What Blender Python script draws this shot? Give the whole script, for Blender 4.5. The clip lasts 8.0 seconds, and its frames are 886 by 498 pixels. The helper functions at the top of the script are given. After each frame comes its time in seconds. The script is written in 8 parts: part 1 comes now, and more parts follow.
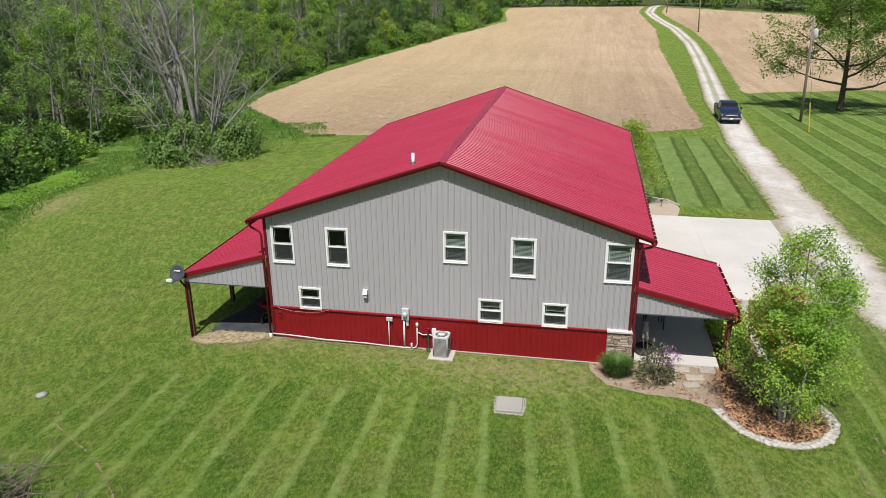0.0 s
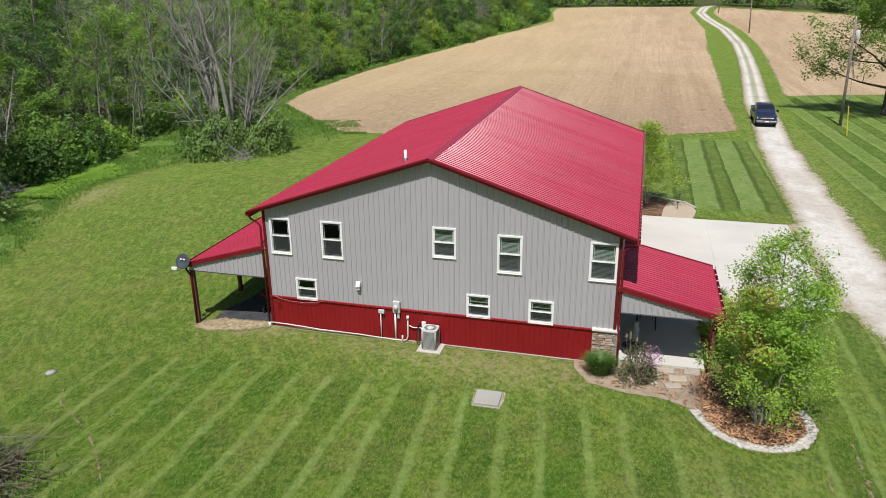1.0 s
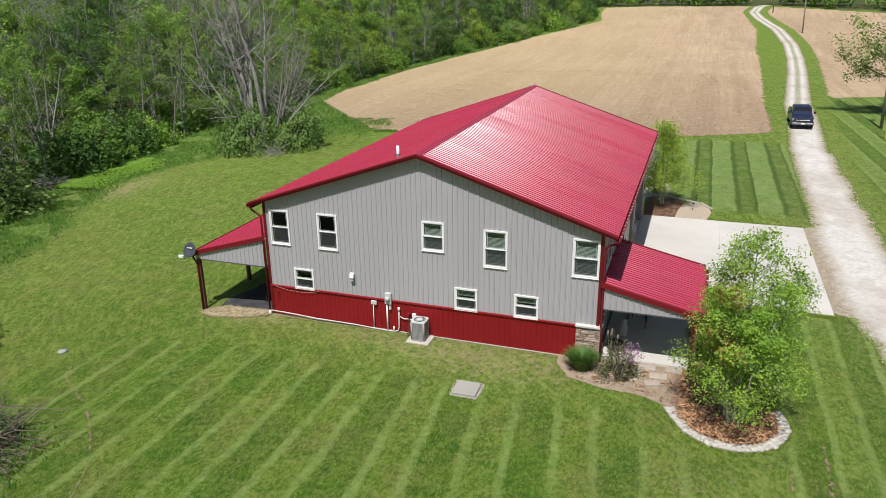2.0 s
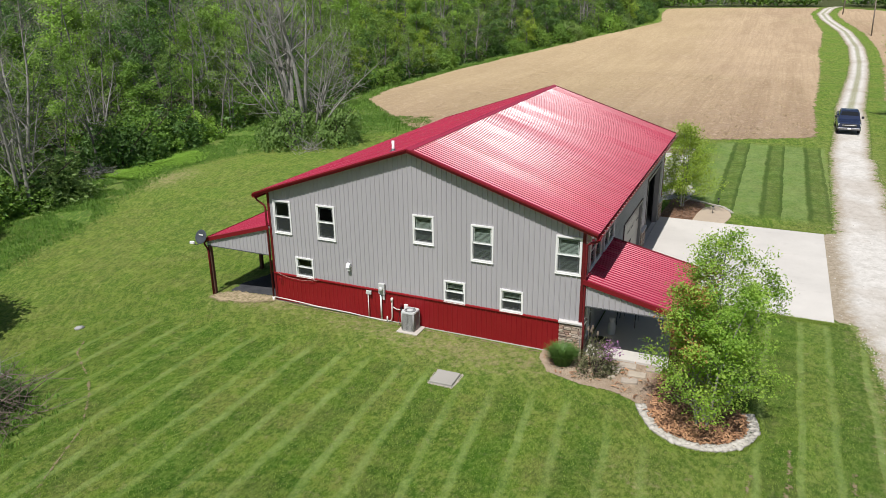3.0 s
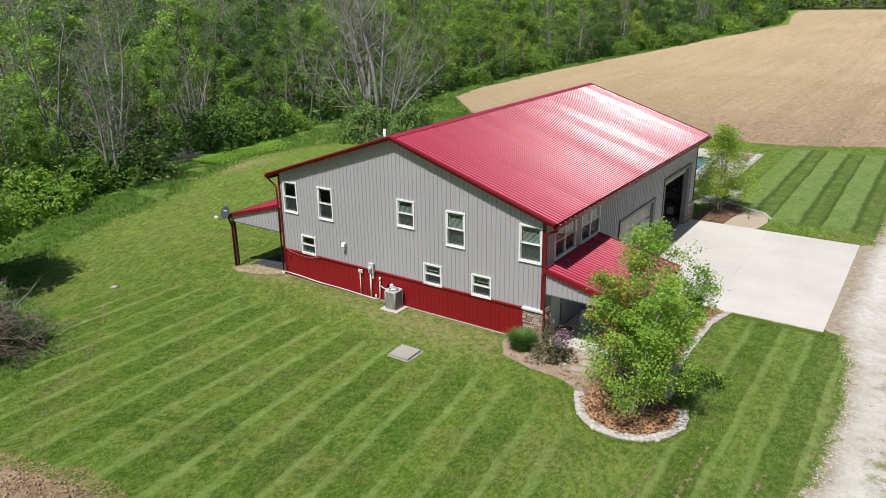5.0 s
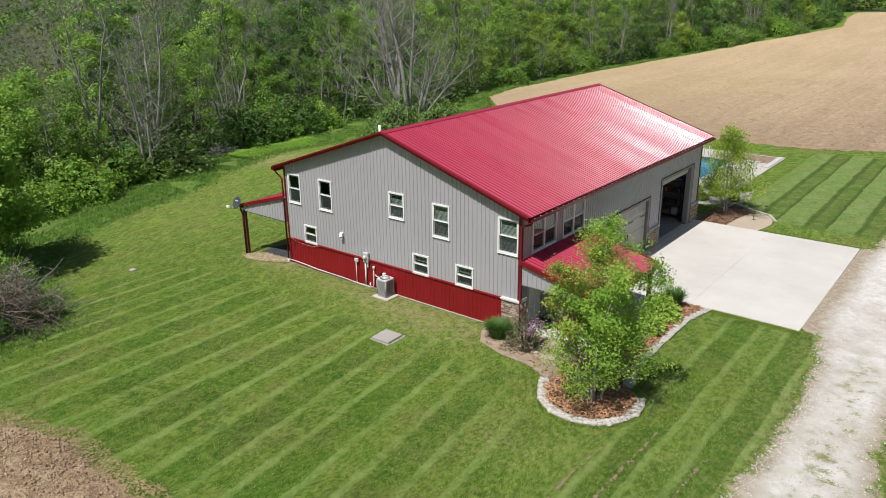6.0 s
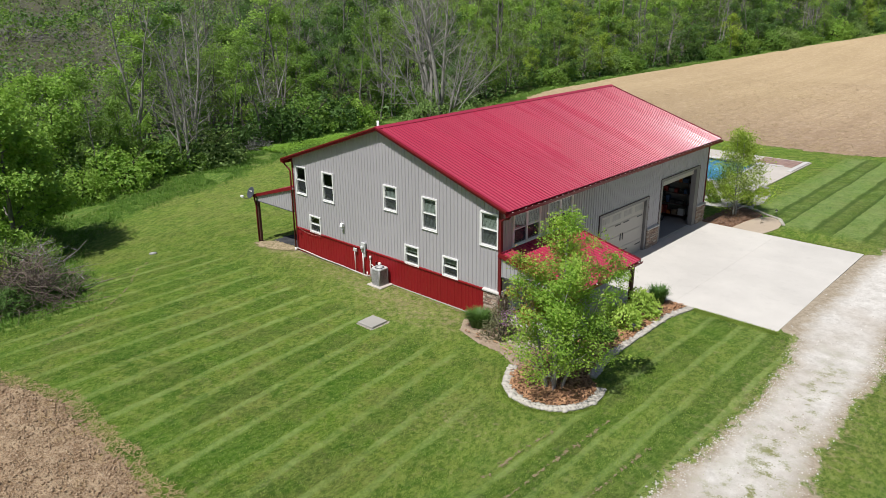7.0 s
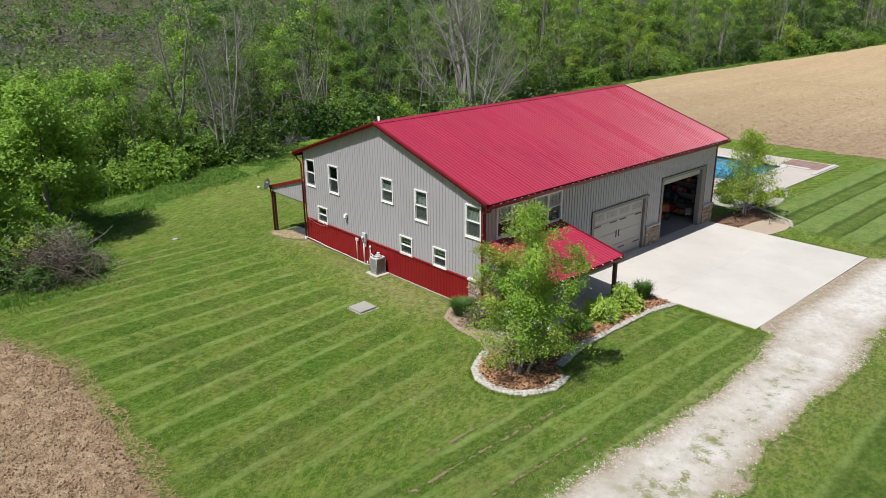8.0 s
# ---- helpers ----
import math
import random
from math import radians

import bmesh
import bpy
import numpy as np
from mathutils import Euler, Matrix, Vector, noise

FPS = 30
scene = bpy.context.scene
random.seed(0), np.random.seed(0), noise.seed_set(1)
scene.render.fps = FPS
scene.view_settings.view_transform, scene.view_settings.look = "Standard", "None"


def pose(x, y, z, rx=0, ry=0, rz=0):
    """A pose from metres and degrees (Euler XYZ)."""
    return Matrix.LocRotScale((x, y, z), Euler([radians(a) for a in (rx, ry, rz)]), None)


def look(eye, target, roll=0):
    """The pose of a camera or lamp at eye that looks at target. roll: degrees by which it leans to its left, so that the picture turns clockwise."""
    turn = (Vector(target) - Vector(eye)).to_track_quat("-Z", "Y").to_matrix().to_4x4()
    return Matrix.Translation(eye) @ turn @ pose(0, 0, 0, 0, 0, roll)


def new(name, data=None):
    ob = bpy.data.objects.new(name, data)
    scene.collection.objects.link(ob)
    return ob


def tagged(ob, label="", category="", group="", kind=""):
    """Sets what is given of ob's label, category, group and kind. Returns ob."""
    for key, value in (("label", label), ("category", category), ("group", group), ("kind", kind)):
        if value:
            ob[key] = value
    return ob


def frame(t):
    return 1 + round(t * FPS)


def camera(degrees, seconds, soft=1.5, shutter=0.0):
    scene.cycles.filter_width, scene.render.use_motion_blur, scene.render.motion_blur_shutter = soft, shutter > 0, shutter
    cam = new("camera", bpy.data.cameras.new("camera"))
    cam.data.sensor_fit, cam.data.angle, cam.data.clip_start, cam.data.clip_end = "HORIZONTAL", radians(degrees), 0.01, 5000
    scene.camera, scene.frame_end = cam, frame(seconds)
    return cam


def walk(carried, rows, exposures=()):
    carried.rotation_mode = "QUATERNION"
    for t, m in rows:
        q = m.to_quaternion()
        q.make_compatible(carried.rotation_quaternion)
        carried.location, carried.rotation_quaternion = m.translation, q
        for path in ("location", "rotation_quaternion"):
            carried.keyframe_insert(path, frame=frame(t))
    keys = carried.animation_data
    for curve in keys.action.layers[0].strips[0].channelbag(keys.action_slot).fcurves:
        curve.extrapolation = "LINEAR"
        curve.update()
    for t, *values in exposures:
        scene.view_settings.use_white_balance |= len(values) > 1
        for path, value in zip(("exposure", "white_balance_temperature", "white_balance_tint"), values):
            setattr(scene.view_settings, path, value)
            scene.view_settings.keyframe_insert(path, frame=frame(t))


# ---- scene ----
cam = camera(62.4, 8.0, soft=0.9)
PATH = [
    (0, (10.438, -21.787, 11.742), (10.073, -19.943, 11.061), -0.6),
    (0.5, (11.452, -21.843, 11.758), (11.02, -20.013, 11.077), -0.6),
    (1, (12.466, -21.872, 11.763), (11.97, -20.057, 11.082), -0.6),
    (1.5, (13.49, -21.917, 11.764), (12.933, -20.121, 11.084), -0.7),
    (3, (17.087, -21.624, 11.721), (16.309, -19.911, 11.044), -0.7),
    (3.5, (18.345, -21.46, 11.656), (17.494, -19.78, 10.983), -0.6),
    (4, (19.604, -21.148, 11.573), (18.678, -19.507, 10.903), -0.6),
    (4.5, (20.877, -20.689, 11.501), (19.875, -19.093, 10.831), -0.7),
    (6, (24.807, -20.077, 11.583), (23.631, -18.603, 10.916), -0.7),
    (6.5, (26.127, -19.726, 11.587), (24.895, -18.298, 10.922), -0.6),
    (7, (27.463, -19.313, 11.615), (26.174, -17.935, 10.95), -0.5),
    (7.5, (28.823, -18.817, 11.643), (27.478, -17.495, 10.978), -0.5),
    (8, (30.198, -18.3, 11.677), (28.8, -17.035, 11.012), -0.6),
]
walk(cam, [(t, look(eye, target, roll)) for t, eye, target, roll in PATH])

# ---- light ----
SUN_WAY = Vector((0.0, 0.55, -1.0)).normalized()
scene.view_settings.exposure = 0.32
world = bpy.data.worlds.new("sky")
scene.world = world
world.use_nodes = True
wn = world.node_tree
sky = wn.nodes.new("ShaderNodeTexSky")
sky.sky_type, sky.sun_disc = "NISHITA", False
sky.sun_elevation, sky.sun_rotation = radians(61), radians(180)
sky.dust_density, sky.ozone_density = 1.5, 1.0
wn.links.new(sky.outputs[0], wn.nodes["Background"].inputs[0])
wn.nodes["Background"].inputs[1].default_value = 0.054
sun = new("sun", bpy.data.lights.new("sun", "SUN"))
sun.data.energy, sun.data.angle, sun.data.color = 4.15, radians(0.55), (1.0, 0.968, 0.942)
sun.matrix_world = look(-SUN_WAY * 50, (0, 0, 0))


# ---- materials ----
class Nodes:
    """A small builder for one node material."""

    def __init__(self, name):
        self.m = bpy.data.materials.new(name)
        self.m.use_nodes = True
        self.t = self.m.node_tree
        self.b = self.t.nodes["Principled BSDF"]
        self.out = self.t.nodes["Material Output"]

    def add(self, kind, **sets):
        n = self.t.nodes.new(kind)
        for k, v in sets.items():
            setattr(n, k, v)
        return n

    def link(self, a, b):
        self.t.links.new(a, b)

    def place(self, world_space=True):
        if world_space:
            return self.add("ShaderNodeNewGeometry").outputs["Position"]
        return self.add("ShaderNodeTexCoord").outputs["Object"]

    def noise(self, vec, scale, detail=4.0, rough=0.55, stretch=None):
        if stretch:
            mp = self.add("ShaderNodeMapping")
            mp.inputs["Scale"].default_value = stretch
            self.link(vec, mp.inputs["Vector"])
            vec = mp.outputs[0]
        n = self.add("ShaderNodeTexNoise")
        n.inputs["Scale"].default_value = scale
        n.inputs["Detail"].default_value = detail
        n.inputs["Roughness"].default_value = rough
        self.link(vec, n.inputs["Vector"])
        return n.outputs["Fac"]

    def span(self, fac, lo, hi, a=0.0, b=1.0):
        r = self.add("ShaderNodeMapRange")
        r.inputs["From Min"].default_value, r.inputs["From Max"].default_value = lo, hi
        r.inputs["To Min"].default_value, r.inputs["To Max"].default_value = a, b
        self.link(fac, r.inputs["Value"])
        return r.outputs[0]

    def mix(self, fac, a, b, blend="MIX"):
        n = self.add("ShaderNodeMix", data_type="RGBA", blend_type=blend)
        for sock, v in ((n.inputs[0], fac), (n.inputs[6], a), (n.inputs[7], b)):
            if isinstance(v, (int, float)):
                sock.default_value = v
            elif isinstance(v, tuple):
                sock.default_value = (*v, 1)
            else:
                self.link(v, sock)
        return n.outputs[2]

    def math(self, op, a, b=0.0):
        n = self.add("ShaderNodeMath", operation=op)
        for sock, v in ((n.inputs[0], a), (n.inputs[1], b)):
            if isinstance(v, (int, float)):
                sock.default_value = v
            else:
                self.link(v, sock)
        return n.outputs[0]

    def attr(self, name):
        return self.add("ShaderNodeAttribute", attribute_name=name).outputs["Fac"]

    def bump(self, height, strength=0.3, distance=0.02):
        n = self.add("ShaderNodeBump")
        n.inputs["Strength"].default_value, n.inputs["Distance"].default_value = strength, distance
        self.link(height, n.inputs["Height"])
        self.link(n.outputs[0], self.b.inputs["Normal"])

    def done(self, colour, rough=0.6, metal=0.0, spec=0.5):
        if isinstance(colour, tuple):
            self.b.inputs["Base Color"].default_value = (*colour, 1)
        else:
            self.link(colour, self.b.inputs["Base Color"])
        if isinstance(rough, (int, float)):
            self.b.inputs["Roughness"].default_value = rough
        else:
            self.link(rough, self.b.inputs["Roughness"])
        self.b.inputs["Metallic"].default_value = metal
        self.b.inputs["Specular IOR Level"].default_value = spec
        return self.m


def shade(c, k):
    return tuple(min(1.0, v * k) for v in c)


def painted(name, colour, rough=0.4, vary=0.12, scale=3.0, grain=40.0, bump=0.05, metal=0.0, spec=0.5, island=0.0):
    """Paint, metal or plastic with faint stains, grain and dust."""
    n = Nodes(name)
    p = n.place()
    big, fine = n.noise(p, scale * 0.35, 5), n.noise(p, grain, 3)
    c = n.mix(n.span(big, 0.3, 0.7), shade(colour, 1 - vary), shade(colour, 1 + vary))
    c = n.mix(n.span(fine, 0.35, 0.75, 0, vary * 1.2), c, shade(colour, 0.6))
    rnd = n.add("ShaderNodeObjectInfo").outputs["Random"]
    c = n.mix(n.span(rnd, 0, 1, 0, 0.10), c, shade(colour, 0.72))
    if island:
        isl = n.add("ShaderNodeNewGeometry").outputs["Random Per Island"]
        c = n.mix(n.span(isl, 0, 1, 0, island), c, shade(colour, 0.45))
    if bump:
        n.bump(fine, bump, 0.01)
    return n.done(c, n.span(big, 0.3, 0.7, rough * 0.85, min(1, rough * 1.2)), metal, spec)


def rough_stone(name, colours, scale=6.0, bump=0.6):
    """Stone or concrete whose colour differs from piece to piece."""
    n = Nodes(name)
    p = n.place()
    rnd = n.add("ShaderNodeObjectInfo").outputs["Random"]
    isl = n.add("ShaderNodeNewGeometry").outputs["Random Per Island"]
    pick = n.math("FRACT", n.math("ADD", n.math("MULTIPLY", rnd, 7.3), n.math("MULTIPLY", isl, 3.1)))
    ramp = n.add("ShaderNodeValToRGB")
    ramp.color_ramp.elements[0].color, ramp.color_ramp.elements[1].color = (*colours[0], 1), (*colours[-1], 1)
    for k, c in enumerate(colours[1:-1]):
        e = ramp.color_ramp.elements.new((k + 1) / (len(colours) - 1))
        e.color = (*c, 1)
    n.link(pick, ramp.inputs[0])
    big, fine = n.noise(p, scale, 6, 0.65), n.noise(p, scale * 8, 4, 0.7)
    c = n.mix(n.span(big, 0.35, 0.72, 0, 0.30), ramp.outputs[0], (0.10, 0.085, 0.07))
    c = n.mix(n.span(fine, 0.55, 0.8, 0, 0.2), c, (0.6, 0.56, 0.50))
    n.bump(n.math("ADD", big, fine), bump, 0.02)
    return n.done(c, 0.85)


def concrete(name, colour, stain=0.25):
    n = Nodes(name)
    p = n.place()
    big, mid, fine = n.noise(p, 0.35, 6, 0.6), n.noise(p, 2.2, 6, 0.65), n.noise(p, 45, 3, 0.7)
    rnd = n.add("ShaderNodeObjectInfo").outputs["Random"]
    c = n.mix(n.span(big, 0.35, 0.7), shade(colour, 0.9), shade(colour, 1.05))
    c = n.mix(n.span(mid, 0.55, 0.75, 0, stain), c, shade(colour, 0.62))
    c = n.mix(n.span(fine, 0.45, 0.8, 0, 0.16), c, shade(colour, 0.6))
    c = n.mix(n.span(rnd, 0, 1, 0, 0.10), c, shade(colour, 0.7))
    n.bump(fine, 0.25, 0.01)
    return n.done(c, 0.8)


def leafy(name, dark, light, odd=None, clear=0.30, hue_patch=0.25, fresh=None):
    """Leaves: each one its own tint, some light passing through."""
    n = Nodes(name)
    isl = n.add("ShaderNodeNewGeometry").outputs["Random Per Island"]
    rnd = n.add("ShaderNodeObjectInfo").outputs["Random"]
    p = n.place()
    c = n.mix(isl, dark, light)
    c = n.mix(n.span(n.noise(p, 0.5, 3), 0.35, 0.65, 0, hue_patch), c, shade(dark, 0.6))
    c = n.mix(n.span(rnd, 0, 1, 0, 0.35), c, (light[0] * 1.08, light[1] * 0.95, light[2]))
    if fresh:
        c = n.mix(n.span(n.noise(p, 1.5, 4, 0.6), 0.48, 0.60, 0, 0.75), c, fresh)
    if odd:
        pick = n.math("GREATER_THAN", n.math("FRACT", n.math("MULTIPLY", isl, 13.7)), 0.86)
        c = n.mix(pick, c, odd)
    n.done(c, 0.55, spec=0.35)
    tr = n.add("ShaderNodeBsdfTranslucent")
    n.link(n.mix(0.5, c, (light[0] * 1.15, light[1] * 1.15, light[2] * 0.85)), tr.inputs[0])
    ms = n.add("ShaderNodeMixShader")
    ms.inputs[0].default_value = clear
    n.link(n.b.outputs[0], ms.inputs[1])
    n.link(tr.outputs[0], ms.inputs[2])
    n.link(ms.outputs[0], n.out.inputs[0])
    return n.m


def bark(name, dark, light):
    n = Nodes(name)
    p = n.place(False)
    a, b = n.noise(p, 9, 6, 0.65, (1, 1, 0.25)), n.noise(p, 1.3, 4)
    rnd = n.add("ShaderNodeObjectInfo").outputs["Random"]
    c = n.mix(n.span(a, 0.35, 0.7), dark, light)
    c = n.mix(n.span(b, 0.45, 0.7, 0, 0.5), c, shade(dark, 0.7))
    c = n.mix(n.span(rnd, 0, 1, 0, 0.3), c, shade(light, 0.6))
    n.bump(a, 0.6, 0.03)
    return n.done(c, 0.9, spec=0.2)


def lawn_material():
    """Mown lawn, its passes, worn patches, rank grass and the woods' floor, by the sheet's own attributes."""
    n = Nodes("grass_ground")
    p = n.place()
    u = n.attr("pass_u")
    bold = n.attr("bold")
    stripe, dry, lush, floor = n.attr("striped"), n.attr("dry"), n.attr("lush"), n.attr("litter")
    wob = n.math("MULTIPLY", n.math("SUBTRACT", n.noise(p, 0.6, 4), 0.5), 0.13)
    ph = n.math("FRACT", n.math("ADD", u, wob))
    mottle, mid, fine = n.noise(p, 0.45, 6, 0.62), n.noise(p, 2.2, 6, 0.75), n.noise(p, 26, 4, 0.75)
    clump = n.noise(p, 7.5, 5, 0.7, (1.3, 0.7, 1))
    blades = n.noise(p, 70, 3, 0.8, (1, 0.45, 1))
    base = n.mix(n.span(mottle, 0.40, 0.60), (0.066, 0.142, 0.010), (0.135, 0.218, 0.020))
    base = n.mix(n.span(mid, 0.46, 0.57, 0, 0.7), base, (0.205, 0.260, 0.040))

    def line(centre, half, soft):
        d = n.math("ABSOLUTE", n.math("SUBTRACT", ph, centre))
        return n.span(d, half, half + soft, 1.0, 0.0)

    patch = n.noise(p, 1.1, 5, 0.7)
    base = n.mix(n.span(patch, 0.51, 0.60, 0, 0.58), base, (0.225, 0.285, 0.055))
    base = n.mix(n.math("MULTIPLY", lush, n.span(mid, 0.3, 0.7, 0.55, 1.0)), base, (0.078, 0.180, 0.032))
    deep = n.noise(p, 1.7, 6, 0.75)
    base = n.mix(n.span(deep, 0.50, 0.60, 0, 0.60), base, (0.066, 0.130, 0.014))
    bald = n.noise(p, 3.1, 6, 0.8)
    base = n.mix(n.span(bald, 0.56, 0.62, 0, 0.50), base, (0.30, 0.255, 0.125))
    hue = n.noise(p, 0.38, 5, 0.65)
    base = n.mix(n.span(hue, 0.52, 0.60, 0, 0.36), base, (0.205, 0.190, 0.060))
    base = n.mix(n.span(hue, 0.48, 0.40, 0, 0.42), base, (0.085, 0.205, 0.012))
    base = n.mix(n.span(clump, 0.50, 0.60, 0, 0.50), base, (0.250, 0.330, 0.070))
    base = n.mix(n.span(clump, 0.48, 0.39, 0, 0.50), base, (0.036, 0.085, 0.008))
    base = n.mix(n.span(fine, 0.46, 0.64, 0, 0.28), base, (0.034, 0.075, 0.005))
    base = n.mix(n.span(blades, 0.52, 0.72, 0, 0.30), base, (0.33, 0.38, 0.115))
    lay = n.add("ShaderNodeCombineXYZ")
    sep = n.add("ShaderNodeSeparateXYZ")
    n.link(p, sep.inputs[0])
    n.link(n.attr("rim_gap"), lay.inputs[0])
    n.link(n.math("MULTIPLY", sep.outputs["Y"], 0.26), lay.inputs[1])
    streak = n.noise(lay.outputs[0], 4.2, 8, 0.80)
    rough_mown = n.math("SUBTRACT", 1.0, stripe)
    base = n.mix(n.math("MULTIPLY", rough_mown, n.span(streak, 0.52, 0.58, 0, 0.58)), base, (0.250, 0.325, 0.062))
    base = n.mix(n.math("MULTIPLY", rough_mown, n.span(streak, 0.48, 0.41, 0, 0.62)), base, (0.064, 0.138, 0.014))
    base = n.mix(n.math("MULTIPLY", rough_mown, n.span(streak, 0.60, 0.66, 0, 0.60)), base, (0.40, 0.325, 0.175))
    base = n.mix(n.math("MULTIPLY", dry, 0.55), base, n.mix(n.span(clump, 0.40, 0.60), (0.150, 0.205, 0.034), (0.330, 0.345, 0.110)))
    worn = n.span(n.math("ADD", n.noise(p, 3.4, 7, 0.78, (0.8, 1.2, 1)), n.math("MULTIPLY", dry, 0.34)), 0.68, 0.80, 0, 0.60)
    base = n.mix(worn, base, n.mix(n.span(clump, 0.35, 0.65), (0.30, 0.245, 0.125), (0.43, 0.345, 0.19)))
    plain = n.math("SUBTRACT", 1.0, n.math("MULTIPLY", n.math("MULTIPLY", bold, bold), 1.2))
    dark_band = n.math("MULTIPLY", line(0.775, 0.18, 0.05), plain)
    light_line = n.math("MAXIMUM", line(0.05, 0.028, 0.045), line(0.50, 0.026, 0.05))
    breaks = n.math("MULTIPLY", n.span(patch, 0.3, 0.6, 0.55, 1.0), n.span(n.noise(p, 0.33, 4, 0.6), 0.42, 0.56, 0.55, 1.0))
    dark_band = n.math("MULTIPLY", dark_band, n.span(n.noise(p, 0.27, 4, 0.6), 0.42, 0.55, 0.65, 1.0))
    base = n.mix(n.math("MULTIPLY", n.math("MULTIPLY", dark_band, stripe), 0.60), base, n.mix(0.80, base, (0.42, 0.62, 0.38), "MULTIPLY"))
    base = n.mix(n.math("MULTIPLY", n.math("MULTIPLY", n.math("MULTIPLY", light_line, breaks), n.math("MULTIPLY", stripe, plain)), 0.54), base, (0.285, 0.395, 0.112))
    thin = n.span(n.noise(p, 0.8, 6, 0.7), 0.40, 0.60, 0.35, 1.0)
    wide = n.math("MULTIPLY", n.math("MULTIPLY", bold, thin), line(0.775, 0.22, 0.07))
    rims = n.math("MULTIPLY", bold, n.math("MAXIMUM", line(0.58, 0.03, 0.05), line(0.97, 0.02, 0.05)))
    base = n.mix(n.math("MULTIPLY", n.math("SUBTRACT", bold, wide), n.span(patch, 0.3, 0.65, 0.30, 0.60)), base, (0.235, 0.335, 0.115))
    base = n.mix(n.math("MULTIPLY", wide, 0.66), base, (0.072, 0.118, 0.022))
    base = n.mix(n.math("MULTIPLY", rims, 0.75), base, (0.050, 0.092, 0.015))
    base = n.mix(1.0, base, (1.06, 1.06, 1.13), "MULTIPLY")
    # Woods' floor: the near part is coloured dark, tree shade partly put into it.
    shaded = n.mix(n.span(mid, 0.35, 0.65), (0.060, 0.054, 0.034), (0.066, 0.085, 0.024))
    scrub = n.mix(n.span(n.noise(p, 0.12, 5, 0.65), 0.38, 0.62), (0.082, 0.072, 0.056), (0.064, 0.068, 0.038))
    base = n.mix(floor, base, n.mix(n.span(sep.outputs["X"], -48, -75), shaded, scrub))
    n.bump(n.math("ADD", n.math("MULTIPLY", clump, 1.6), n.math("ADD", fine, blades)), 0.85, 0.06)
    return n.done(base, 0.85, spec=0.15)


def fringe(n, colour, rough, scale=2.2, detail=8, grit=0.82, low=0.20, high=0.85):
    """A sheet that thins out into the ground round its ragged rim."""
    n.done(colour, rough, spec=0.2)
    p = n.place()
    gone = n.math("GREATER_THAN", n.noise(p, scale, detail, grit), n.span(n.attr("inside"), 0, 1, low, high))
    hole = n.add("ShaderNodeBsdfTransparent")
    ms = n.add("ShaderNodeMixShader")
    n.link(gone, ms.inputs[0])
    n.link(n.b.outputs[0], ms.inputs[1])
    n.link(hole.outputs[0], ms.inputs[2])
    n.link(ms.outputs[0], n.out.inputs[0])
    return n.m


def field_material():
    """Last year's stubble on tilled earth, in rows that run up the hill."""
    n = Nodes("stubble_field")
    p = n.place()
    big, mid, fine = n.noise(p, 0.05, 5, 0.6), n.noise(p, 0.6, 6, 0.7), n.noise(p, 4.5, 6, 0.85)
    rows = n.noise(p, 1.0, 4, 0.6, (2.6, 0.05, 1))
    wide = n.noise(p, 1.0, 3, 0.5, (0.35, 0.012, 1))
    c = n.mix(n.span(big, 0.35, 0.65), (0.412, 0.306, 0.182), (0.505, 0.386, 0.232))
    c = n.mix(n.span(rows, 0.47, 0.57, 0, 0.28), c, (0.27, 0.195, 0.11))
    c = n.mix(n.span(wide, 0.49, 0.58, 0, 0.4), c, (0.31, 0.222, 0.125))
    c = n.mix(n.span(mid, 0.5, 0.66, 0, 0.30), c, (0.55, 0.45, 0.29))
    c = n.mix(n.span(fine, 0.47, 0.62, 0, 0.45), c, (0.24, 0.165, 0.105))
    grn = n.math("MULTIPLY", n.span(n.noise(p, 0.035, 4), 0.55, 0.7), n.span(mid, 0.4, 0.6))
    c = n.mix(n.math("MULTIPLY", grn, 0.22), c, (0.22, 0.26, 0.07))
    sep = n.add("ShaderNodeSeparateXYZ")
    n.link(p, sep.inputs[0])
    straw = n.span(n.math("ADD", sep.outputs["X"], n.math("MULTIPLY", n.noise(p, 0.06, 4), 22.0)), 8, 24, 0.50, 0.0)
    c = n.mix(straw, c, n.mix(n.span(fine, 0.42, 0.60), (0.495, 0.393, 0.200), (0.400, 0.303, 0.160)))
    damp = n.math("MULTIPLY", n.span(sep.outputs["Y"], 41, 70, 0.55, 0.0), n.span(mid, 0.3, 0.65, 0.4, 1.0))
    c = n.mix(damp, c, (0.215, 0.150, 0.105))
    speck = n.noise(p, 1.9, 5, 0.85, (1.0, 0.55, 1))
    c = n.mix(n.span(speck, 0.53, 0.62, 0, 0.40), c, (0.58, 0.46, 0.32))
    c = n.mix(n.span(speck, 0.46, 0.38, 0, 0.26), c, (0.28, 0.19, 0.13))
    c = n.mix(1.0, c, (0.98, 0.965, 1.02), "MULTIPLY")
    n.bump(n.math("ADD", mid, n.math("ADD", fine, rows)), 0.8, 0.08)
    return fringe(n, c, 0.95, 0.9)


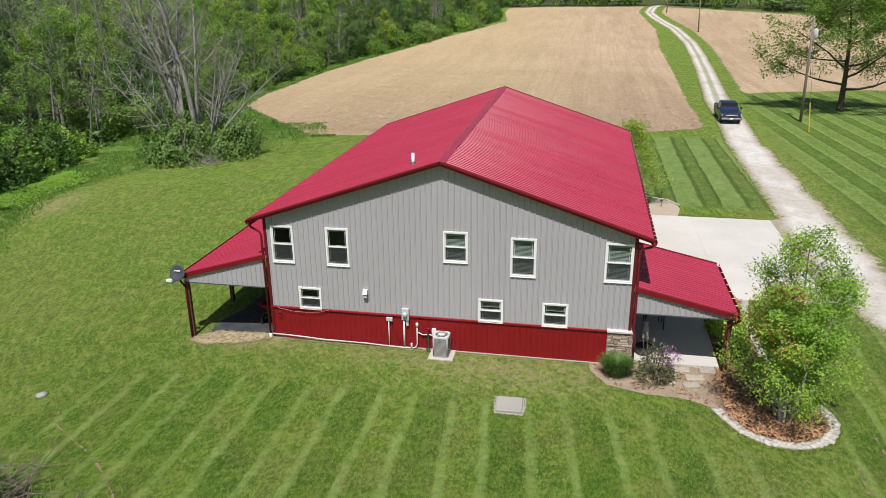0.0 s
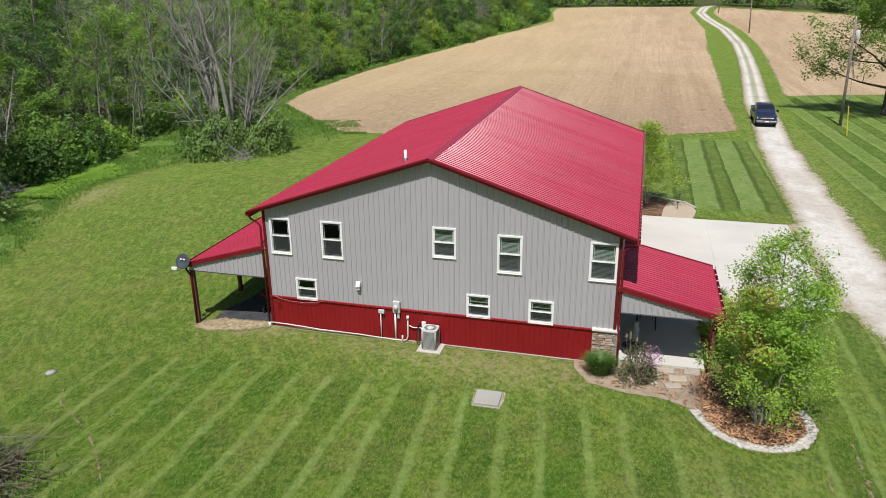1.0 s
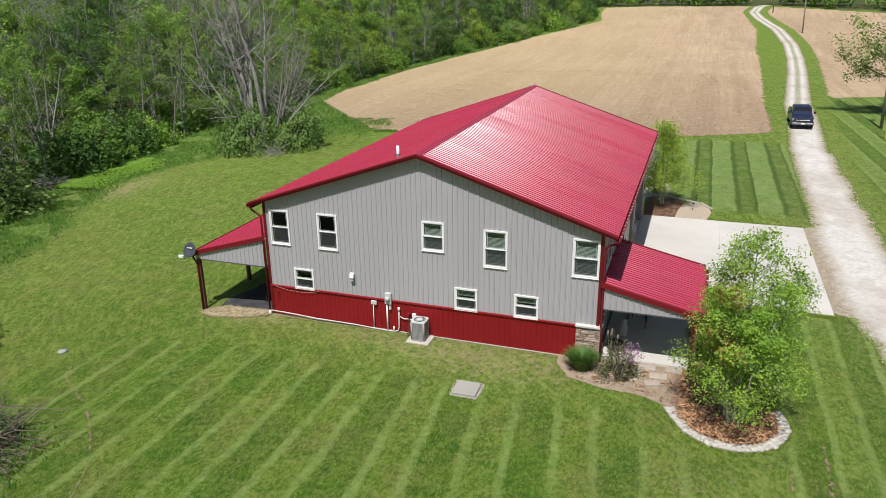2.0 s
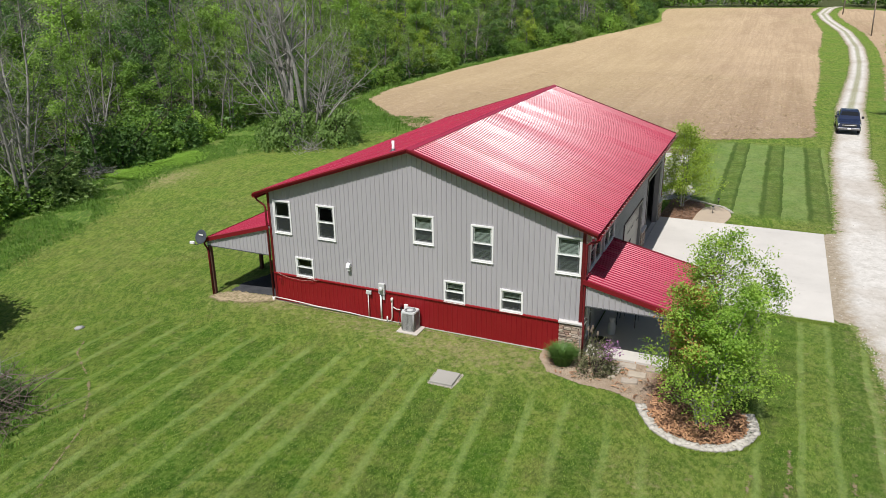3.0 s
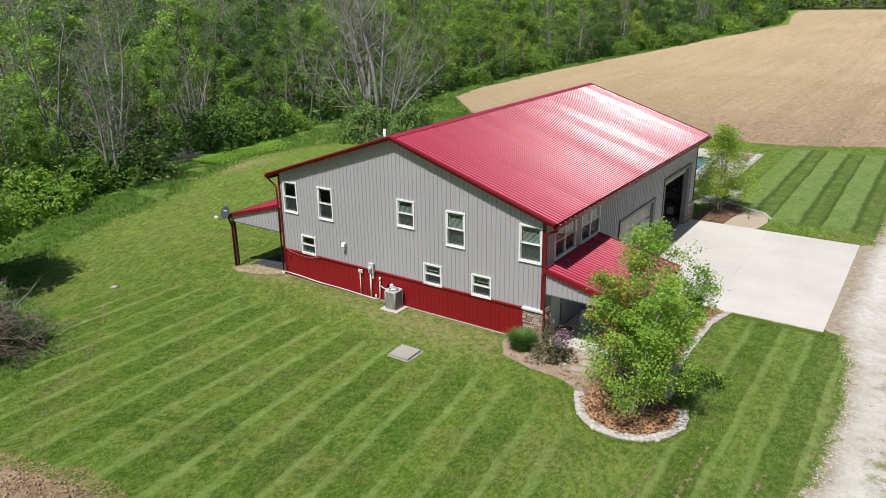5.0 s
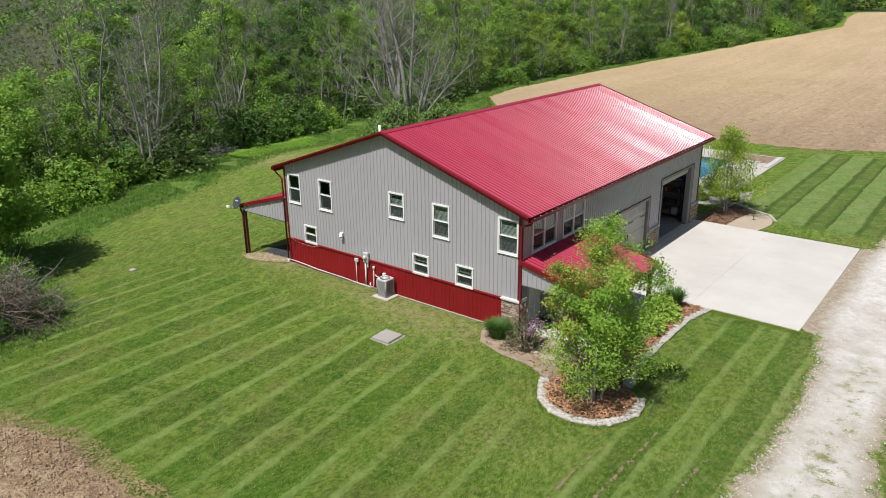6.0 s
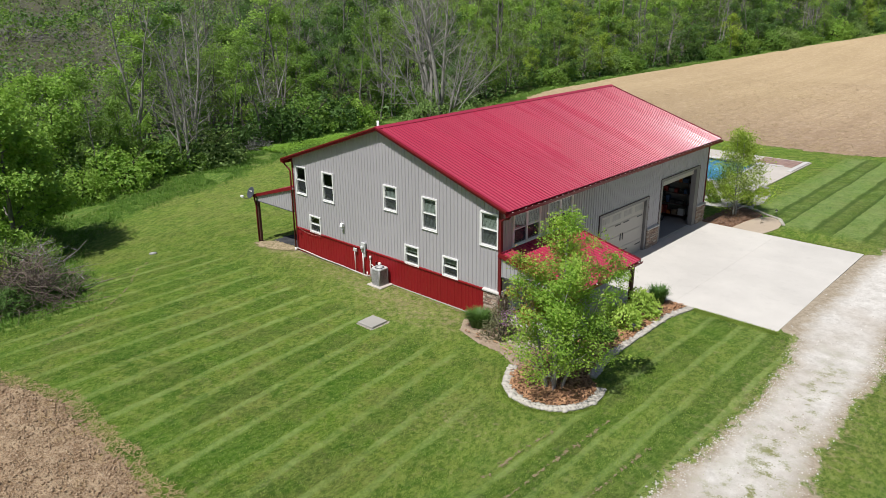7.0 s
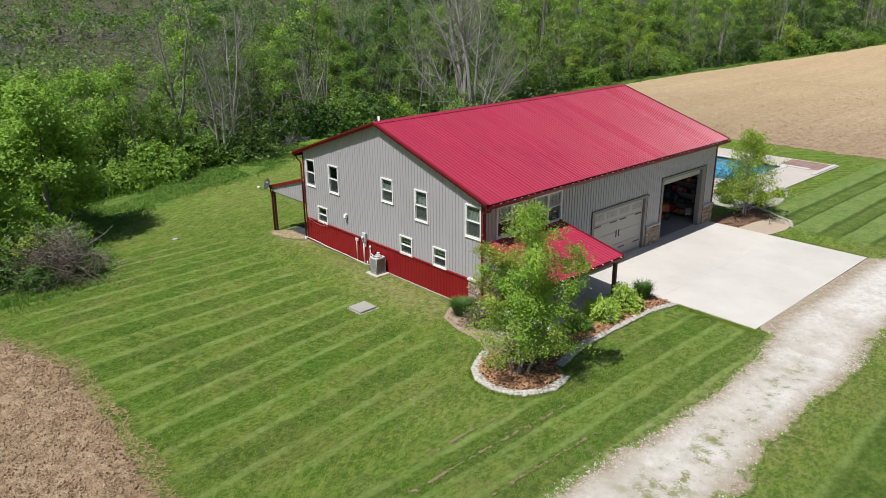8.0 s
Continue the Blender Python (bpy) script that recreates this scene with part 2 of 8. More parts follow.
def soil_material():
    n = Nodes("tilled_soil")
    p = n.place()
    mid, fine, big = n.noise(p, 2.5, 6, 0.72), n.noise(p, 16, 5, 0.75), n.noise(p, 0.4, 4)
    c = n.mix(n.span(mid, 0.42, 0.60), (0.258, 0.170, 0.096), (0.510, 0.380, 0.240))
    c = n.mix(n.span(fine, 0.51, 0.60, 0, 0.6), c, (0.54, 0.43, 0.31))
    c = n.mix(n.span(fine, 0.46, 0.38, 0, 0.6), c, (0.16, 0.095, 0.06))
    c = n.mix(n.span(big, 0.5, 0.7, 0, 0.25), c, (0.27, 0.175, 0.11))
    n.bump(n.math("ADD", mid, fine), 1.0, 0.09)
    return fringe(n, c, 0.95, 4.5)


def gravel_material():
    """Pale crushed limestone with two wheel tracks and thin grass between."""
    n = Nodes("gravel")
    p = n.place()
    mid, fine, big = n.noise(p, 1.6, 6, 0.7), n.noise(p, 24, 4, 0.8), n.noise(p, 0.25, 4)
    c = n.mix(n.span(mid, 0.35, 0.68), (0.44, 0.415, 0.370), (0.65, 0.625, 0.58))
    c = n.mix(n.span(fine, 0.5, 0.75, 0, 0.4), c, (0.30, 0.27, 0.225))
    across = n.attr("across")
    pebble = n.noise(p, 6.0, 5, 0.75)
    c = n.mix(n.span(pebble, 0.42, 0.62, 0, 0.55), c, (0.70, 0.68, 0.64))
    c = n.mix(n.span(big, 0.48, 0.62, 0, 0.38), c, (0.33, 0.27, 0.205))
    edge = n.span(n.math("ADD", n.math("ABSOLUTE", across), n.math("MULTIPLY", n.math("SUBTRACT", mid, 0.5), 0.7)), 0.42, 0.78)
    c = n.mix(n.math("MULTIPLY", edge, 0.85), c, n.mix(n.span(pebble, 0.4, 0.6), (0.235, 0.180, 0.110), (0.36, 0.30, 0.215)))
    weeds = n.math("MULTIPLY", n.span(n.math("ABSOLUTE", n.math("SUBTRACT", across, 0.12)), 0.10, 0.75, 1, 0), n.math("MULTIPLY", n.attr("grassy"), n.span(n.noise(p, 1.5, 6, 0.8), 0.50, 0.60)))
    strip = n.math("MULTIPLY", n.span(n.math("ABSOLUTE", across), 0.10, 0.30, 1, 0), n.math("MULTIPLY", n.attr("median"), n.span(pebble, 0.35, 0.55, 0.3, 0.9)))
    c = n.mix(n.math("MAXIMUM", weeds, strip), c, n.mix(fine, (0.13, 0.15, 0.05), (0.29, 0.285, 0.13)))
    n.bump(n.math("ADD", mid, fine), 0.7, 0.04)
    turf = n.mix(n.span(pebble, 0.40, 0.60), (0.075, 0.135, 0.020), (0.215, 0.250, 0.070))
    spread = n.math("SUBTRACT", n.noise(p, 2.4, 8, 0.72), n.span(n.attr("inside"), 0, 1, 0.34, 0.72))
    c = n.mix(n.span(spread, -0.05, 0.05), c, turf)
    return fringe(n, c, 0.95, 6.0, 5, 0.7, 0.30, 1.4)


def mulch_material():
    n = Nodes("bark_mulch")
    p = n.place()
    mid, fine, chips = n.noise(p, 3, 5, 0.7), n.noise(p, 30, 4, 0.75), n.noise(p, 14, 4, 0.7, (1, 0.35, 1))
    c = n.mix(n.span(mid, 0.35, 0.68), (0.20, 0.105, 0.065), (0.33, 0.20, 0.125))
    c = n.mix(n.span(chips, 0.5, 0.7, 0, 0.7), c, (0.42, 0.27, 0.17))
    c = n.mix(n.span(fine, 0.5, 0.72, 0, 0.6), c, (0.075, 0.04, 0.028))
    dirt = n.mix(n.span(mid, 0.35, 0.65), (0.42, 0.335, 0.24), (0.55, 0.455, 0.345))
    c = n.mix(n.math("MULTIPLY", n.attr("bare"), n.span(fine, 0.35, 0.6, 0.95, 0.6)), c, dirt)
    n.bump(n.math("ADD", chips, fine), 1.0, 0.06)
    return fringe(n, c, 0.95, 3.0)


def glass_material():
    n = Nodes("window_glass")
    gl, tr = n.add("ShaderNodeBsdfGlossy"), n.add("ShaderNodeBsdfTransparent")
    gl.inputs["Roughness"].default_value = 0.02
    tr.inputs[0].default_value = (0.72, 0.78, 0.76, 1)
    fr = n.add("ShaderNodeFresnel")
    fr.inputs[0].default_value = 1.65
    ms = n.add("ShaderNodeMixShader")
    n.link(fr.outputs[0], ms.inputs[0])
    n.link(tr.outputs[0], ms.inputs[1])
    n.link(gl.outputs[0], ms.inputs[2])
    n.link(ms.outputs[0], n.out.inputs[0])
    return n.m


def screen_material():
    """Insect screen: fine dark mesh that lets half the light through."""
    n = Nodes("insect_screen")
    tr = n.add("ShaderNodeBsdfTransparent")
    ms = n.add("ShaderNodeMixShader")
    ms.inputs[0].default_value = 0.52
    n.done((0.045, 0.052, 0.054), 0.7)
    n.link(tr.outputs[0], ms.inputs[1])
    n.link(n.b.outputs[0], ms.inputs[2])
    n.link(ms.outputs[0], n.out.inputs[0])
    return n.m


def chip_gravel():
    """Grey stone chips that thin out into the grass, coloured darker for the porch's shade."""
    n = Nodes("shade_dark_chip_gravel")
    p = n.place()
    mid, fine = n.noise(p, 1.8, 5, 0.7), n.noise(p, 30, 4, 0.8)
    c = n.mix(n.span(mid, 0.35, 0.65), (0.040, 0.042, 0.046), (0.072, 0.073, 0.077))
    c = n.mix(n.span(fine, 0.45, 0.7, 0, 0.6), c, (0.022, 0.022, 0.025))
    n.bump(fine, 0.6, 0.03)
    return fringe(n, c, 0.95, 3.5)


def bare_trail():
    """Dry earth and dead grass of a thin worn trail."""
    n = Nodes("worn_trail")
    p = n.place()
    a = n.noise(p, 5, 7, 0.8)
    return fringe(n, n.mix(n.span(a, 0.42, 0.58), (0.20, 0.165, 0.090), (0.42, 0.335, 0.220)), 0.95, 5.0)


def pool_stone():
    """Pale stone chips with some soil between."""
    n = Nodes("pale_stone_chips")
    p = n.place()
    a, b = n.noise(p, 2.0, 6, 0.75), n.noise(p, 14, 5, 0.8)
    c = n.mix(n.span(a, 0.40, 0.60), (0.30, 0.285, 0.265), (0.46, 0.44, 0.41))
    c = n.mix(n.span(b, 0.50, 0.62, 0, 0.6), c, (0.15, 0.135, 0.115))
    n.bump(b, 0.7, 0.04)
    return fringe(n, c, 0.9, 4.0)


def water_material():
    n = Nodes("pool_water")
    p = n.place()
    n.bump(n.noise(p, 3.0, 3), 0.12, 0.05)
    n.b.inputs["Transmission Weight"].default_value = 1.0
    n.b.inputs["IOR"].default_value = 1.33
    return n.done((0.55, 0.88, 0.97), 0.03)


RED = (0.343, 0.027, 0.061)


def roof_steel():
    """Painted roof sheets, each a little duller or glossier than the next, with faint dust streaks down the slope."""
    n = Nodes("red_roof_steel")
    p = n.place()
    rnd = n.add("ShaderNodeObjectInfo").outputs["Random"]
    big, run = n.noise(p, 0.4, 5), n.noise(p, 1.0, 5, 0.65, (0.35, 5.0, 0.35))
    c = n.mix(n.span(big, 0.3, 0.7), shade(RED, 0.94), shade(RED, 1.06))
    c = n.mix(n.span(run, 0.45, 0.75, 0, 0.14), c, (0.42, 0.09, 0.10))
    c = n.mix(n.span(rnd, 0, 1, 0, 0.16), c, shade(RED, 0.72))
    gloss = n.math("ADD", n.span(rnd, 0, 1, 0.23, 0.36), n.span(run, 0.3, 0.7, -0.04, 0.06))
    return n.done(c, gloss, spec=0.275)


M_ROOF = roof_steel()
M_TRIM = painted("dark_red_trim", (0.175, 0.009, 0.015), 0.40, 0.08, 2, 30, 0.02, spec=0.32)
M_SPOUT = painted("brown_red_trim", (0.120, 0.010, 0.013), 0.42, 0.1, 3, 40, 0.02, spec=0.3)
M_EDGE = painted("brown_black_edge_trim", (0.050, 0.026, 0.024), 0.5, 0.1, 3, 40, 0.02, spec=0.3)
M_SKIRT = painted("red_wainscot_steel", (0.232, 0.009, 0.013), 0.45, 0.10, 1.5, 30, 0.02, spec=0.3)
M_WALL = painted("grey_wall_steel", (0.386, 0.371, 0.390), 0.45, 0.03, 0.9, 25, 0.02)
M_WHITE = painted("white_vinyl", (0.80, 0.80, 0.79), 0.35, 0.04, 3, 60, 0.02)
M_DRAIN = painted("weathered_drain_pipe", (0.58, 0.55, 0.50), 0.55, 0.2, 5, 40, 0.05)
M_PIPE = painted("white_pipe", (0.74, 0.72, 0.68), 0.45, 0.12, 5, 40, 0.05)
M_GREYBOX = painted("grey_enamel", (0.52, 0.53, 0.52), 0.45, 0.08, 5, 50, 0.03)
M_DKGREY = painted("dark_grey_metal", (0.07, 0.073, 0.078), 0.45, 0.12, 5, 50, 0.03)
M_BLACK = painted("black_plastic", (0.016, 0.016, 0.018), 0.4, 0.15, 5, 50, 0.03)
M_ALU = painted("bare_aluminium", (0.62, 0.62, 0.63), 0.35, 0.1, 5, 60, 0.03, 0.9)
M_AC = painted("tan_grey_enamel", (0.30, 0.297, 0.288), 0.45, 0.08, 4, 50, 0.03)
M_COIL = painted("condenser_coil", (0.035, 0.035, 0.037), 0.6, 0.2, 8, 90, 0.2)
M_DOOR = painted("taupe_door_steel", (0.41, 0.38, 0.345), 0.5, 0.06, 2, 60, 0.06)
M_DOORPANE = painted("dull_door_pane", (0.30, 0.285, 0.265), 0.3, 0.08, 3, 40, 0.03)
M_DOORTRIM = painted("grey_brown_trim", (0.205, 0.192, 0.188), 0.5, 0.08, 3, 40, 0.03)
M_POST = painted("brown_porch_timber", (0.115, 0.050, 0.036), 0.7, 0.2, 4, 35, 0.3)
M_SOFFIT = painted("soffit", (0.36, 0.355, 0.35), 0.6, 0.06, 2, 30, 0.02)
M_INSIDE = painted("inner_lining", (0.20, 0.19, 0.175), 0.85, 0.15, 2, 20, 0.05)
M_INFLOOR = concrete("garage_floor_concrete", (0.27, 0.265, 0.255), 0.4)
M_DRIVE = concrete("pale_drive_concrete", (0.565, 0.54, 0.495), 0.25)
M_LID = concrete("grey_lid_concrete", (0.35, 0.335, 0.30), 0.3)
M_PATIO = concrete("patio_concrete", (0.50, 0.46, 0.41), 0.35)
M_PAD = concrete("tan_earth_pad", (0.43, 0.35, 0.265), 0.5)
M_STONE = rough_stone("ledge_stone", [(0.36, 0.22, 0.15), (0.50, 0.40, 0.31), (0.31, 0.22, 0.17), (0.55, 0.47, 0.38), (0.25, 0.15, 0.11), (0.44, 0.31, 0.23)])
M_MORTAR = concrete("mortar", (0.24, 0.22, 0.20), 0.3)
M_CAP = concrete("cast_stone_cap", (0.54, 0.525, 0.50), 0.2)
M_EDGING = rough_stone("pale_edging_stone", [(0.47, 0.44, 0.385), (0.52, 0.49, 0.44), (0.43, 0.40, 0.345), (0.50, 0.46, 0.40)], 5, 0.3)
M_BEDDING = concrete("crushed_stone_bedding", (0.40, 0.375, 0.33), 0.5)
M_FLAG = rough_stone("flagstone", [(0.42, 0.36, 0.28), (0.46, 0.41, 0.34), (0.38, 0.33, 0.27)], 6, 0.4)
M_ROCK = rough_stone("grey_rock", [(0.33, 0.33, 0.33), (0.44, 0.43, 0.42), (0.28, 0.27, 0.26)], 5, 0.6)
M_GLASS = glass_material()
M_WATER = water_material()
M_SCREEN = screen_material()
M_CABLE = painted("dusty_red_cable", (0.42, 0.20, 0.18), 0.5, 0.1, 5, 50)
M_CHIPGRAVEL = chip_gravel()
M_TRAIL = bare_trail()
M_POOLSTONE = pool_stone()
M_LINER = painted("blue_pool_liner", (0.040, 0.205, 0.310), 0.5, 0.1, 2, 12, 0.03)
M_BLIND = painted("white_blind", (0.34, 0.40, 0.36), 0.6, 0.05, 3, 40, 0.02)
M_DIM_ROOM = painted("dim_room", (0.10, 0.105, 0.10), 0.9, 0.3, 1.2, 8, 0.05)
M_GRASS = lawn_material()
M_FIELD = field_material()
M_SOIL = soil_material()
M_GRAVEL = gravel_material()
M_MULCH = mulch_material()
M_LEAF_A = leafy("spring_leaves", (0.085, 0.190, 0.026), (0.225, 0.375, 0.062), clear=0.36, hue_patch=0.3)
M_LEAF_B = leafy("deep_leaves", (0.040, 0.100, 0.022), (0.125, 0.245, 0.050))
M_LEAF_C = leafy("yellow_green_leaves", (0.170, 0.270, 0.024), (0.340, 0.480, 0.062))
M_LEAF_D = leafy("dull_leaves", (0.085, 0.108, 0.050), (0.190, 0.225, 0.100))
M_LEAF_O = leafy("misty_spring_leaves", (0.095, 0.190, 0.030), (0.245, 0.385, 0.075), clear=0.38, hue_patch=0.3, fresh=(0.215, 0.320, 0.070))
M_LEAF_Y = leafy("pale_young_leaves", (0.195, 0.300, 0.032), (0.430, 0.550, 0.085), clear=0.4, hue_patch=0.1)
M_LEAF_G = leafy("golden_leaves", (0.250, 0.410, 0.050), (0.470, 0.640, 0.130), clear=0.3, hue_patch=0.1)
M_LEAF_F = leafy("rich_fresh_leaves", (0.120, 0.265, 0.034), (0.320, 0.510, 0.090), clear=0.40, hue_patch=0.2, fresh=(0.33, 0.49, 0.08))
M_LEAF_E = leafy("porch_tree_leaves", (0.135, 0.280, 0.036), (0.345, 0.540, 0.090), fresh=(0.510, 0.670, 0.118), clear=0.50, hue_patch=0.15)
M_LEAF_P = leafy("reddish_leaves", (0.26, 0.115, 0.035), (0.42, 0.27, 0.085), clear=0.4, hue_patch=0.1)
M_HAZE = leafy("bare_twig_haze", (0.088, 0.084, 0.078), (0.200, 0.193, 0.183), clear=0.0)
M_SALLOW = leafy("sallow_leaves", (0.135, 0.235, 0.062), (0.245, 0.365, 0.100))
M_FLOWER = leafy("mauve_petals", (0.24, 0.10, 0.26), (0.46, 0.26, 0.44))
M_BLADE = leafy("grass_blades", (0.105, 0.205, 0.020), (0.300, 0.400, 0.080))
M_RANK = leafy("rank_grass", (0.068, 0.165, 0.020), (0.175, 0.315, 0.050), hue_patch=0.30, fresh=(0.185, 0.330, 0.052))
M_STRAW = leafy("dry_straw", (0.26, 0.19, 0.10), (0.48, 0.37, 0.20), clear=0.1)
M_BARK = bark("grey_bark", (0.180, 0.168, 0.152), (0.43, 0.41, 0.385))
M_BARK_WOOD = bark("grey_woodland_bark", (0.105, 0.097, 0.087), (0.285, 0.270, 0.250))
M_BARK_PALE = bark("weathered_dead_wood", (0.20, 0.187, 0.172), (0.45, 0.43, 0.405))
M_BARK_DK = bark("dark_bark", (0.055, 0.044, 0.034), (0.13, 0.108, 0.087))
M_TWIG = bark("brown_twigs", (0.115, 0.085, 0.066), (0.27, 0.225, 0.185))
M_POLE = bark("weathered_pole", (0.17, 0.14, 0.115), (0.33, 0.29, 0.25))


# ---- building blocks ----
class Mesh:
    """Vertices and faces gathered for one mesh."""

    def __init__(self):
        self.v, self.f = [], []

    def add(self, verts, faces):
        k = len(self.v)
        self.v += [tuple(p) for p in verts]
        self.f += [tuple(i + k for i in f) for f in faces]
        return self

    def box(self, x0, y0, z0, x1, y1, z1, m=None):
        p = [Vector((x, y, z)) for z in (z0, z1) for x, y in ((x0, y0), (x1, y0), (x1, y1), (x0, y1))]
        if m:
            p = [m @ q for q in p]
        return self.add(p, [(3, 2, 1, 0), (4, 5, 6, 7), (0, 1, 5, 4), (1, 2, 6, 5), (2, 3, 7, 6), (3, 0, 4, 7)])

    def slab(self, x0, y0, z0, x1, y1, z1, b=0.01, m=None):
        """A box with chamfered upper and upright edges."""
        rings = []
        for z, o in ((z0, 0), (z1 - b, 0), (z1, b)):
            a0, b0, a1, b1 = x0 + o, y0 + o, x1 - o, y1 - o
            c = min(b, (a1 - a0) / 3, (b1 - b0) / 3)
            rings.append([(a0 + c, b0, z), (a1 - c, b0, z), (a1, b0 + c, z), (a1, b1 - c, z), (a1 - c, b1, z), (a0 + c, b1, z), (a0, b1 - c, z), (a0, b0 + c, z)])
        p = [Vector(q) for r in rings for q in r]
        if m:
            p = [m @ q for q in p]
        f = [tuple(range(7, -1, -1)), tuple(range(16, 24))]
        for r in range(2):
            f += [(8 * r + i, 8 * r + (i + 1) % 8, 8 * r + 8 + (i + 1) % 8, 8 * r + 8 + i) for i in range(8)]
        return self.add(p, f)

    def prism(self, outline, way):
        """An outline pushed along way."""
        n, way = len(outline), Vector(way)
        a = [Vector(p) for p in outline]
        return self.add(a + [p + way for p in a], [tuple(range(n - 1, -1, -1)), tuple(range(n, 2 * n))] + [(i, (i + 1) % n, n + (i + 1) % n, n + i) for i in range(n)])

    def tube(self, path, radii, sides=8, cap=True):
        """A round, tapering rod along a path."""
        path = [Vector(p) for p in path]
        if isinstance(radii, (int, float)):
            radii = [radii] * len(path)
        k, n, side = len(self.v), len(path), None
        for i, p in enumerate(path):
            d = (path[min(i + 1, n - 1)] - path[max(i - 1, 0)])
            d = d.normalized() if d.length > 1e-9 else Vector((0, 0, 1))
            if side is None:
                side = d.orthogonal().normalized()
            side = (side - d * side.dot(d))
            side = side.normalized() if side.length > 1e-6 else d.orthogonal().normalized()
            up = d.cross(side)
            for j in range(sides):
                a = 2 * math.pi * j / sides
                self.v.append(tuple(p + (side * math.cos(a) + up * math.sin(a)) * radii[i]))
        for i in range(n - 1):
            for j in range(sides):
                a, b = k + i * sides + j, k + i * sides + (j + 1) % sides
                self.f.append((a, b, b + sides, a + sides))
        if cap:
            self.f.append(tuple(k + j for j in range(sides - 1, -1, -1)))
            self.f.append(tuple(k + (n - 1) * sides + j for j in range(sides)))
        return self

    def lathe(self, profile, at=(0, 0, 0), sides=20, m=None):
        """Rings of (radius, height) turned about an upright axis."""
        k, at = len(self.v), Vector(at)
        for r, z in profile:
            for j in range(sides):
                a = 2 * math.pi * j / sides
                q = Vector((r * math.cos(a), r * math.sin(a), z))
                self.v.append(tuple((m @ q if m else q) + at))
        for i in range(len(profile) - 1):
            for j in range(sides):
                a, b = k + i * sides + j, k + i * sides + (j + 1) % sides
                self.f.append((a, b, b + sides, a + sides))
        self.f.append(tuple(k + j for j in range(sides - 1, -1, -1)))
        self.f.append(tuple(k + (len(profile) - 1) * sides + j for j in range(sides)))
        return self

    def data(self, name, material, smooth=False):
        me = bpy.data.meshes.new(name)
        me.from_pydata(self.v, [], self.f)
        if material:
            me.materials.append(material)
        if smooth:
            me.polygons.foreach_set("use_smooth", [True] * len(me.polygons))
        me.update()
        return me


def part(name, mesh, material, parent, label="", smooth=False, kind=""):
    """Links a mesh as one object under a thing or a part."""
    me = mesh.data(name, material, smooth) if isinstance(mesh, Mesh) else mesh
    ob = new(name, me)
    ob.parent = parent
    return tagged(ob, label, kind=kind)


def thing(name, label, category, group="", kind="", at=None, mesh=None, material=None, smooth=False):
    ob = new(name, mesh.data(name, material, smooth) if mesh else None)
    if at:
        ob.matrix_basis = at
    return tagged(ob, label, category, group, kind)


def smoothstep(a, b, x):
    t = min(1.0, max(0.0, (x - a) / (b - a)))
    return t * t * (3 - 2 * t)


# ---- ground ----
def ground_z(x, y):
    """Height of the land: level at the house, falling to the creek, rising up the field and to wooded hills."""
    z = 0.04
    d = max(0.0, -x - 0.3)
    fall = 0.085 * min(d, 8) + 0.045 * min(max(0, d - 8), 18) + 0.10 * min(max(0, d - 27), 14)
    z -= fall * (1 - 0.75 * smoothstep(28, 60, y))
    t = min(1.0, max(0.0, (y - 95) / 95))
    z += 5.6 * (t ** 1.3) * (1 - 0.6 * smoothstep(-38, -120, x))
    r = math.hypot(x, y)
    z += 16 * smoothstep(290, 520, r) * (1 - 0.55 * smoothstep(0, 200, x))
    if y < -20:
        z -= 0.02 * (-20 - y)
    return z + 0.05 * noise.noise((x * 0.12, y * 0.12, 0.3)) * smoothstep(1, 5, max(abs(x - 6) - 6.5, -y - 0.5, y - 17.5, 0))


MOWN_EDGE = [(-1.0, -40), (-1.0, -14), (-1.4, -9.2), (-3.2, -8.0), (-7.5, -7.2), (-10.9, -5.6), (-14.0, -2.8), (-16.0, 0.0), (-17.0, 3.0), (-18.6, 7.0), (-21.6, 12.0), (-23.6, 17.0), (-24.4, 21.5), (-23.7, 25.0), (-21.6, 29.0), (-16.2, 36.8), (-12.5, 39.2)]
WOOD_RIM = [(-5.0, -40), (-5.0, -14), (-5.5, -10.8), (-10.0, -9.8), (-16.6, -8.4), (-20.4, -5.5), (-24.0, -0.1), (-24.6, 7.8), (-27.5, 12), (-30.0, 20), (-32.5, 30), (-32.0, 41)]


def along(line, y):
    """The x of a line of points at y."""
    for (xa, ya), (xb, yb) in zip(line, line[1:]):
        if ya <= y <= yb:
            return xa + (xb - xa) * (y - ya) / (yb - ya)
    return line[-1][0] if y > line[-1][1] else line[0][0]


def mown_left(y):
    """The x of the mown lawn's left rim at y."""
    return along(MOWN_EDGE, y)


ROAD = [(24.5, -90), (23.2, -20), (22.6, -6), (22.1, 6), (21.9, 18), (22.3, 36), (22.7, 41), (23.35, 51), (23.7, 59), (24.9, 72), (26.6, 91), (27.6, 105), (28.3, 123), (27.6, 144), (25.0, 164.5), (24.3, 176), (25.8, 186), (29, 196)]


ROAD_LEFT = [(22.8, -90), (21.3, -20), (20.95, -5.8), (21.05, -3.7), (21.3, -1.0), (21.35, 1.4), (21.1, 3.8), (20.6, 5.8), (20.12, 6.3), (20.10, 16.8), (20.45, 17.6), (20.75, 30), (20.95, 36)]
ROAD_RIGHT = [(26.0, -90), (24.5, -20), (23.85, -2.5), (23.4, -0.7), (23.4, 2.2), (23.5, 5.3), (23.35, 8.4), (23.35, 17.3), (23.5, 30), (23.65, 36)]


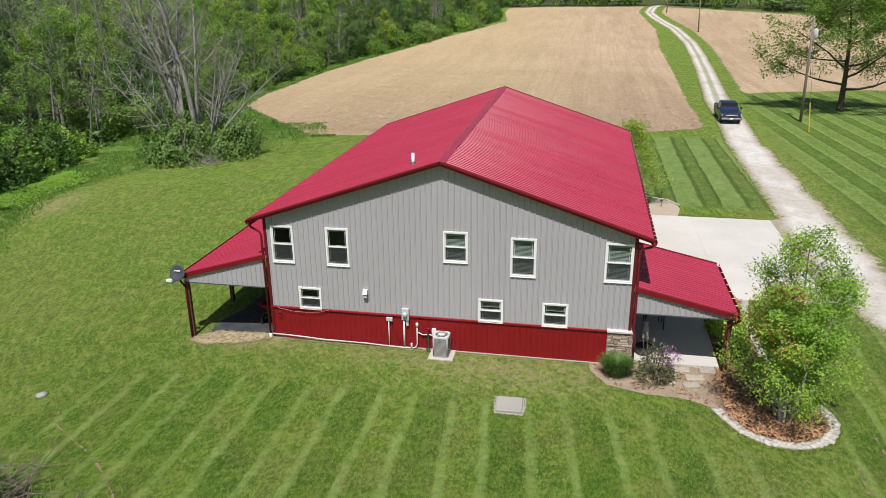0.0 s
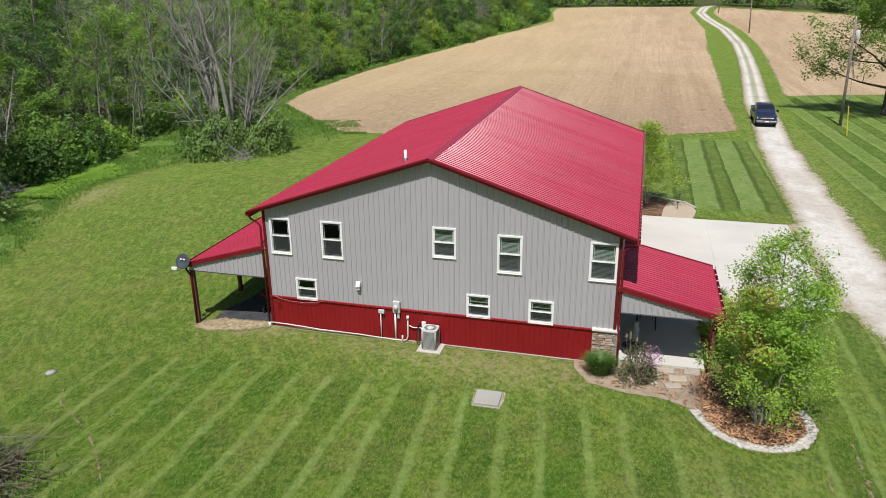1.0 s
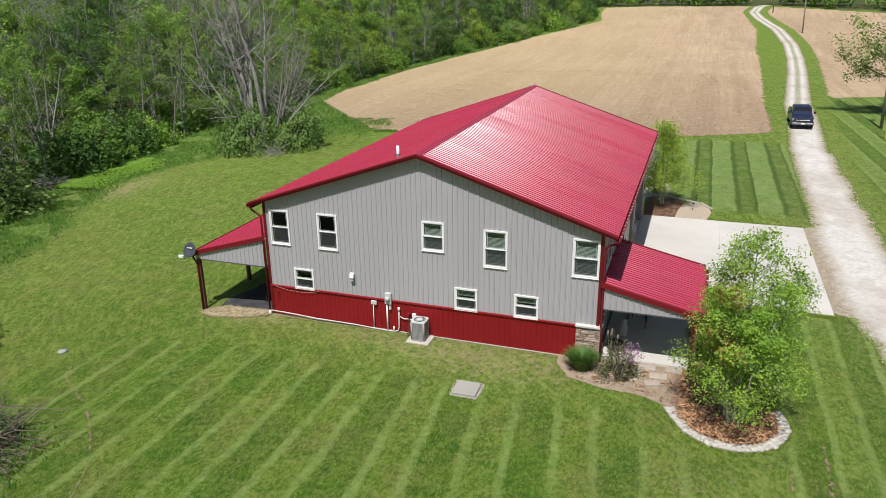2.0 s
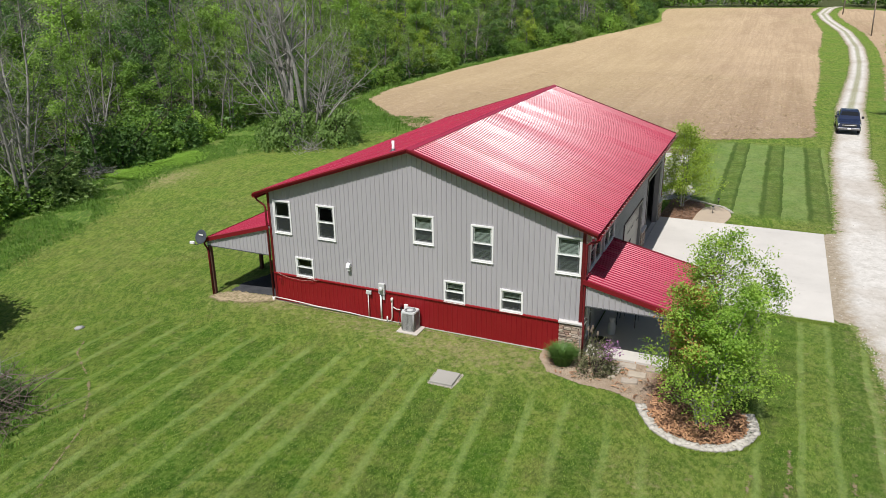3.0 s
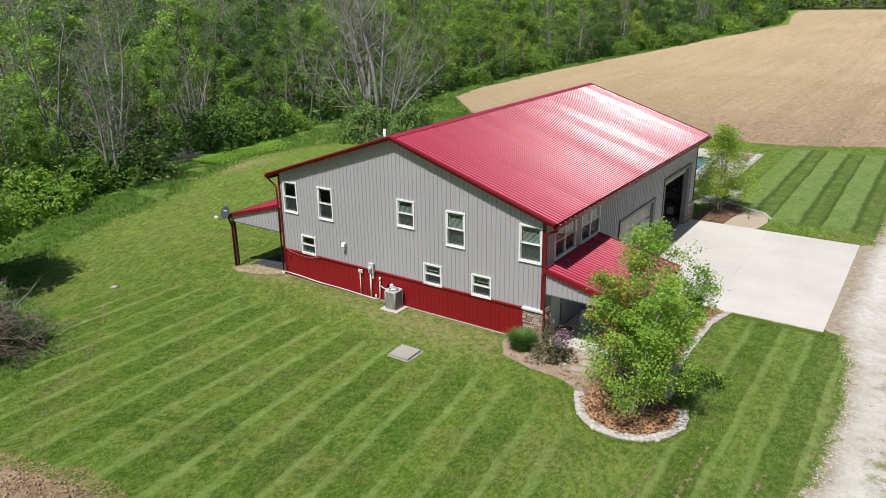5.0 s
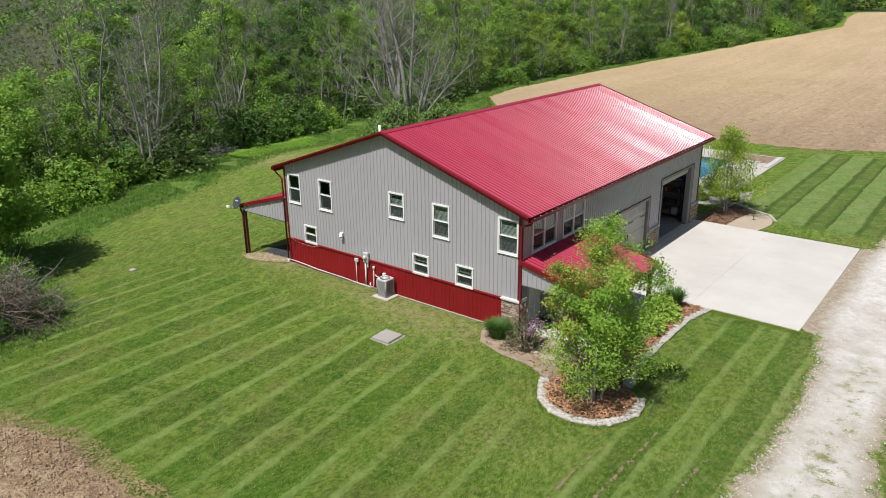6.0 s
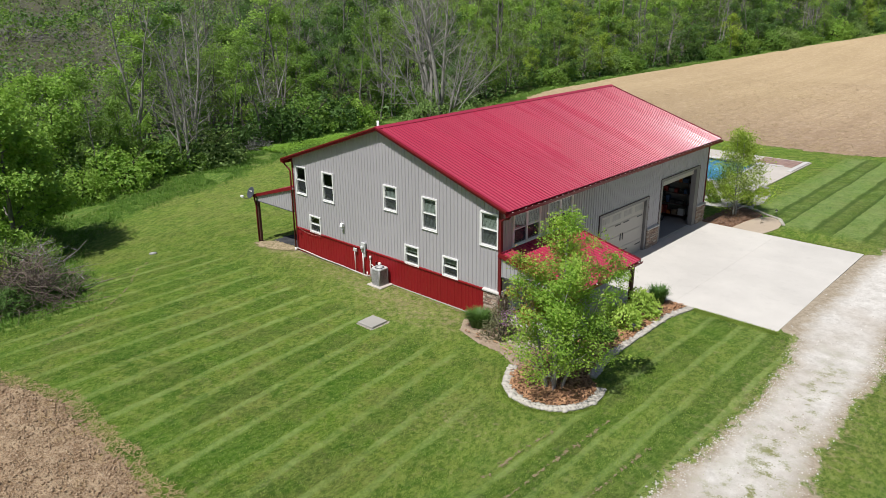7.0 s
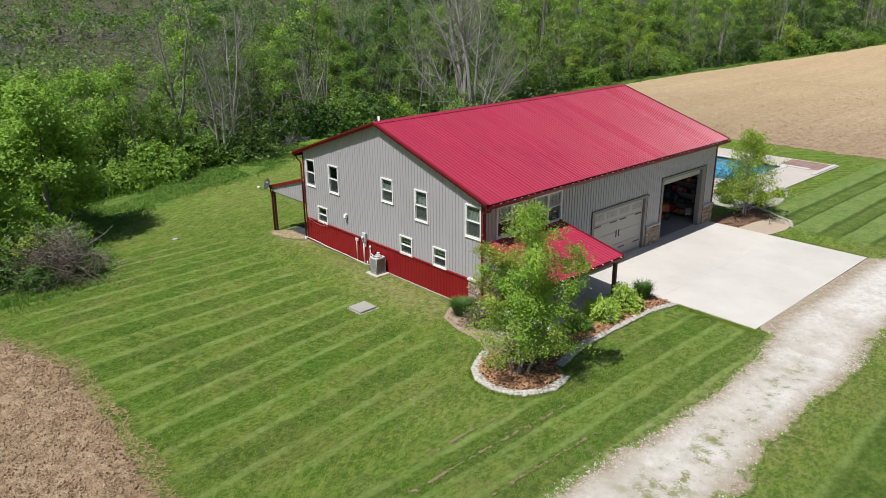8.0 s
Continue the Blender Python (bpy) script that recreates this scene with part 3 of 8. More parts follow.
def road_x(y):
    for (xa, ya), (xb, yb) in zip(ROAD, ROAD[1:]):
        if ya <= y <= yb:
            return xa + (xb - xa) * (y - ya) / (yb - ya)
    return 22.3


def axis_steps(parts):
    out = []
    for a, b, s in parts:
        k = max(1, round((b - a) / s))
        out += [a + (b - a) * i / k for i in range(k)]
    return out + [parts[-1][1]]


def set_attr(me, name, values):
    a = me.attributes.new(name, "FLOAT", "POINT")
    a.data.foreach_set("value", values)


PX0, PX1, PY0, PY1 = 2.4, 9.4, 25.7, 32.0  # the pool's basin


def build_ground():
    xs = axis_steps([(-700, -200, 30), (-200, -60, 8), (-60, -28, 2.0), (-28, 30, 0.6), (30, 60, 2), (60, 200, 10), (200, 700, 40)])
    ys = axis_steps([(-200, -60, 20), (-60, -22, 3), (-22, 46, 0.6), (46, 100, 2.0), (100, 230, 6), (230, 800, 30)])
    v = [(x, y, ground_z(x, y)) for y in ys for x in xs]
    w = len(xs)
    f = [(j * w + i, j * w + i + 1, (j + 1) * w + i + 1, (j + 1) * w + i) for j in range(len(ys) - 1) for i in range(w - 1)
         if not (xs[i + 1] > PX0 and xs[i] < PX1 and ys[j + 1] > PY0 and ys[j] < PY1)]
    me = bpy.data.meshes.new("ground")
    me.from_pydata(v, [], f)
    me.materials.append(M_GRASS)
    me.polygons.foreach_set("use_smooth", [True] * len(me.polygons))
    us, st, dry, lush, lit, bld, gap = [], [], [], [], [], [], []
    for x, y, z in v:
        ml, rx = mown_left(y), road_x(y)
        mown = smoothstep(ml - 0.6, ml + 0.6, x + 1.1 * noise.noise((x * 0.5, y * 0.5, 4.0)))
        if x > rx + 2:
            us.append((x + 0.05 * (y - 42) - 24.4) / 2.45)
            st.append(smoothstep(rx + 2.3, rx + 3.4, x) * smoothstep(-12, 0, y) * (1 - smoothstep(60, 75, y)))
        elif y > 16.6:
            us.append((x - 17.03) / 2.4 + 0.535)
            st.append(smoothstep(13.0, 14.2, x) * (1 - smoothstep(38.0, 39.2, y)) * (1 - smoothstep(20.3, 20.8, x)) * smoothstep(18.2, 19.8, y))
        else:
            us.append(((x + 0.13 * smoothstep(4, 10, x) * (y + 5) - 0.18) if x < 16.8 else (x - 18.90) * 1.202) / 2.32 + 0.05)
            front = smoothstep(-2.4, -3.2, y) * smoothstep(-7.5, -3, x) * (1 - smoothstep(15.4, 16.2, x)) * (1 - smoothstep(13.2, 14.4, x) * smoothstep(-4.8, -4.0, y))
            side = smoothstep(16.9, 17.5, x) * (1 - smoothstep(rx + 0.2, rx + 1.2, x))
            st.append(mown * max(front * smoothstep(-14.6, -12, y), side) if y < 6.3 else 0.0)
        gap.append(0.82 * (x - ml if y > 0 else x + 16.0 + 0.71 * y))
        bld.append(min(1.0, st[-1]) * (0.45 if x > rx + 2 else 0.9 if y > 16.6 else 0.12 if x > 16.8 else 0.0))
        house = max(0 - x, x - 12.2, 0 - y, y - 17)
        worn = (1 - smoothstep(0.1, 2.4, house)) * 0.55 if house > 0 and y < 3 and x < 12 else 0.0
        worn += 0.20 * smoothstep(-4, -10, x) * mown * (1 - smoothstep(22, 36, y))
        worn += 1.0 * math.exp(-((x + 1.6) ** 2 / 2.6 + (y + 0.25) ** 2 / 0.45))
        worn += 0.6 * math.exp(-((x + 23) ** 2 / 6 + (y - 17) ** 2 / 20))
        worn += 0.52 * math.exp(-((x - 9.5) ** 2 / 9 + (y + 1.9) ** 2 / 1.6))
        worn += 0.28 * math.exp(-((x - 5.5) ** 2 / 10 + (y + 1.2) ** 2 / 1.2))
        worn += 0.5 * math.exp(-((x - 15.5) ** 2 / 5 + (y + 5.8) ** 2 / 2.5))
        worn += 0.7 * math.exp(-((x - rx) ** 2) / 7.0) * (1 - smoothstep(30, 60, y))
        valley = smoothstep(-60, -75, x) * smoothstep(156.5, 158.5, math.degrees(math.atan2(y + 18, x - 30))) if y > -18 else 0.0
        meadow = valley * smoothstep(270, 300, math.hypot(x - 30, y + 18)) * (1 - smoothstep(345, 375, math.hypot(x - 30, y + 18)))
        dry.append(min(1, worn + 0.5 * meadow))
        near = 1 - mown
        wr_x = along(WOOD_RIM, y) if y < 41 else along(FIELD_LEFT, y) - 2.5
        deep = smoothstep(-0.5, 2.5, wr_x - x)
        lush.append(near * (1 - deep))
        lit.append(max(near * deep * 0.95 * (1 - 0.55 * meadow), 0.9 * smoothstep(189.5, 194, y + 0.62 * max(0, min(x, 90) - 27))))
    for nm, vals in (("pass_u", us), ("striped", st), ("dry", dry), ("lush", lush), ("litter", lit), ("bold", bld), ("rim_gap", gap)):
        set_attr(me, nm, vals)
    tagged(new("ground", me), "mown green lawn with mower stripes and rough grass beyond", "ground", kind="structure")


def sheet(name, xs, ys, inside, lift, material, label, category, extra=None, wobble=0.0):
    """A thin sheet over the ground; inside(x, y) is 0 on its rim and 1 well inside."""
    w = len(xs)
    pts = [(x, y) for y in ys for x in xs]
    ins = [inside(x, y) for x, y in pts]
    f = []
    for j in range(len(ys) - 1):
        for i in range(w - 1):
            q = (j * w + i, j * w + i + 1, (j + 1) * w + i + 1, (j + 1) * w + i)
            if max(ins[k] for k in q) > 0.0:
                f.append(q)
    used = sorted({k for q in f for k in q})
    new_at = {k: n for n, k in enumerate(used)}
    v = [(pts[k][0], pts[k][1], ground_z(*pts[k]) + 0.006 + lift * ins[k] + (wobble * ins[k] * noise.noise((pts[k][0] * 1.7, pts[k][1] * 1.7, 2.0)) if wobble else 0)) for k in used]
    me = bpy.data.meshes.new(name)
    me.from_pydata(v, [], [tuple(new_at[k] for k in q) for q in f])
    me.materials.append(material)
    me.polygons.foreach_set("use_smooth", [True] * len(me.polygons))
    set_attr(me, "inside", [ins[k] for k in used])
    for nm, fn in (extra or {}).items():
        set_attr(me, nm, [fn(*pts[k]) for k in used])
    return tagged(new(name, me), label, category, kind="structure")


# the stubble field's outline: left rim along the woods, near rim behind the yard, right rim along the drive
FIELD_LEFT = [(-24.0, 38.0), (-25.6, 52), (-26.9, 60), (-27.2, 72), (-27.9, 84), (-26.9, 100), (-24, 112), (-18.2, 134.5), (-9.3, 160), (-11.8, 177), (-13, 240)]


def field_left(y):
    for (xa, ya), (xb, yb) in zip(FIELD_LEFT, FIELD_LEFT[1:]):
        if ya <= y <= yb:
            return xa + (xb - xa) * (y - ya) / (yb - ya)
    return 20


def field_gap(y):
    """How far the field's right rim keeps from the drive's middle."""
    return 2.7 + 0.045 * max(0, min(y, 115) - 48) - 0.07 * max(0, min(y, 165) - 120)


def in_field(x, y):
    d = min(x - field_left(y), y - (39.0 + 0.03 * x + 3.2 * smoothstep(12, 21, x) if x > -13 else 38.6 - 1.08 * (x + 13)), road_x(y) - field_gap(y) - x, 189 - y)
    return min(1.0, max(0.0, d / 1.6 + 0.5))


def in_field_right(x, y):
    d = min(x - road_x(y) - 3.1, y - 66 - 0.25 * (x - 30), 189 - 0.62 * max(0, min(x, 90) - 27) - y, 190 - x)
    return min(1.0, max(0.0, d / 1.6 + 0.5))


def in_soil(x, y):
    d = min(-13.3 - 1.1 * smoothstep(6, 1.5, x) - 0.4 * smoothstep(10, 15, x) - y, 16.5 - x, x + 1.2) + 0.35 * noise.noise((x * 0.9, y * 0.9, 5))
    return min(1.0, max(0.0, d / 1.5 + 0.5))


def build_land():
    build_ground()
    sheet("field", axis_steps([(-36, 30, 1.1)]), axis_steps([(36, 70, 1.1), (70, 209, 2.2)]), in_field, 0.02, M_FIELD, "harvested stubble field of tan earth in faint rows", "field")
    sheet("field_beyond_road", axis_steps([(24, 60, 1.3), (60, 192, 5)]), axis_steps([(62, 209, 2.0)]), in_field_right, 0.02, M_FIELD, "second tan stubble field beyond the gravel drive", "field")
    sheet("tilled_plot", axis_steps([(-2, 17.2, 0.16)]), axis_steps([(-26, -19, 0.4), (-19, -12.2, 0.16)]), in_soil, 0.05, M_SOIL, "reddish brown tilled earth full of clods", "soil", wobble=0.07)
    ys = axis_steps([(-60, -12, 1.0), (-12, 40, 0.4), (40, 195, 1.0)])
    w, k = 13, []
    me = Mesh()
    ins, acr, gra, med = [], [], [], []
    for y in ys:
        half = 1.30
        wob = 0.35 * noise.noise((0.0, y * 0.28, 1.0)) + 0.18 * noise.noise((0.0, y * 0.9, 6.0))
        rim_l, rim_r = (along(ROAD_LEFT, y) - (0.3 + wob if y < 6 else 0.1), along(ROAD_RIGHT, y) + 0.35 - wob) if y < 36 else (road_x(y) - half - 0.2, road_x(y) + half + 0.2)
        for i in range(w):
            a = -1 + 2 * i / (w - 1)
            x = rim_l + (rim_r - rim_l) * (a + 1) / 2
            me.v.append((x, y, ground_z(x, y) + 0.008 + 0.027 * min(1.0, (1 - abs(a)) / 0.3)))
            acr.append(a), ins.append(1.0 if a < 0 and 6.2 < y < 16.9 else min(1.0, (1 - abs(a)) / 0.45))
            gra.append(1 - smoothstep(2, 8, y))
            med.append(smoothstep(48, 62, y) * 0.9)
    me.f = [(j * w + i, j * w + i + 1, (j + 1) * w + i + 1, (j + 1) * w + i) for j in range(len(ys) - 1) for i in range(w - 1)]
    d = me.data("road", M_GRAVEL, True)
    set_attr(d, "inside", ins), set_attr(d, "across", acr), set_attr(d, "grassy", gra), set_attr(d, "median", med)
    tagged(new("road", d), "pale crushed limestone farm drive with worn wheel tracks", "gravel drive", kind="structure")


build_land()

# ---- the house: a steel-clad pole building with two porches ----
W, D, EAVE, RIDGE, RX = 12.19, 17.07, 4.51, 6.53, 6.10
OVER, RAKE = 0.42, 0.27
PANEL = 0.9144
RIB = PANEL / 5
SLOPE = (RIDGE - EAVE) / RX
house = thing("house", "grey steel-clad house with red metal roof, red wainscot and two porches", "house")


def roof_under(x):
    """Underside of the main roof at x."""
    return RIDGE - SLOPE * abs(x - RX)


def rib_steps(u0, u1, rib=RIB, top=0.024, foot=0.052):
    """Stations along a ribbed sheet with the height of its profile, from 0 to 1."""
    out, k = [], math.floor(u0 / rib) - 1
    while k * rib < u1 + rib:
        c = (k + 0.5) * rib
        out += [(c - foot / 2, 0.0), (c - top / 2, 1.0), (c + top / 2, 1.0), (c + foot / 2, 0.0)]
        k += 1
    us, hs = [a for a, _ in out], [b for _, b in out]
    inner = [(a, b) for a, b in out if u0 < a < u1]
    return [(u0, float(np.interp(u0, us, hs)))] + inner + [(u1, float(np.interp(u1, us, hs)))]


def ribbed_wall(parent, place, u0, u1, low, high, holes, material, depth=0.022, name="panel"):
    """Upright ribbed sheets, one object each, left open at the holes (u0, z0, u1, z1). place turns (u, out, z) into the world."""
    k0 = math.floor(u0 / PANEL + 1e-6)
    for k in range(k0, math.ceil(u1 / PANEL - 1e-6)):
        a, b = max(u0, k * PANEL), min(u1, (k + 1) * PANEL)
        st = rib_steps(a, b)
        us, hs = [s[0] for s in st], [s[1] for s in st]
        cuts = sorted(set(us + [e for h in holes for e in (h[0], h[2]) if a < e < b]))
        me = Mesh()
        for p, q in zip(cuts, cuts[1:]):
            m = (p + q) / 2
            op, oq = (depth * float(np.interp(e, us, hs)) for e in (p, q))
            spans, z = [], None
            zs = sorted((h[1], h[3]) for h in holes if h[0] < m < h[2])
            lo_p, lo_q = low(p), low(q)
            for z0, z1 in zs:
                spans.append((lo_p, lo_q, z0, z0))
                lo_p = lo_q = z1
            spans.append((lo_p, lo_q, high(p), high(q)))
            for a0, b0, a1, b1 in spans:
                if a1 - a0 < 0.005 and b1 - b0 < 0.005:
                    continue
                me.add([place(p, op, a0), place(q, oq, b0), place(q, oq, b1), place(p, op, a1)], [(0, 1, 2, 3)])
        if me.f:
            part(name, me, material, parent)


def wall_core(name, place, u0, u1, low, high, holes, thick, material, label=""):
    """The wall behind the sheets, with its openings cut through."""
    me = Mesh()
    cuts = sorted({u0, u1, *(e for h in holes for e in (h[0], h[2]) if u0 < e < u1), *([RX] if u0 < RX < u1 and high(RX) > high(u0) else [])})
    for p, q in zip(cuts, cuts[1:]):
        m = (p + q) / 2
        zs = sorted((h[1], h[3]) for h in holes if h[0] < m < h[2])
        lo, spans = (low, low), []
        a0 = b0 = low
        for z0, z1 in zs:
            spans.append((a0, b0, z0, z0))
            a0 = b0 = z1
        spans.append((a0, b0, high(p), high(q)))
        for a, b, c, d in spans:
            if c - a < 0.01 and d - b < 0.01:
                continue
            pts = [(p, a), (q, b), (q, d), (p, c)]
            me.add([place(u, -0.004, z) for u, z in pts] + [place(u, -thick, z) for u, z in pts], [(0, 1, 2, 3), (7, 6, 5, 4), (0, 4, 5, 1), (1, 5, 6, 2), (2, 6, 7, 3), (3, 7, 4, 0)])
    return part(name, me, material, house, label)


def front(u, out, z):
    return Vector((u, -out, z))


def back(u, out, z):
    return Vector((W - u, D + out, z))


def right(u, out, z):
    return Vector((W + out, u, z))


def left(u, out, z):
    return Vector((-out, D - u, z))


BASE, SKIRT = 0.06, 1.20
# windows of the front: (u0, z0, u1, z1)
FRONT_WIN = [(0.24, 2.92, 1.00, 4.19), (2.17, 2.91, 2.93, 4.20), (6.15, 3.28, 6.92, 4.29), (8.33, 2.93, 9.11, 4.19), (11.27, 2.94, 12.09, 4.19),
             (1.08, 1.25, 1.85, 2.01), (7.31, 1.25, 8.09, 2.02), (9.40, 1.26, 10.19, 2.03)]
RIGHT_WIN = [(0.72, 2.87, 2.36, 4.08), (2.85, 2.83, 4.50, 4.06)]
GARAGE, OPEN_BAY = (6.80, BASE, 10.70, 2.50), (12.16, BASE, 15.76, 3.06)
FRONT_DOOR = (0.62, 0.16, 1.52, 2.02)

wf = wall_core("front_wall", front, 0, W, BASE, lambda u: roof_under(u) - 0.02, FRONT_WIN, 0.15, M_INSIDE, "grey ribbed steel gable wall above red wainscot")
ribbed_wall(wf, front, 0.0, W, lambda u: SKIRT + 0.03, lambda u: roof_under(u) - 0.02, FRONT_WIN, M_WALL)
ribbed_wall(wf, front, 0.0, 11.47, lambda u: BASE, lambda u: SKIRT, [], M_SKIRT, 0.013, "wainscot_panel")
rw_holes = RIGHT_WIN + [GARAGE, OPEN_BAY, FRONT_DOOR]
wr = wall_core("side_wall", right, 0.152, D - 0.152, BASE, lambda u: EAVE - 0.03, rw_holes, 0.15, M_INSIDE, "grey ribbed steel side wall with garage bays")
ribbed_wall(wr, right, 0.0, D, lambda u: BASE, lambda u: EAVE - 0.03, rw_holes, M_WALL)
wl = wall_core("side_wall", left, 0.152, D - 0.152, BASE, lambda u: EAVE - 0.03, [], 0.15, M_INSIDE, "grey ribbed steel side wall under the rear porch")
ribbed_wall(wl, left, 0.0, D, lambda u: SKIRT, lambda u: EAVE - 0.03, [], M_WALL)
ribbed_wall(wl, left, 0.0, D, lambda u: BASE, lambda u: SKIRT - 0.02, [], M_SKIRT, 0.013, "wainscot_panel")
wb = wall_core("back_wall", back, 0, W, BASE, lambda u: roof_under(W - u) - 0.02, [], 0.15, M_INSIDE, "grey ribbed steel back gable wall")
ribbed_wall(wb, back, 0.0, W, lambda u: BASE, lambda u: roof_under(W - u) - 0.02, [], M_WALL)

# red rail over the wainscot, sill strip, corner trims
me = Mesh().prism([(0.0, -0.022, SKIRT - 0.015), (0.0, -0.052, SKIRT - 0.005), (0.0, -0.045, SKIRT + 0.04), (0.0, -0.004, SKIRT + 0.055)], (11.47, 0, 0))
part("wainscot_cap", me, M_SKIRT, house, "red metal cap strip over the wainscot")
part("base_strip", Mesh().slab(-0.01, -0.05, -0.15, W + 0.01, 0.0, BASE + 0.005, 0.01), M_LID, house, "pale concrete footing strip")
for x0, x1 in ((-0.03, 0.07), (W - 0.07, W + 0.03)):
    me = Mesh().box(x0, -0.034, SKIRT + 0.06 if x0 > 6 else BASE, x1, -0.0, roof_under(x0 if x0 > 0 else 0.0) - 0.03)
    part("corner_trim", me, M_SPOUT, house, "dark red corner trim")
for x in (-0.034, W):
    for y in (0.002, D - 0.1):
        part("corner_trim", Mesh().box(x, y, BASE, x + 0.034, y + 0.1, EAVE - 0.04), M_SPOUT, house)


# roof
def roof_side(sign):
    """One slope: a deck under ribbed sheets that run from ridge to eave."""
    run = RX + OVER
    length = math.hypot(run, run * SLOPE)
    way = Vector((sign * run, 0, -run * SLOPE)).normalized()
    nrm = Vector((sign * SLOPE, 0, 1)).normalized()
    top = Vector((RX, 0, RIDGE))
    deck = Mesh()
    y0, y1 = -RAKE + 0.02, D + RAKE - 0.02
    a, b = top, top + way * (length - 0.03)
    deck.add([Vector((p.x, y, p.z)) + nrm * h for h in (0.0, 0.07) for p, y in ((a, y0), (b, y0), (b, y1), (a, y1))], [(3, 2, 1, 0), (4, 5, 6, 7), (0, 1, 5, 4), (1, 2, 6, 5), (2, 3, 7, 6), (3, 0, 4, 7)])
    slope = part("roof_slope", deck, M_TRIM, house, "red ribbed steel roof slope")
    st = rib_steps(0, PANEL, top=0.026, foot=0.060)
    me = Mesh()
    for (p, hp), (q, hq) in zip(st, st[1:]):
        for s0, s1 in ((0.0, length / 2), (length / 2, length)):
            me.add([way * s0 + Vector((0, p, 0)) + nrm * (0.075 + 0.022 * hp), way * s1 + Vector((0, p, 0)) + nrm * (0.075 + 0.022 * hp),
                    way * s1 + Vector((0, q, 0)) + nrm * (0.075 + 0.022 * hq), way * s0 + Vector((0, q, 0)) + nrm * (0.075 + 0.022 * hq)], [(0, 1, 2, 3) if sign > 0 else (3, 2, 1, 0)])
    shared = me.data("roof_panel", M_ROOF)
    total, k = D + 2 * RAKE, 0
    while (k + 1) * PANEL <= total + 0.02:
        ob = part("roof_panel", shared, M_ROOF, slope)
        tilt = 0.0045 * math.sin(k * 2.3 + 0.7 * math.sin(k * 5.1)) * sign
        ob.matrix_basis = Matrix.Translation((RX, -RAKE + k * PANEL, RIDGE)) @ Matrix.Rotation(tilt, 4, "X")
        k += 1
    if total - k * PANEL > 0.03:
        me = Mesh()
        for (p, hp), (q, hq) in zip(*[(lambda z: (z, z[1:]))(rib_steps(0, total - k * PANEL, top=0.026, foot=0.060))][0]):
            me.add([way * s + Vector((RX, -RAKE + k * PANEL + u, RIDGE)) + nrm * (0.075 + 0.022 * h) for s, u, h in ((0, p, hp), (length, p, hp), (length, q, hq), (0, q, hq))], [(0, 1, 2, 3)])
        part("roof_panel", me, M_ROOF, slope)
    # fascia behind the gutter, and the gutter itself with its straps
    ex, ez = RX + sign * run, RIDGE - run * SLOPE
    part("fascia", Mesh().box(min(ex - sign * 0.03, ex), -RAKE + 0.02, ez - 0.14, max(ex - sign * 0.03, ex), D + RAKE - 0.02, ez + 0.06), M_TRIM, house)
    g = Mesh()
    prof = [(0.004, 0.03), (0.004, -0.10), (0.09, -0.10), (0.115, -0.04), (0.125, 0.03), (0.113, 0.03), (0.104, -0.035), (0.082, -0.088), (0.016, -0.088), (0.016, 0.03)]
    g.prism([(ex + sign * a, -RAKE, ez + b) for a, b in (prof if sign > 0 else prof[::-1])], (0, D + 2 * RAKE, 0))
    gutter = part("gutter", g, M_TRIM, house, "dark red gutter with pale straps")
    n_strap = 46 if sign > 0 else 0
    strap = Mesh().slab(0.07, -0.007, 0.0, 0.122, 0.007, 0.014, 0.003).data("gutter_strap", M_PIPE)
    for i in range(n_strap):
        ob = part("gutter_strap", strap, M_PIPE, gutter)
        ob.matrix_basis = Matrix.Translation((ex if sign > 0 else ex - 0.115, -RAKE + 0.25 + i * (D + 2 * RAKE - 0.5) / (n_strap - 1), ez + 0.03))
    # rake trim along both gables
    for y in (-RAKE - 0.02, D + RAKE - 0.01):
        r = Mesh()
        p0, p1 = Vector((RX, y, RIDGE)), Vector((ex, y, ez))
        step = 0.016 if y < 0 else 0.0
        pts = [p0 + nrm * 0.108, p1 + nrm * 0.108, p1 + nrm * 0.052, p0 + nrm * 0.052]
        lip = 0.03 if y < 0 else 0.0
        r.prism([q - Vector((0, lip, 0)) for q in (pts if sign > 0 else pts[::-1])], (0, 0.03 + lip, 0))
        pts = [p0 + nrm * 0.051, p1 + nrm * 0.051, p1 - nrm * 0.035, p0 - nrm * 0.035]
        r.prism([q + Vector((0, step, 0)) for q in (pts if sign > 0 else pts[::-1])], (0, 0.03 - 0.016, 0))
        pts = [p0 + nrm * 0.112, p1 + nrm * 0.112, p1 + nrm * 0.102, p0 + nrm * 0.102]
        off = 0.03 if y < 0 else -0.05
        r.prism([q + Vector((0, off, 0)) for q in (pts if sign > 0 else pts[::-1])], (0, 0.05, 0))
        part("rake_trim", r, M_TRIM, house, "dark red rake trim")
    # soffit under the rake
    for y0, y1 in ((-RAKE + 0.011, -0.036), (D + 0.03, D + RAKE - 0.012)):
        s = Mesh()
        a, b = Vector((RX, 0, RIDGE)) - nrm * 0.005, Vector((ex, 0, ez)) - nrm * 0.005
        s.add([Vector((p.x, y, p.z)) - nrm * h for h in (0, 0.02) for p, y in ((a, y0), (b, y0), (b, y1), (a, y1))], [(0, 1, 2, 3), (7, 6, 5, 4), (0, 4, 5, 1), (1, 5, 6, 2), (2, 6, 7, 3), (3, 7, 4, 0)])
        part("soffit", s, M_TRIM, house)


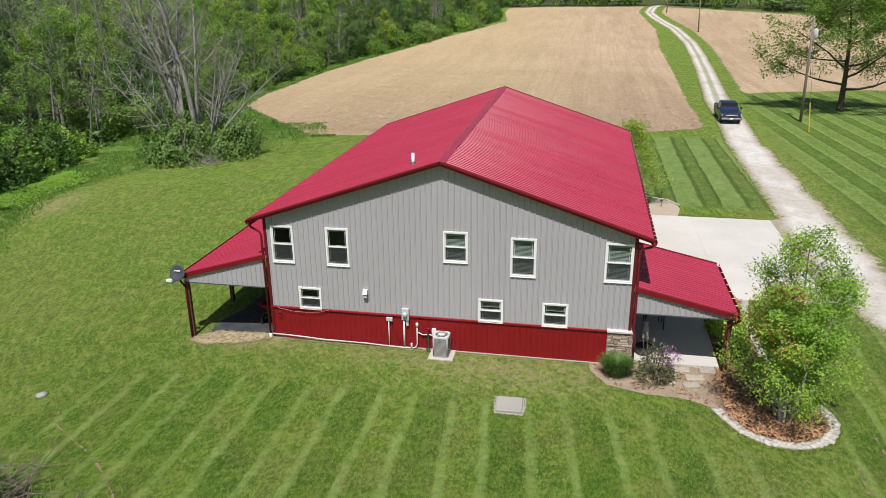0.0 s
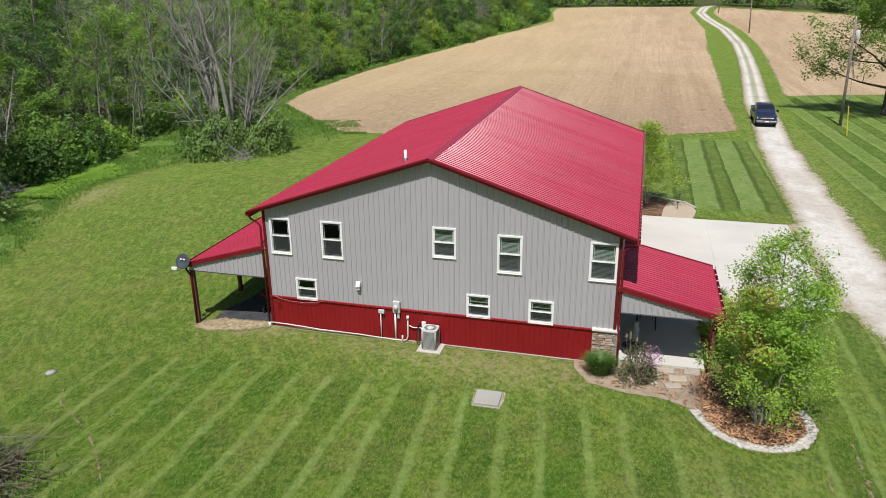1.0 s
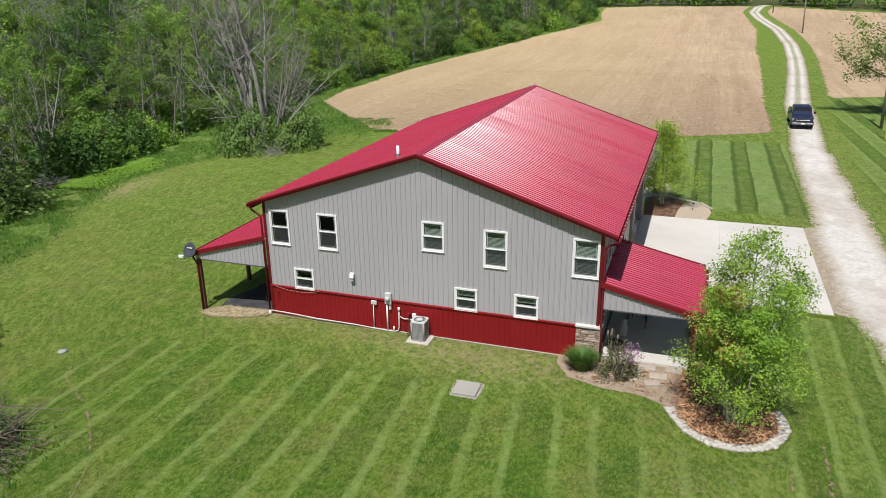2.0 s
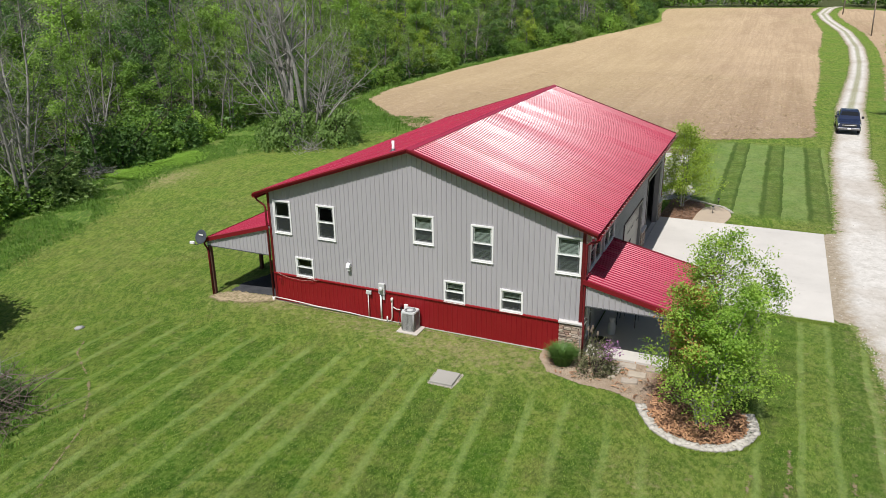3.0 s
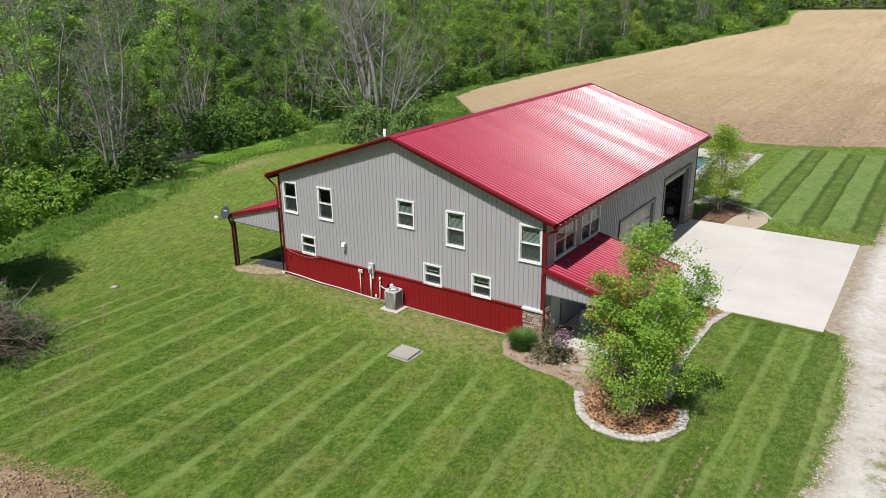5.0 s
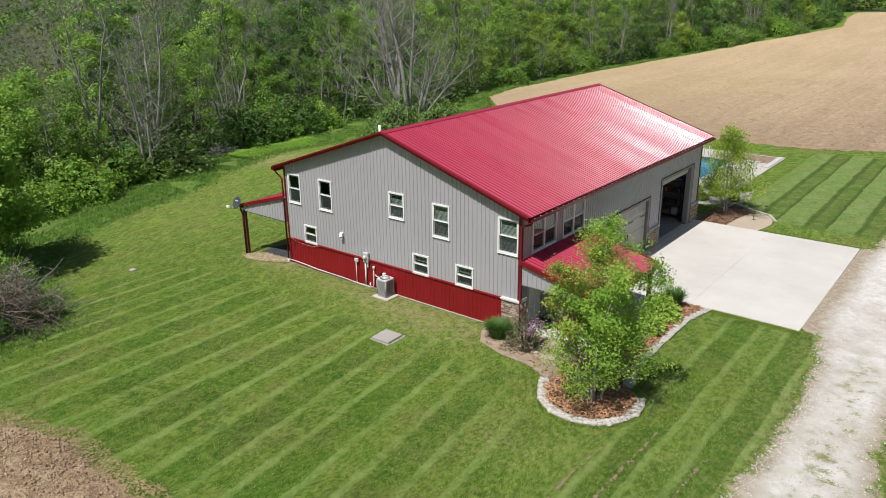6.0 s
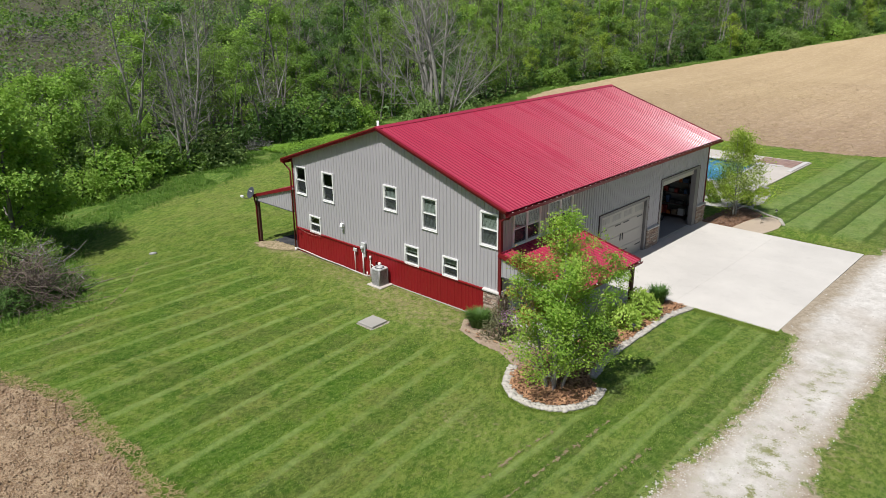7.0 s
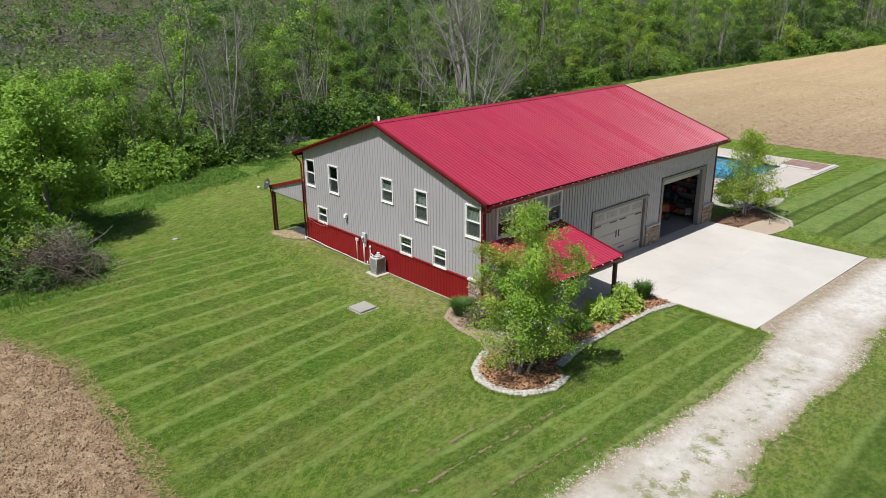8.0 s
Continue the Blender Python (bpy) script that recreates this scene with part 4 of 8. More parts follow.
roof_side(1)
roof_side(-1)
cap = Mesh()
half, rise = 0.155, 0.155 * SLOPE
zt = RIDGE + 0.075 * 1.05 + 0.034
cap.prism([(RX - half, -RAKE - 0.02, zt - rise), (RX - 0.03, -RAKE - 0.02, zt + 0.004), (RX, -RAKE - 0.02, zt + 0.022), (RX + 0.03, -RAKE - 0.02, zt + 0.004), (RX + half, -RAKE - 0.02, zt - rise),
           (RX + half - 0.01, -RAKE - 0.02, zt - rise - 0.02), (RX, -RAKE - 0.02, zt - 0.02), (RX - half + 0.01, -RAKE - 0.02, zt - rise - 0.02)], (0, D + 2 * RAKE + 0.04, 0))
part("ridge_cap", cap, M_ROOF, house, "red folded ridge cap")
vent = part("vent_pipe", Mesh().tube([(5.0, 0.85, 6.0), (5.0, 0.85, 6.62)], 0.05, 14), M_WHITE, house, "white plastic roof vent pipe", True)
part("vent_boot", Mesh().lathe([(0.14, 0.0), (0.12, 0.02), (0.075, 0.09), (0.056, 0.12)], (5.0, 0.85, RIDGE - SLOPE * (RX - 5.0) + 0.06), 16), M_DKGREY, vent)


# ---- windows ----
def window(place, hole, sashes=1, blind=1.0, slats=M_BLIND):
    """A white double-hung window set into a hole of a wall; sashes side by side."""
    u0, z0, u1, z1 = hole
    fw = 0.036

    def bar(me, a0, c0, a1, c1, out0, out1):
        p = [place(u, o, z) for o in (out0, out1) for u, z in ((a0, c0), (a1, c0), (a1, c1), (a0, c1))]
        me.add(p, [(0, 1, 2, 3), (7, 6, 5, 4), (0, 4, 5, 1), (1, 5, 6, 2), (2, 6, 7, 3), (3, 7, 4, 0)])

    f = Mesh()
    bar(f, u0 - 0.02, z0 - 0.02, u1 + 0.02, z0 + fw, -0.05, 0.042)
    bar(f, u0 - 0.02, z1 - fw, u1 + 0.02, z1 + 0.02, -0.05, 0.042)
    bar(f, u0 - 0.02, z0 + fw, u0 + fw, z1 - fw, -0.05, 0.042)
    bar(f, u1 - fw, z0 + fw, u1 + 0.02, z1 - fw, -0.05, 0.042)
    win = part("window", f, M_WHITE, house, "white vinyl double-hung window")
    s = Mesh()
    bar(s, u0 - 0.022, z0 - 0.038, u1 + 0.022, z0 - 0.02, -0.02, 0.052)
    part("window_sill", s, M_WHITE, win)
    step = (u1 - u0) / sashes
    for k in range(sashes):
        a, b = u0 + k * step + (fw if k == 0 else 0.03), u0 + (k + 1) * step - (fw if k == sashes - 1 else 0.03)
        if k:
            m = Mesh()
            bar(m, a - 0.06, z0 + fw, a, z1 - fw, -0.05, 0.03)
            part("mullion", m, M_WHITE, win)
        mid = (z0 + z1) / 2
        for low, high, out in ((mid - 0.02, z1 - fw, 0.008), (z0 + fw, mid + 0.02, -0.022)):
            g = Mesh()
            t = 0.030
            bar(g, a, low, b, low + t, out - 0.02, out + 0.012)
            bar(g, a, high - t, b, high, out - 0.02, out + 0.012)
            bar(g, a, low + t, a + t, high - t, out - 0.02, out + 0.012)
            bar(g, b - t, low + t, b, high - t, out - 0.02, out + 0.012)
            part("sash", g, M_WHITE, win)
            pane = Mesh()
            pane.add([place(u, out - 0.004, z) for u, z in ((a + t, low + t), (b - t, low + t), (b - t, high - t), (a + t, high - t))], [(0, 1, 2, 3)])
            ob = part("pane", pane, M_GLASS, win, "clear glass pane")
            ob.visible_shadow = False
            if out < 0:
                sc = Mesh().add([place(u, 0.004, z) for u, z in ((a + 0.012, low + 0.012), (b - 0.012, low + 0.012), (b - 0.012, high - t), (a + 0.012, high - t))], [(0, 1, 2, 3)])
                part("insect_screen", sc, M_SCREEN, win, "dark insect screen")
            i = 0.035
            gr = Mesh()
            for q0, r0, q1, r1 in ((a + t + i, low + t, a + t + i + 0.011, high - t), (b - t - i - 0.011, low + t, b - t - i, high - t), (a + t, low + t + i, b - t, low + t + i + 0.011), (a + t, high - t - i - 0.011, b - t, high - t - i)):
                bar(gr, q0, r0, q1, r1, out - 0.016, out - 0.010)
            part("grille", gr, M_WHITE, win)
        # blind behind the glass, and the dim room behind that
        if blind > 0:
            bl = Mesh()
            bottom = z1 - fw - (z1 - z0 - 2 * fw) * blind
            z = z1 - fw - 0.02
            while z > bottom:
                bar(bl, a + 0.01, z - 0.024, b - 0.01, z, -0.082, -0.078)
                z -= 0.042
            part("blind", bl, slats, win, "white slatted blind")


for k, h in enumerate(FRONT_WIN):
    window(front, h, 1, (0.0, 0.0, 0.9, 1.0, 1.0, 0.0, 0.35, 0.35)[k])
for h in RIGHT_WIN:
    window(right, h, 2, 0.5, M_WHITE)

# ---- rooms inside: living part behind a partition, and the garage ----
part("floor_slab", Mesh().box(0.16, 0.16, -0.1, W - 0.16, D - 0.16, 0.10), M_INFLOOR, house, "grey concrete floor")
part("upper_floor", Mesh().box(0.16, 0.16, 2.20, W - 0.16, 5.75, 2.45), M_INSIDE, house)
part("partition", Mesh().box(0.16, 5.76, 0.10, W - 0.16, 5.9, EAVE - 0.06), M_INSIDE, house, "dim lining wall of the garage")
# Back walls whose dark colour carries the dimness of the rooms behind the glass.
part("room_wall", Mesh().box(0.16, 2.2, 2.46, W - 0.16, 2.3, EAVE - 0.06), M_DIM_ROOM, house)
part("room_wall", Mesh().box(0.16, 2.2, 0.11, W - 0.16, 2.3, 2.19), M_DIM_ROOM, house)
part("attic_floor", Mesh().box(0.16, 0.16, EAVE - 0.05, W - 0.16, D - 0.16, EAVE + 0.03), M_INSIDE, house)

# ---- stone corner and garage piers ----
def stone_face(parent, place, u0, u1, z0, z1, seed):
    """Ledge stones laid in uneven courses, each one its own piece."""
    rng = random.Random(seed)
    z = z0
    while z < z1 - 0.02:
        h = min(rng.uniform(0.055, 0.115), z1 - z)
        u = u0
        while u < u1 - 0.01:
            w = min(rng.uniform(0.14, 0.34), u1 - u)
            if u1 - (u + w) < 0.08:
                w = u1 - u
            o, g = rng.uniform(0.045, 0.075), 0.006
            a0, a1, b0, b1 = u + g, u + w - g, z + g, z + h - g
            c = 0.010
            jit = [rng.uniform(-0.006, 0.006) for _ in range(4)]
            p = [place(a, 0.0, b) for a, b in ((a0, b0), (a1, b0), (a1, b1), (a0, b1))]
            p += [place(a, o - 0.012, b) for a, b in ((a0, b0), (a1, b0), (a1, b1), (a0, b1))]
            p += [place(a, o + j, b) for (a, b), j in zip(((a0 + c, b0 + c), (a1 - c, b0 + c), (a1 - c, b1 - c), (a0 + c, b1 - c)), jit)]
            f = [(8, 9, 10, 11)]
            for r in (0, 4):
                f += [(r + i, r + (i + 1) % 4, r + 4 + (i + 1) % 4, r + 4 + i) for i in range(4)]
            part("stone", Mesh().add(p, f), M_STONE, parent)
            u += w
        z += h


def pier(place, u0, u1, top, label, seed=1):
    me = Mesh()
    p = [place(u, o, z) for o in (0.0, 0.035) for u, z in ((u0, 0.0), (u1, 0.0), (u1, top), (u0, top))]
    me.add(p, [(0, 1, 2, 3), (7, 6, 5, 4), (0, 4, 5, 1), (1, 5, 6, 2), (2, 6, 7, 3), (3, 7, 4, 0)])
    ob = part("stone_veneer", me, M_MORTAR, house, label)
    stone_face(ob, lambda u, o, z: place(u, o + 0.03, z), u0, u1, 0.02, top, seed)
    c = Mesh()
    p = [place(u, o, z) for o, z in ((0.0, top), (0.135, top), (0.135, top + 0.05), (0.0, top + 0.085)) for u in (u0 - 0.015, u1 + 0.015)]
    c.add(p, [(0, 1, 3, 2), (2, 3, 5, 4), (4, 5, 7, 6), (6, 7, 1, 0), (0, 2, 4, 6), (7, 5, 3, 1)])
    part("stone_cap", c, M_CAP, ob, "pale cast-stone cap")


pier(front, 11.48, 12.27, 1.22, "brown ledge-stone veneer corner with pale cap", seed=3)
pier(right, -0.09, 0.40, 1.22, "brown ledge-stone veneer under the porch", seed=4)
pier(right, 10.90, 11.98, 1.0, "brown ledge-stone pier between the garage bays", seed=5)
pier(right, 16.13, 17.1, 1.0, "brown ledge-stone pier beside the open bay", seed=6)

# ---- garage doors ----
def door_frame(hole, label, far=0.16):
    u0, z0, u1, z1 = hole
    f = Mesh()
    for a0, b0, a1, b1 in ((u0 - 0.16, z0, u0 + 0.02, z1 + 0.02), (u1 - 0.02, z0, u1 + far, z1 + 0.02), (u0 - 0.16, z1 + 0.021, u1 + far, z1 + 0.14)):
        f.box(W - 0.2, a0, b0, W + 0.045, a1, b1)
    ob = part("door_frame", f, M_DOORTRIM, house, label)
    t = Mesh()
    for a0, b0, a1, b1 in ((u0 - 0.185, z0, u0 - 0.161, z1 + 0.16), (u1 + far + 0.001, z0, u1 + far + 0.025, z1 + 0.16), (u0 - 0.16, z1 + 0.141, u1 + far, z1 + 0.165)):
        t.box(W + 0.002, a0, b0, W + 0.05, a1, b1)
    part("dark_edge", t, M_EDGE, ob)
    part("threshold", Mesh().slab(W - 0.158, u0 - 0.15, -0.1, W + 0.03, u1 + 0.15, 0.084, 0.006), M_DRIVE, ob, "pale concrete threshold")


door_frame(GARAGE, "grey-brown frame round the closed garage door")
door_frame(OPEN_BAY, "grey-brown frame round the open garage bay", 0.34)


def garage_door():
    u0, z0, u1, z1 = GARAGE
    g = Mesh().box(W - 0.14, u0 + 0.02, z0 + 0.04, W - 0.10, u1 - 0.02, z1 + 0.02)
    door = part("garage_door", g, M_DOOR, house, "closed taupe sectional garage door with black strap hinges")
    rows = 4
    h = (z1 - z0 - 0.02) / rows
    for r in range(rows):
        a, b = z0 + 0.045 + r * h, z0 + 0.035 + (r + 1) * h
        part("door_section", Mesh().slab(0, 0, 0, u1 - u0 - 0.06, b - a, 0.02, 0.008, Matrix.Translation((W - 0.101, u0 + 0.03, a)) @ Matrix(((0, 0, 1, 0), (1, 0, 0, 0), (0, 1, 0, 0), (0, 0, 0, 1)))), M_DOOR, door)
    for k in range(4):
        c = u0 + 0.5 + k * (u1 - u0 - 1.0) / 3
        for q in range(4):
            part("door_window", Mesh().box(W - 0.082, c - 0.36 + q * 0.185, z1 - 0.40, W - 0.073, c - 0.20 + q * 0.185, z1 - 0.14), M_DOORPANE, door, "small dull pane")
    for c in (u0 + 0.14, (u0 + u1) / 2 - 0.62, (u0 + u1) / 2 + 0.62, u1 - 0.14):
        for z in (z0 + 0.42, z0 + 1.75):
            sgn = 1 if c < (u0 + u1) / 2 else -1
            part("strap_hinge", Mesh().slab(W - 0.085, min(c, c + sgn * 0.5), z, W - 0.068, max(c, c + sgn * 0.5), z + 0.05, 0.006), M_BLACK, door, "black strap hinge")
    for s in (-0.1, 0.1):
        part("door_handle", Mesh().slab(W - 0.085, (u0 + u1) / 2 + s - 0.025, z0 + 1.0, W - 0.05, (u0 + u1) / 2 + s + 0.025, z0 + 1.32, 0.01), M_BLACK, door, "black pull handle")


garage_door()
bay = Mesh()
for k in range(3):
    bay.slab(W - 1.1 - k * 0.8, OPEN_BAY[0] + 0.04, 3.06, W - 0.32 - k * 0.8, OPEN_BAY[2] - 0.04, 3.11, 0.01)
part("raised_door", bay, M_DOOR, house, "garage door rolled up under the ceiling")
part("raised_door_edge", Mesh().slab(W - 0.16, OPEN_BAY[0] + 0.04, 2.80, W - 0.11, OPEN_BAY[2] - 0.04, 3.01, 0.01), M_DOOR, house, "lowest section of the raised door")

# entrance door under the porch
d = Mesh().box(W - 0.1, 0.64, 0.17, W - 0.05, 1.50, 2.0)
entry = part("entry_door", d, M_WHITE, house, "white entrance door under the porch")
for a, b in ((0.28, 0.85), (1.0, 1.85)):
    for c in (0.74, 1.12):
        part("door_panel", Mesh().slab(0, 0, 0, 0.3, b - a, 0.012, 0.006, Matrix.Translation((W - 0.051, c, a)) @ Matrix(((0, 0, 1, 0), (1, 0, 0, 0), (0, 1, 0, 0), (0, 0, 0, 1)))), M_WHITE, entry)
part("door_knob", Mesh().lathe([(0.012, 0), (0.012, 0.03), (0.032, 0.045), (0.03, 0.07), (0.0, 0.08)], (0, 0, 0), 12, Matrix.Translation((W - 0.045, 1.44, 1.08)) @ Matrix.Rotation(radians(90), 4, "Y")), M_ALU, entry)


# ---- porches ----
def porch(sign, wall_x, out_x, y0, y1, z_wall, z_out, z_beam, posts, post_base, label):
    """A lean-to roof on posts; sign +1 stands on the right wall, -1 on the left."""
    a, b = Vector((wall_x, 0, z_wall)), Vector((out_x, 0, z_out))
    way = (b - a).normalized()
    nrm = Vector((-way.z * sign, 0, way.x * sign)).normalized()
    if nrm.z < 0:
        nrm = -nrm
    length = (b - a).length
    deck = Mesh().add([Vector((p.x, y, p.z)) - nrm * h for h in (0.0, 0.09) for p, y in ((a, y0), (b, y0), (b, y1), (a, y1))], [(0, 1, 2, 3), (7, 6, 5, 4), (0, 4, 5, 1), (1, 5, 6, 2), (2, 6, 7, 3), (3, 7, 4, 0)])
    roof = part("porch_roof", deck, M_SOFFIT, house, label)
    k = 0
    while k * PANEL < y1 - y0 - 0.01:
        wide = min(PANEL, y1 - y0 - k * PANEL)
        st = rib_steps(0, wide, top=0.026, foot=0.060)
        me = Mesh()
        for (p, hp), (q, hq) in zip(st, st[1:]):
            me.add([Vector((c.x, y0 + k * PANEL + u, c.z)) + nrm * (0.006 + 0.022 * h) for c, u, h in ((a, p, hp), (b, p, hp), (b, q, hq), (a, q, hq))], [(0, 1, 2, 3)])
        part("roof_panel", me, M_ROOF, roof)
        k += 1
    for y in (y0 - 0.03, y1 + 0.002):
        pts = [a + nrm * 0.05, b + nrm * 0.05, b - nrm * 0.10, a - nrm * 0.10]
        me = Mesh().prism([Vector((p.x, y, p.z)) for p in pts], (0, 0.028, 0))
        pts = [a + nrm * 0.05, b + nrm * 0.05, b + nrm * 0.038, a + nrm * 0.038]
        me.prism([Vector((p.x, y + (0.028 if y < y0 else -0.07), p.z)) for p in pts], (0, 0.07, 0))
        part("rake_trim", me, M_TRIM, roof)
    part("fascia", Mesh().box(min(out_x, out_x - sign * 0.03), y0, z_out - 0.16, max(out_x, out_x - sign * 0.03), y1, z_out - 0.01), M_TRIM, roof)
    g = Mesh()
    prof = [(0.004, 0.0), (0.004, -0.11), (0.08, -0.11), (0.10, -0.05), (0.11, 0.0), (0.10, 0.0), (0.09, -0.045), (0.074, -0.10), (0.014, -0.10), (0.014, 0.0)]
    g.prism([(out_x + sign * p, y0, z_out + q) for p, q in prof], (0, y1 - y0, 0))
    gut = part("gutter", g, M_TRIM, roof)
    n = int((y1 - y0) / 0.55)
    for i in range(n if sign > 0 else 0):
        yy = y0 + 0.25 + i * (y1 - y0 - 0.5) / max(1, n - 1)
        part("gutter_strap", Mesh().slab(out_x + 0.03, yy - 0.012, z_out, out_x + 0.11, yy + 0.012, z_out + 0.02, 0.004), M_PIPE, gut)
    # grey ribbed gable infill above the beam
    for y, place in ((y0 + 0.06, lambda u, o, z, yy=y0 + 0.06: Vector((u, yy - o, z))), (y1 - 0.06, lambda u, o, z, yy=y1 - 0.06: Vector((u, yy + o, z)))):
        u0, u1 = sorted((wall_x + sign * 0.04, out_x - sign * 0.10))

        def top(u):
            return z_wall + (z_out - z_wall) * (u - wall_x) / (out_x - wall_x) - 0.10

        inf = Mesh()
        inf.add([place(u, 0, z) for u, z in ((u0, z_beam), (u1, z_beam), (u1, max(z_beam + 0.01, top(u1))), (u0, max(z_beam + 0.01, top(u0))))] + [place(u, -0.03, z) for u, z in ((u0, z_beam), (u1, z_beam), (u1, max(z_beam + 0.01, top(u1))), (u0, max(z_beam + 0.01, top(u0))))], [(0, 1, 2, 3), (7, 6, 5, 4), (0, 4, 5, 1), (1, 5, 6, 2), (2, 6, 7, 3), (3, 7, 4, 0)])
        gable = part("porch_gable", inf, M_WALL, house, "grey ribbed infill above the porch beam")
        ribbed_wall(gable, lambda u, o, z: place(u, o + 0.004, z), u0, u1, lambda u: z_beam, lambda u: max(z_beam + 0.005, top(u)), [], M_WALL)
        t = Mesh().box(u0, min(place(0, -0.03, 0).y, place(0, 0.03, 0).y), z_beam - 0.03, u1, max(place(0, -0.03, 0).y, place(0, 0.03, 0).y), z_beam - 0.002)
        part("beam_strip", t, M_DKGREY, gable)
    part("beam", Mesh().box(out_x - sign * 0.28, y0 + 0.1, z_beam - 0.02, out_x - sign * 0.12, y1 - 0.1, z_out - 0.18), M_POST, house, "brown timber porch beam")
    for y in posts:
        x = out_x - sign * 0.19
        part("porch_post", Mesh().slab(x - 0.07, y - 0.07, post_base, x + 0.07, y + 0.07, z_beam - 0.021, 0.012), M_POST, house, "dark brown timber porch post")


porch(1, W + 0.03, 15.36, -0.13, 4.42, 2.80, 2.08, 1.95, (0.10, 4.2), -0.02, "red ribbed steel roof of the entrance porch")
porch(-1, -0.03, -3.32, -0.10, 9.2, 3.12, 2.18, 1.94, (0.0, 3.1, 6.1, 9.0), -0.5, "red ribbed steel roof of the rear porch")


# ---- downspouts ----
def spout(path, foot, label="dark red downspout"):
    ob = part("downspout", Mesh().tube(path, 0.038, 10), M_SPOUT, house, label, True)
    if foot:
        part("drain_pipe", Mesh().tube([foot, (foot[0], foot[1], foot[2] + 0.22)], 0.055, 12), M_PIPE, ob, "white drain pipe stub", True)


ez = RIDGE - (RX + OVER) * SLOPE
spout([(-OVER - 0.06, -0.1, ez - 0.06), (-OVER - 0.06, -0.1, ez - 0.16), (-OVER - 0.02, -0.09, ez - 0.24), (-0.16, -0.08, ez - 0.40), (-0.10, -0.08, ez - 0.50), (-0.10, -0.08, 0.2)], (-0.10, -0.08, -0.02))
spout([(W + OVER + 0.06, -0.1, ez - 0.06), (W + OVER + 0.06, -0.1, ez - 0.12), (W + OVER, -0.09, ez - 0.2), (W + 0.2, -0.09, ez - 0.27), (W + 0.09, -0.09, ez - 0.36), (W + 0.09, -0.09, 1.36), (W + 0.13, -0.16, 1.24), (W + 0.13, -0.16, 0.1)], None)
spout([(15.41, -0.05, 1.98), (15.41, -0.05, 1.90), (15.36, -0.03, 1.85), (15.16, -0.02, 1.74), (15.08, -0.02, 1.66), (15.08, -0.02, 0.05)], None)
spout([(-3.38, -0.03, 2.08), (-3.38, -0.03, 2.0), (-3.34, -0.06, 1.94), (-3.19, -0.11, 1.82), (-3.14, -0.12, 1.74), (-3.14, -0.12, -0.28)], None)


# ---- paving ----
def poly_slab(name, outline, z0, z1, material, label, category, kind="structure"):
    me = Mesh().prism([(x, y, z0) for x, y in outline], (0, 0, z1 - z0))
    return thing(name, label, category, kind=kind, mesh=me, material=material)


drive = thing("driveway", "pale concrete driveway in front of the garage bays", "driveway", kind="structure")
XS, YS = (12.24, 16.1, 20.05), (6.0, 9.6, 13.2, 16.85)
for i in range(2):
    for j in range(3):
        part("concrete_slab", Mesh().slab(XS[i] + (0.001 if i else 0), YS[j] + 0.001, -0.12, XS[i + 1] - 0.001, YS[j + 1] - 0.001, 0.085, 0.003), M_DRIVE, drive)
poly_slab("porch_slab", [(12.26, 0.20), (15.05, 0.20), (15.05, 5.98), (12.26, 5.98)], -0.12, 0.13, M_DRIVE, "smooth concrete slab under the entrance porch", "porch slab")
poly_slab("side_pad", [(13.9, 16.88), (15.45, 16.88), (15.6, 17.5), (15.72, 18.3), (15.6, 19.1), (15.25, 19.7), (14.7, 20.0), (14.2, 19.4), (14.0, 18.2)], -0.1, 0.075, M_PAD, "trodden tan earth pad beside the planted bed", "bare earth")

# ---- pool and patio ----
patio = thing("patio", "pale concrete pool patio", "patio", kind="structure")
for k, (a, b, c, d) in enumerate(((0.6, 24.8, PX0 - 0.3, 34.9), (PX0 - 0.3, PY1 + 0.3, PX1 + 0.3, 34.9), (PX1 + 0.3, 24.8, 12.1, 34.9), (PX0 - 0.3, 24.8, PX1 + 0.3, PY0 - 0.3))):
    part("concrete_slab", Mesh().slab(a + 0.004, b + 0.004, -0.1, c - 0.004, d - 0.004, 0.10, 0.01), M_PATIO, patio)
pool = thing("swimming_pool", "rectangular swimming pool with bright blue water", "pool")
basin = Mesh().add([(x, y, z) for z in (0.08, -1.25) for x, y in ((PX0, PY0), (PX1, PY0), (PX1, PY1), (PX0, PY1))], [(4, 5, 6, 7), (0, 4, 5, 1)[::-1], (1, 5, 6, 2)[::-1], (2, 6, 7, 3)[::-1], (3, 7, 4, 0)[::-1]])
part("liner", basin, M_LINER, pool, "blue pool liner")
part("water", Mesh().add([(PX0, PY0, -0.02), (PX1, PY0, -0.02), (PX1, PY1, -0.02), (PX0, PY1, -0.02)], [(0, 1, 2, 3)]), M_WATER, pool, "clear rippled water").visible_shadow = False
for a, b, c, d in ((PX0 - 0.3, PY0 - 0.3, PX1 + 0.3, PY0), (PX0 - 0.3, PY1, PX1 + 0.3, PY1 + 0.3), (PX0 - 0.3, PY0, PX0, PY1), (PX1, PY0, PX1 + 0.3, PY1)):
    part("coping", Mesh().slab(a, b, -0.05, c, d, 0.14, 0.02), M_CAP, pool, "pale stone coping")
lad = Mesh()
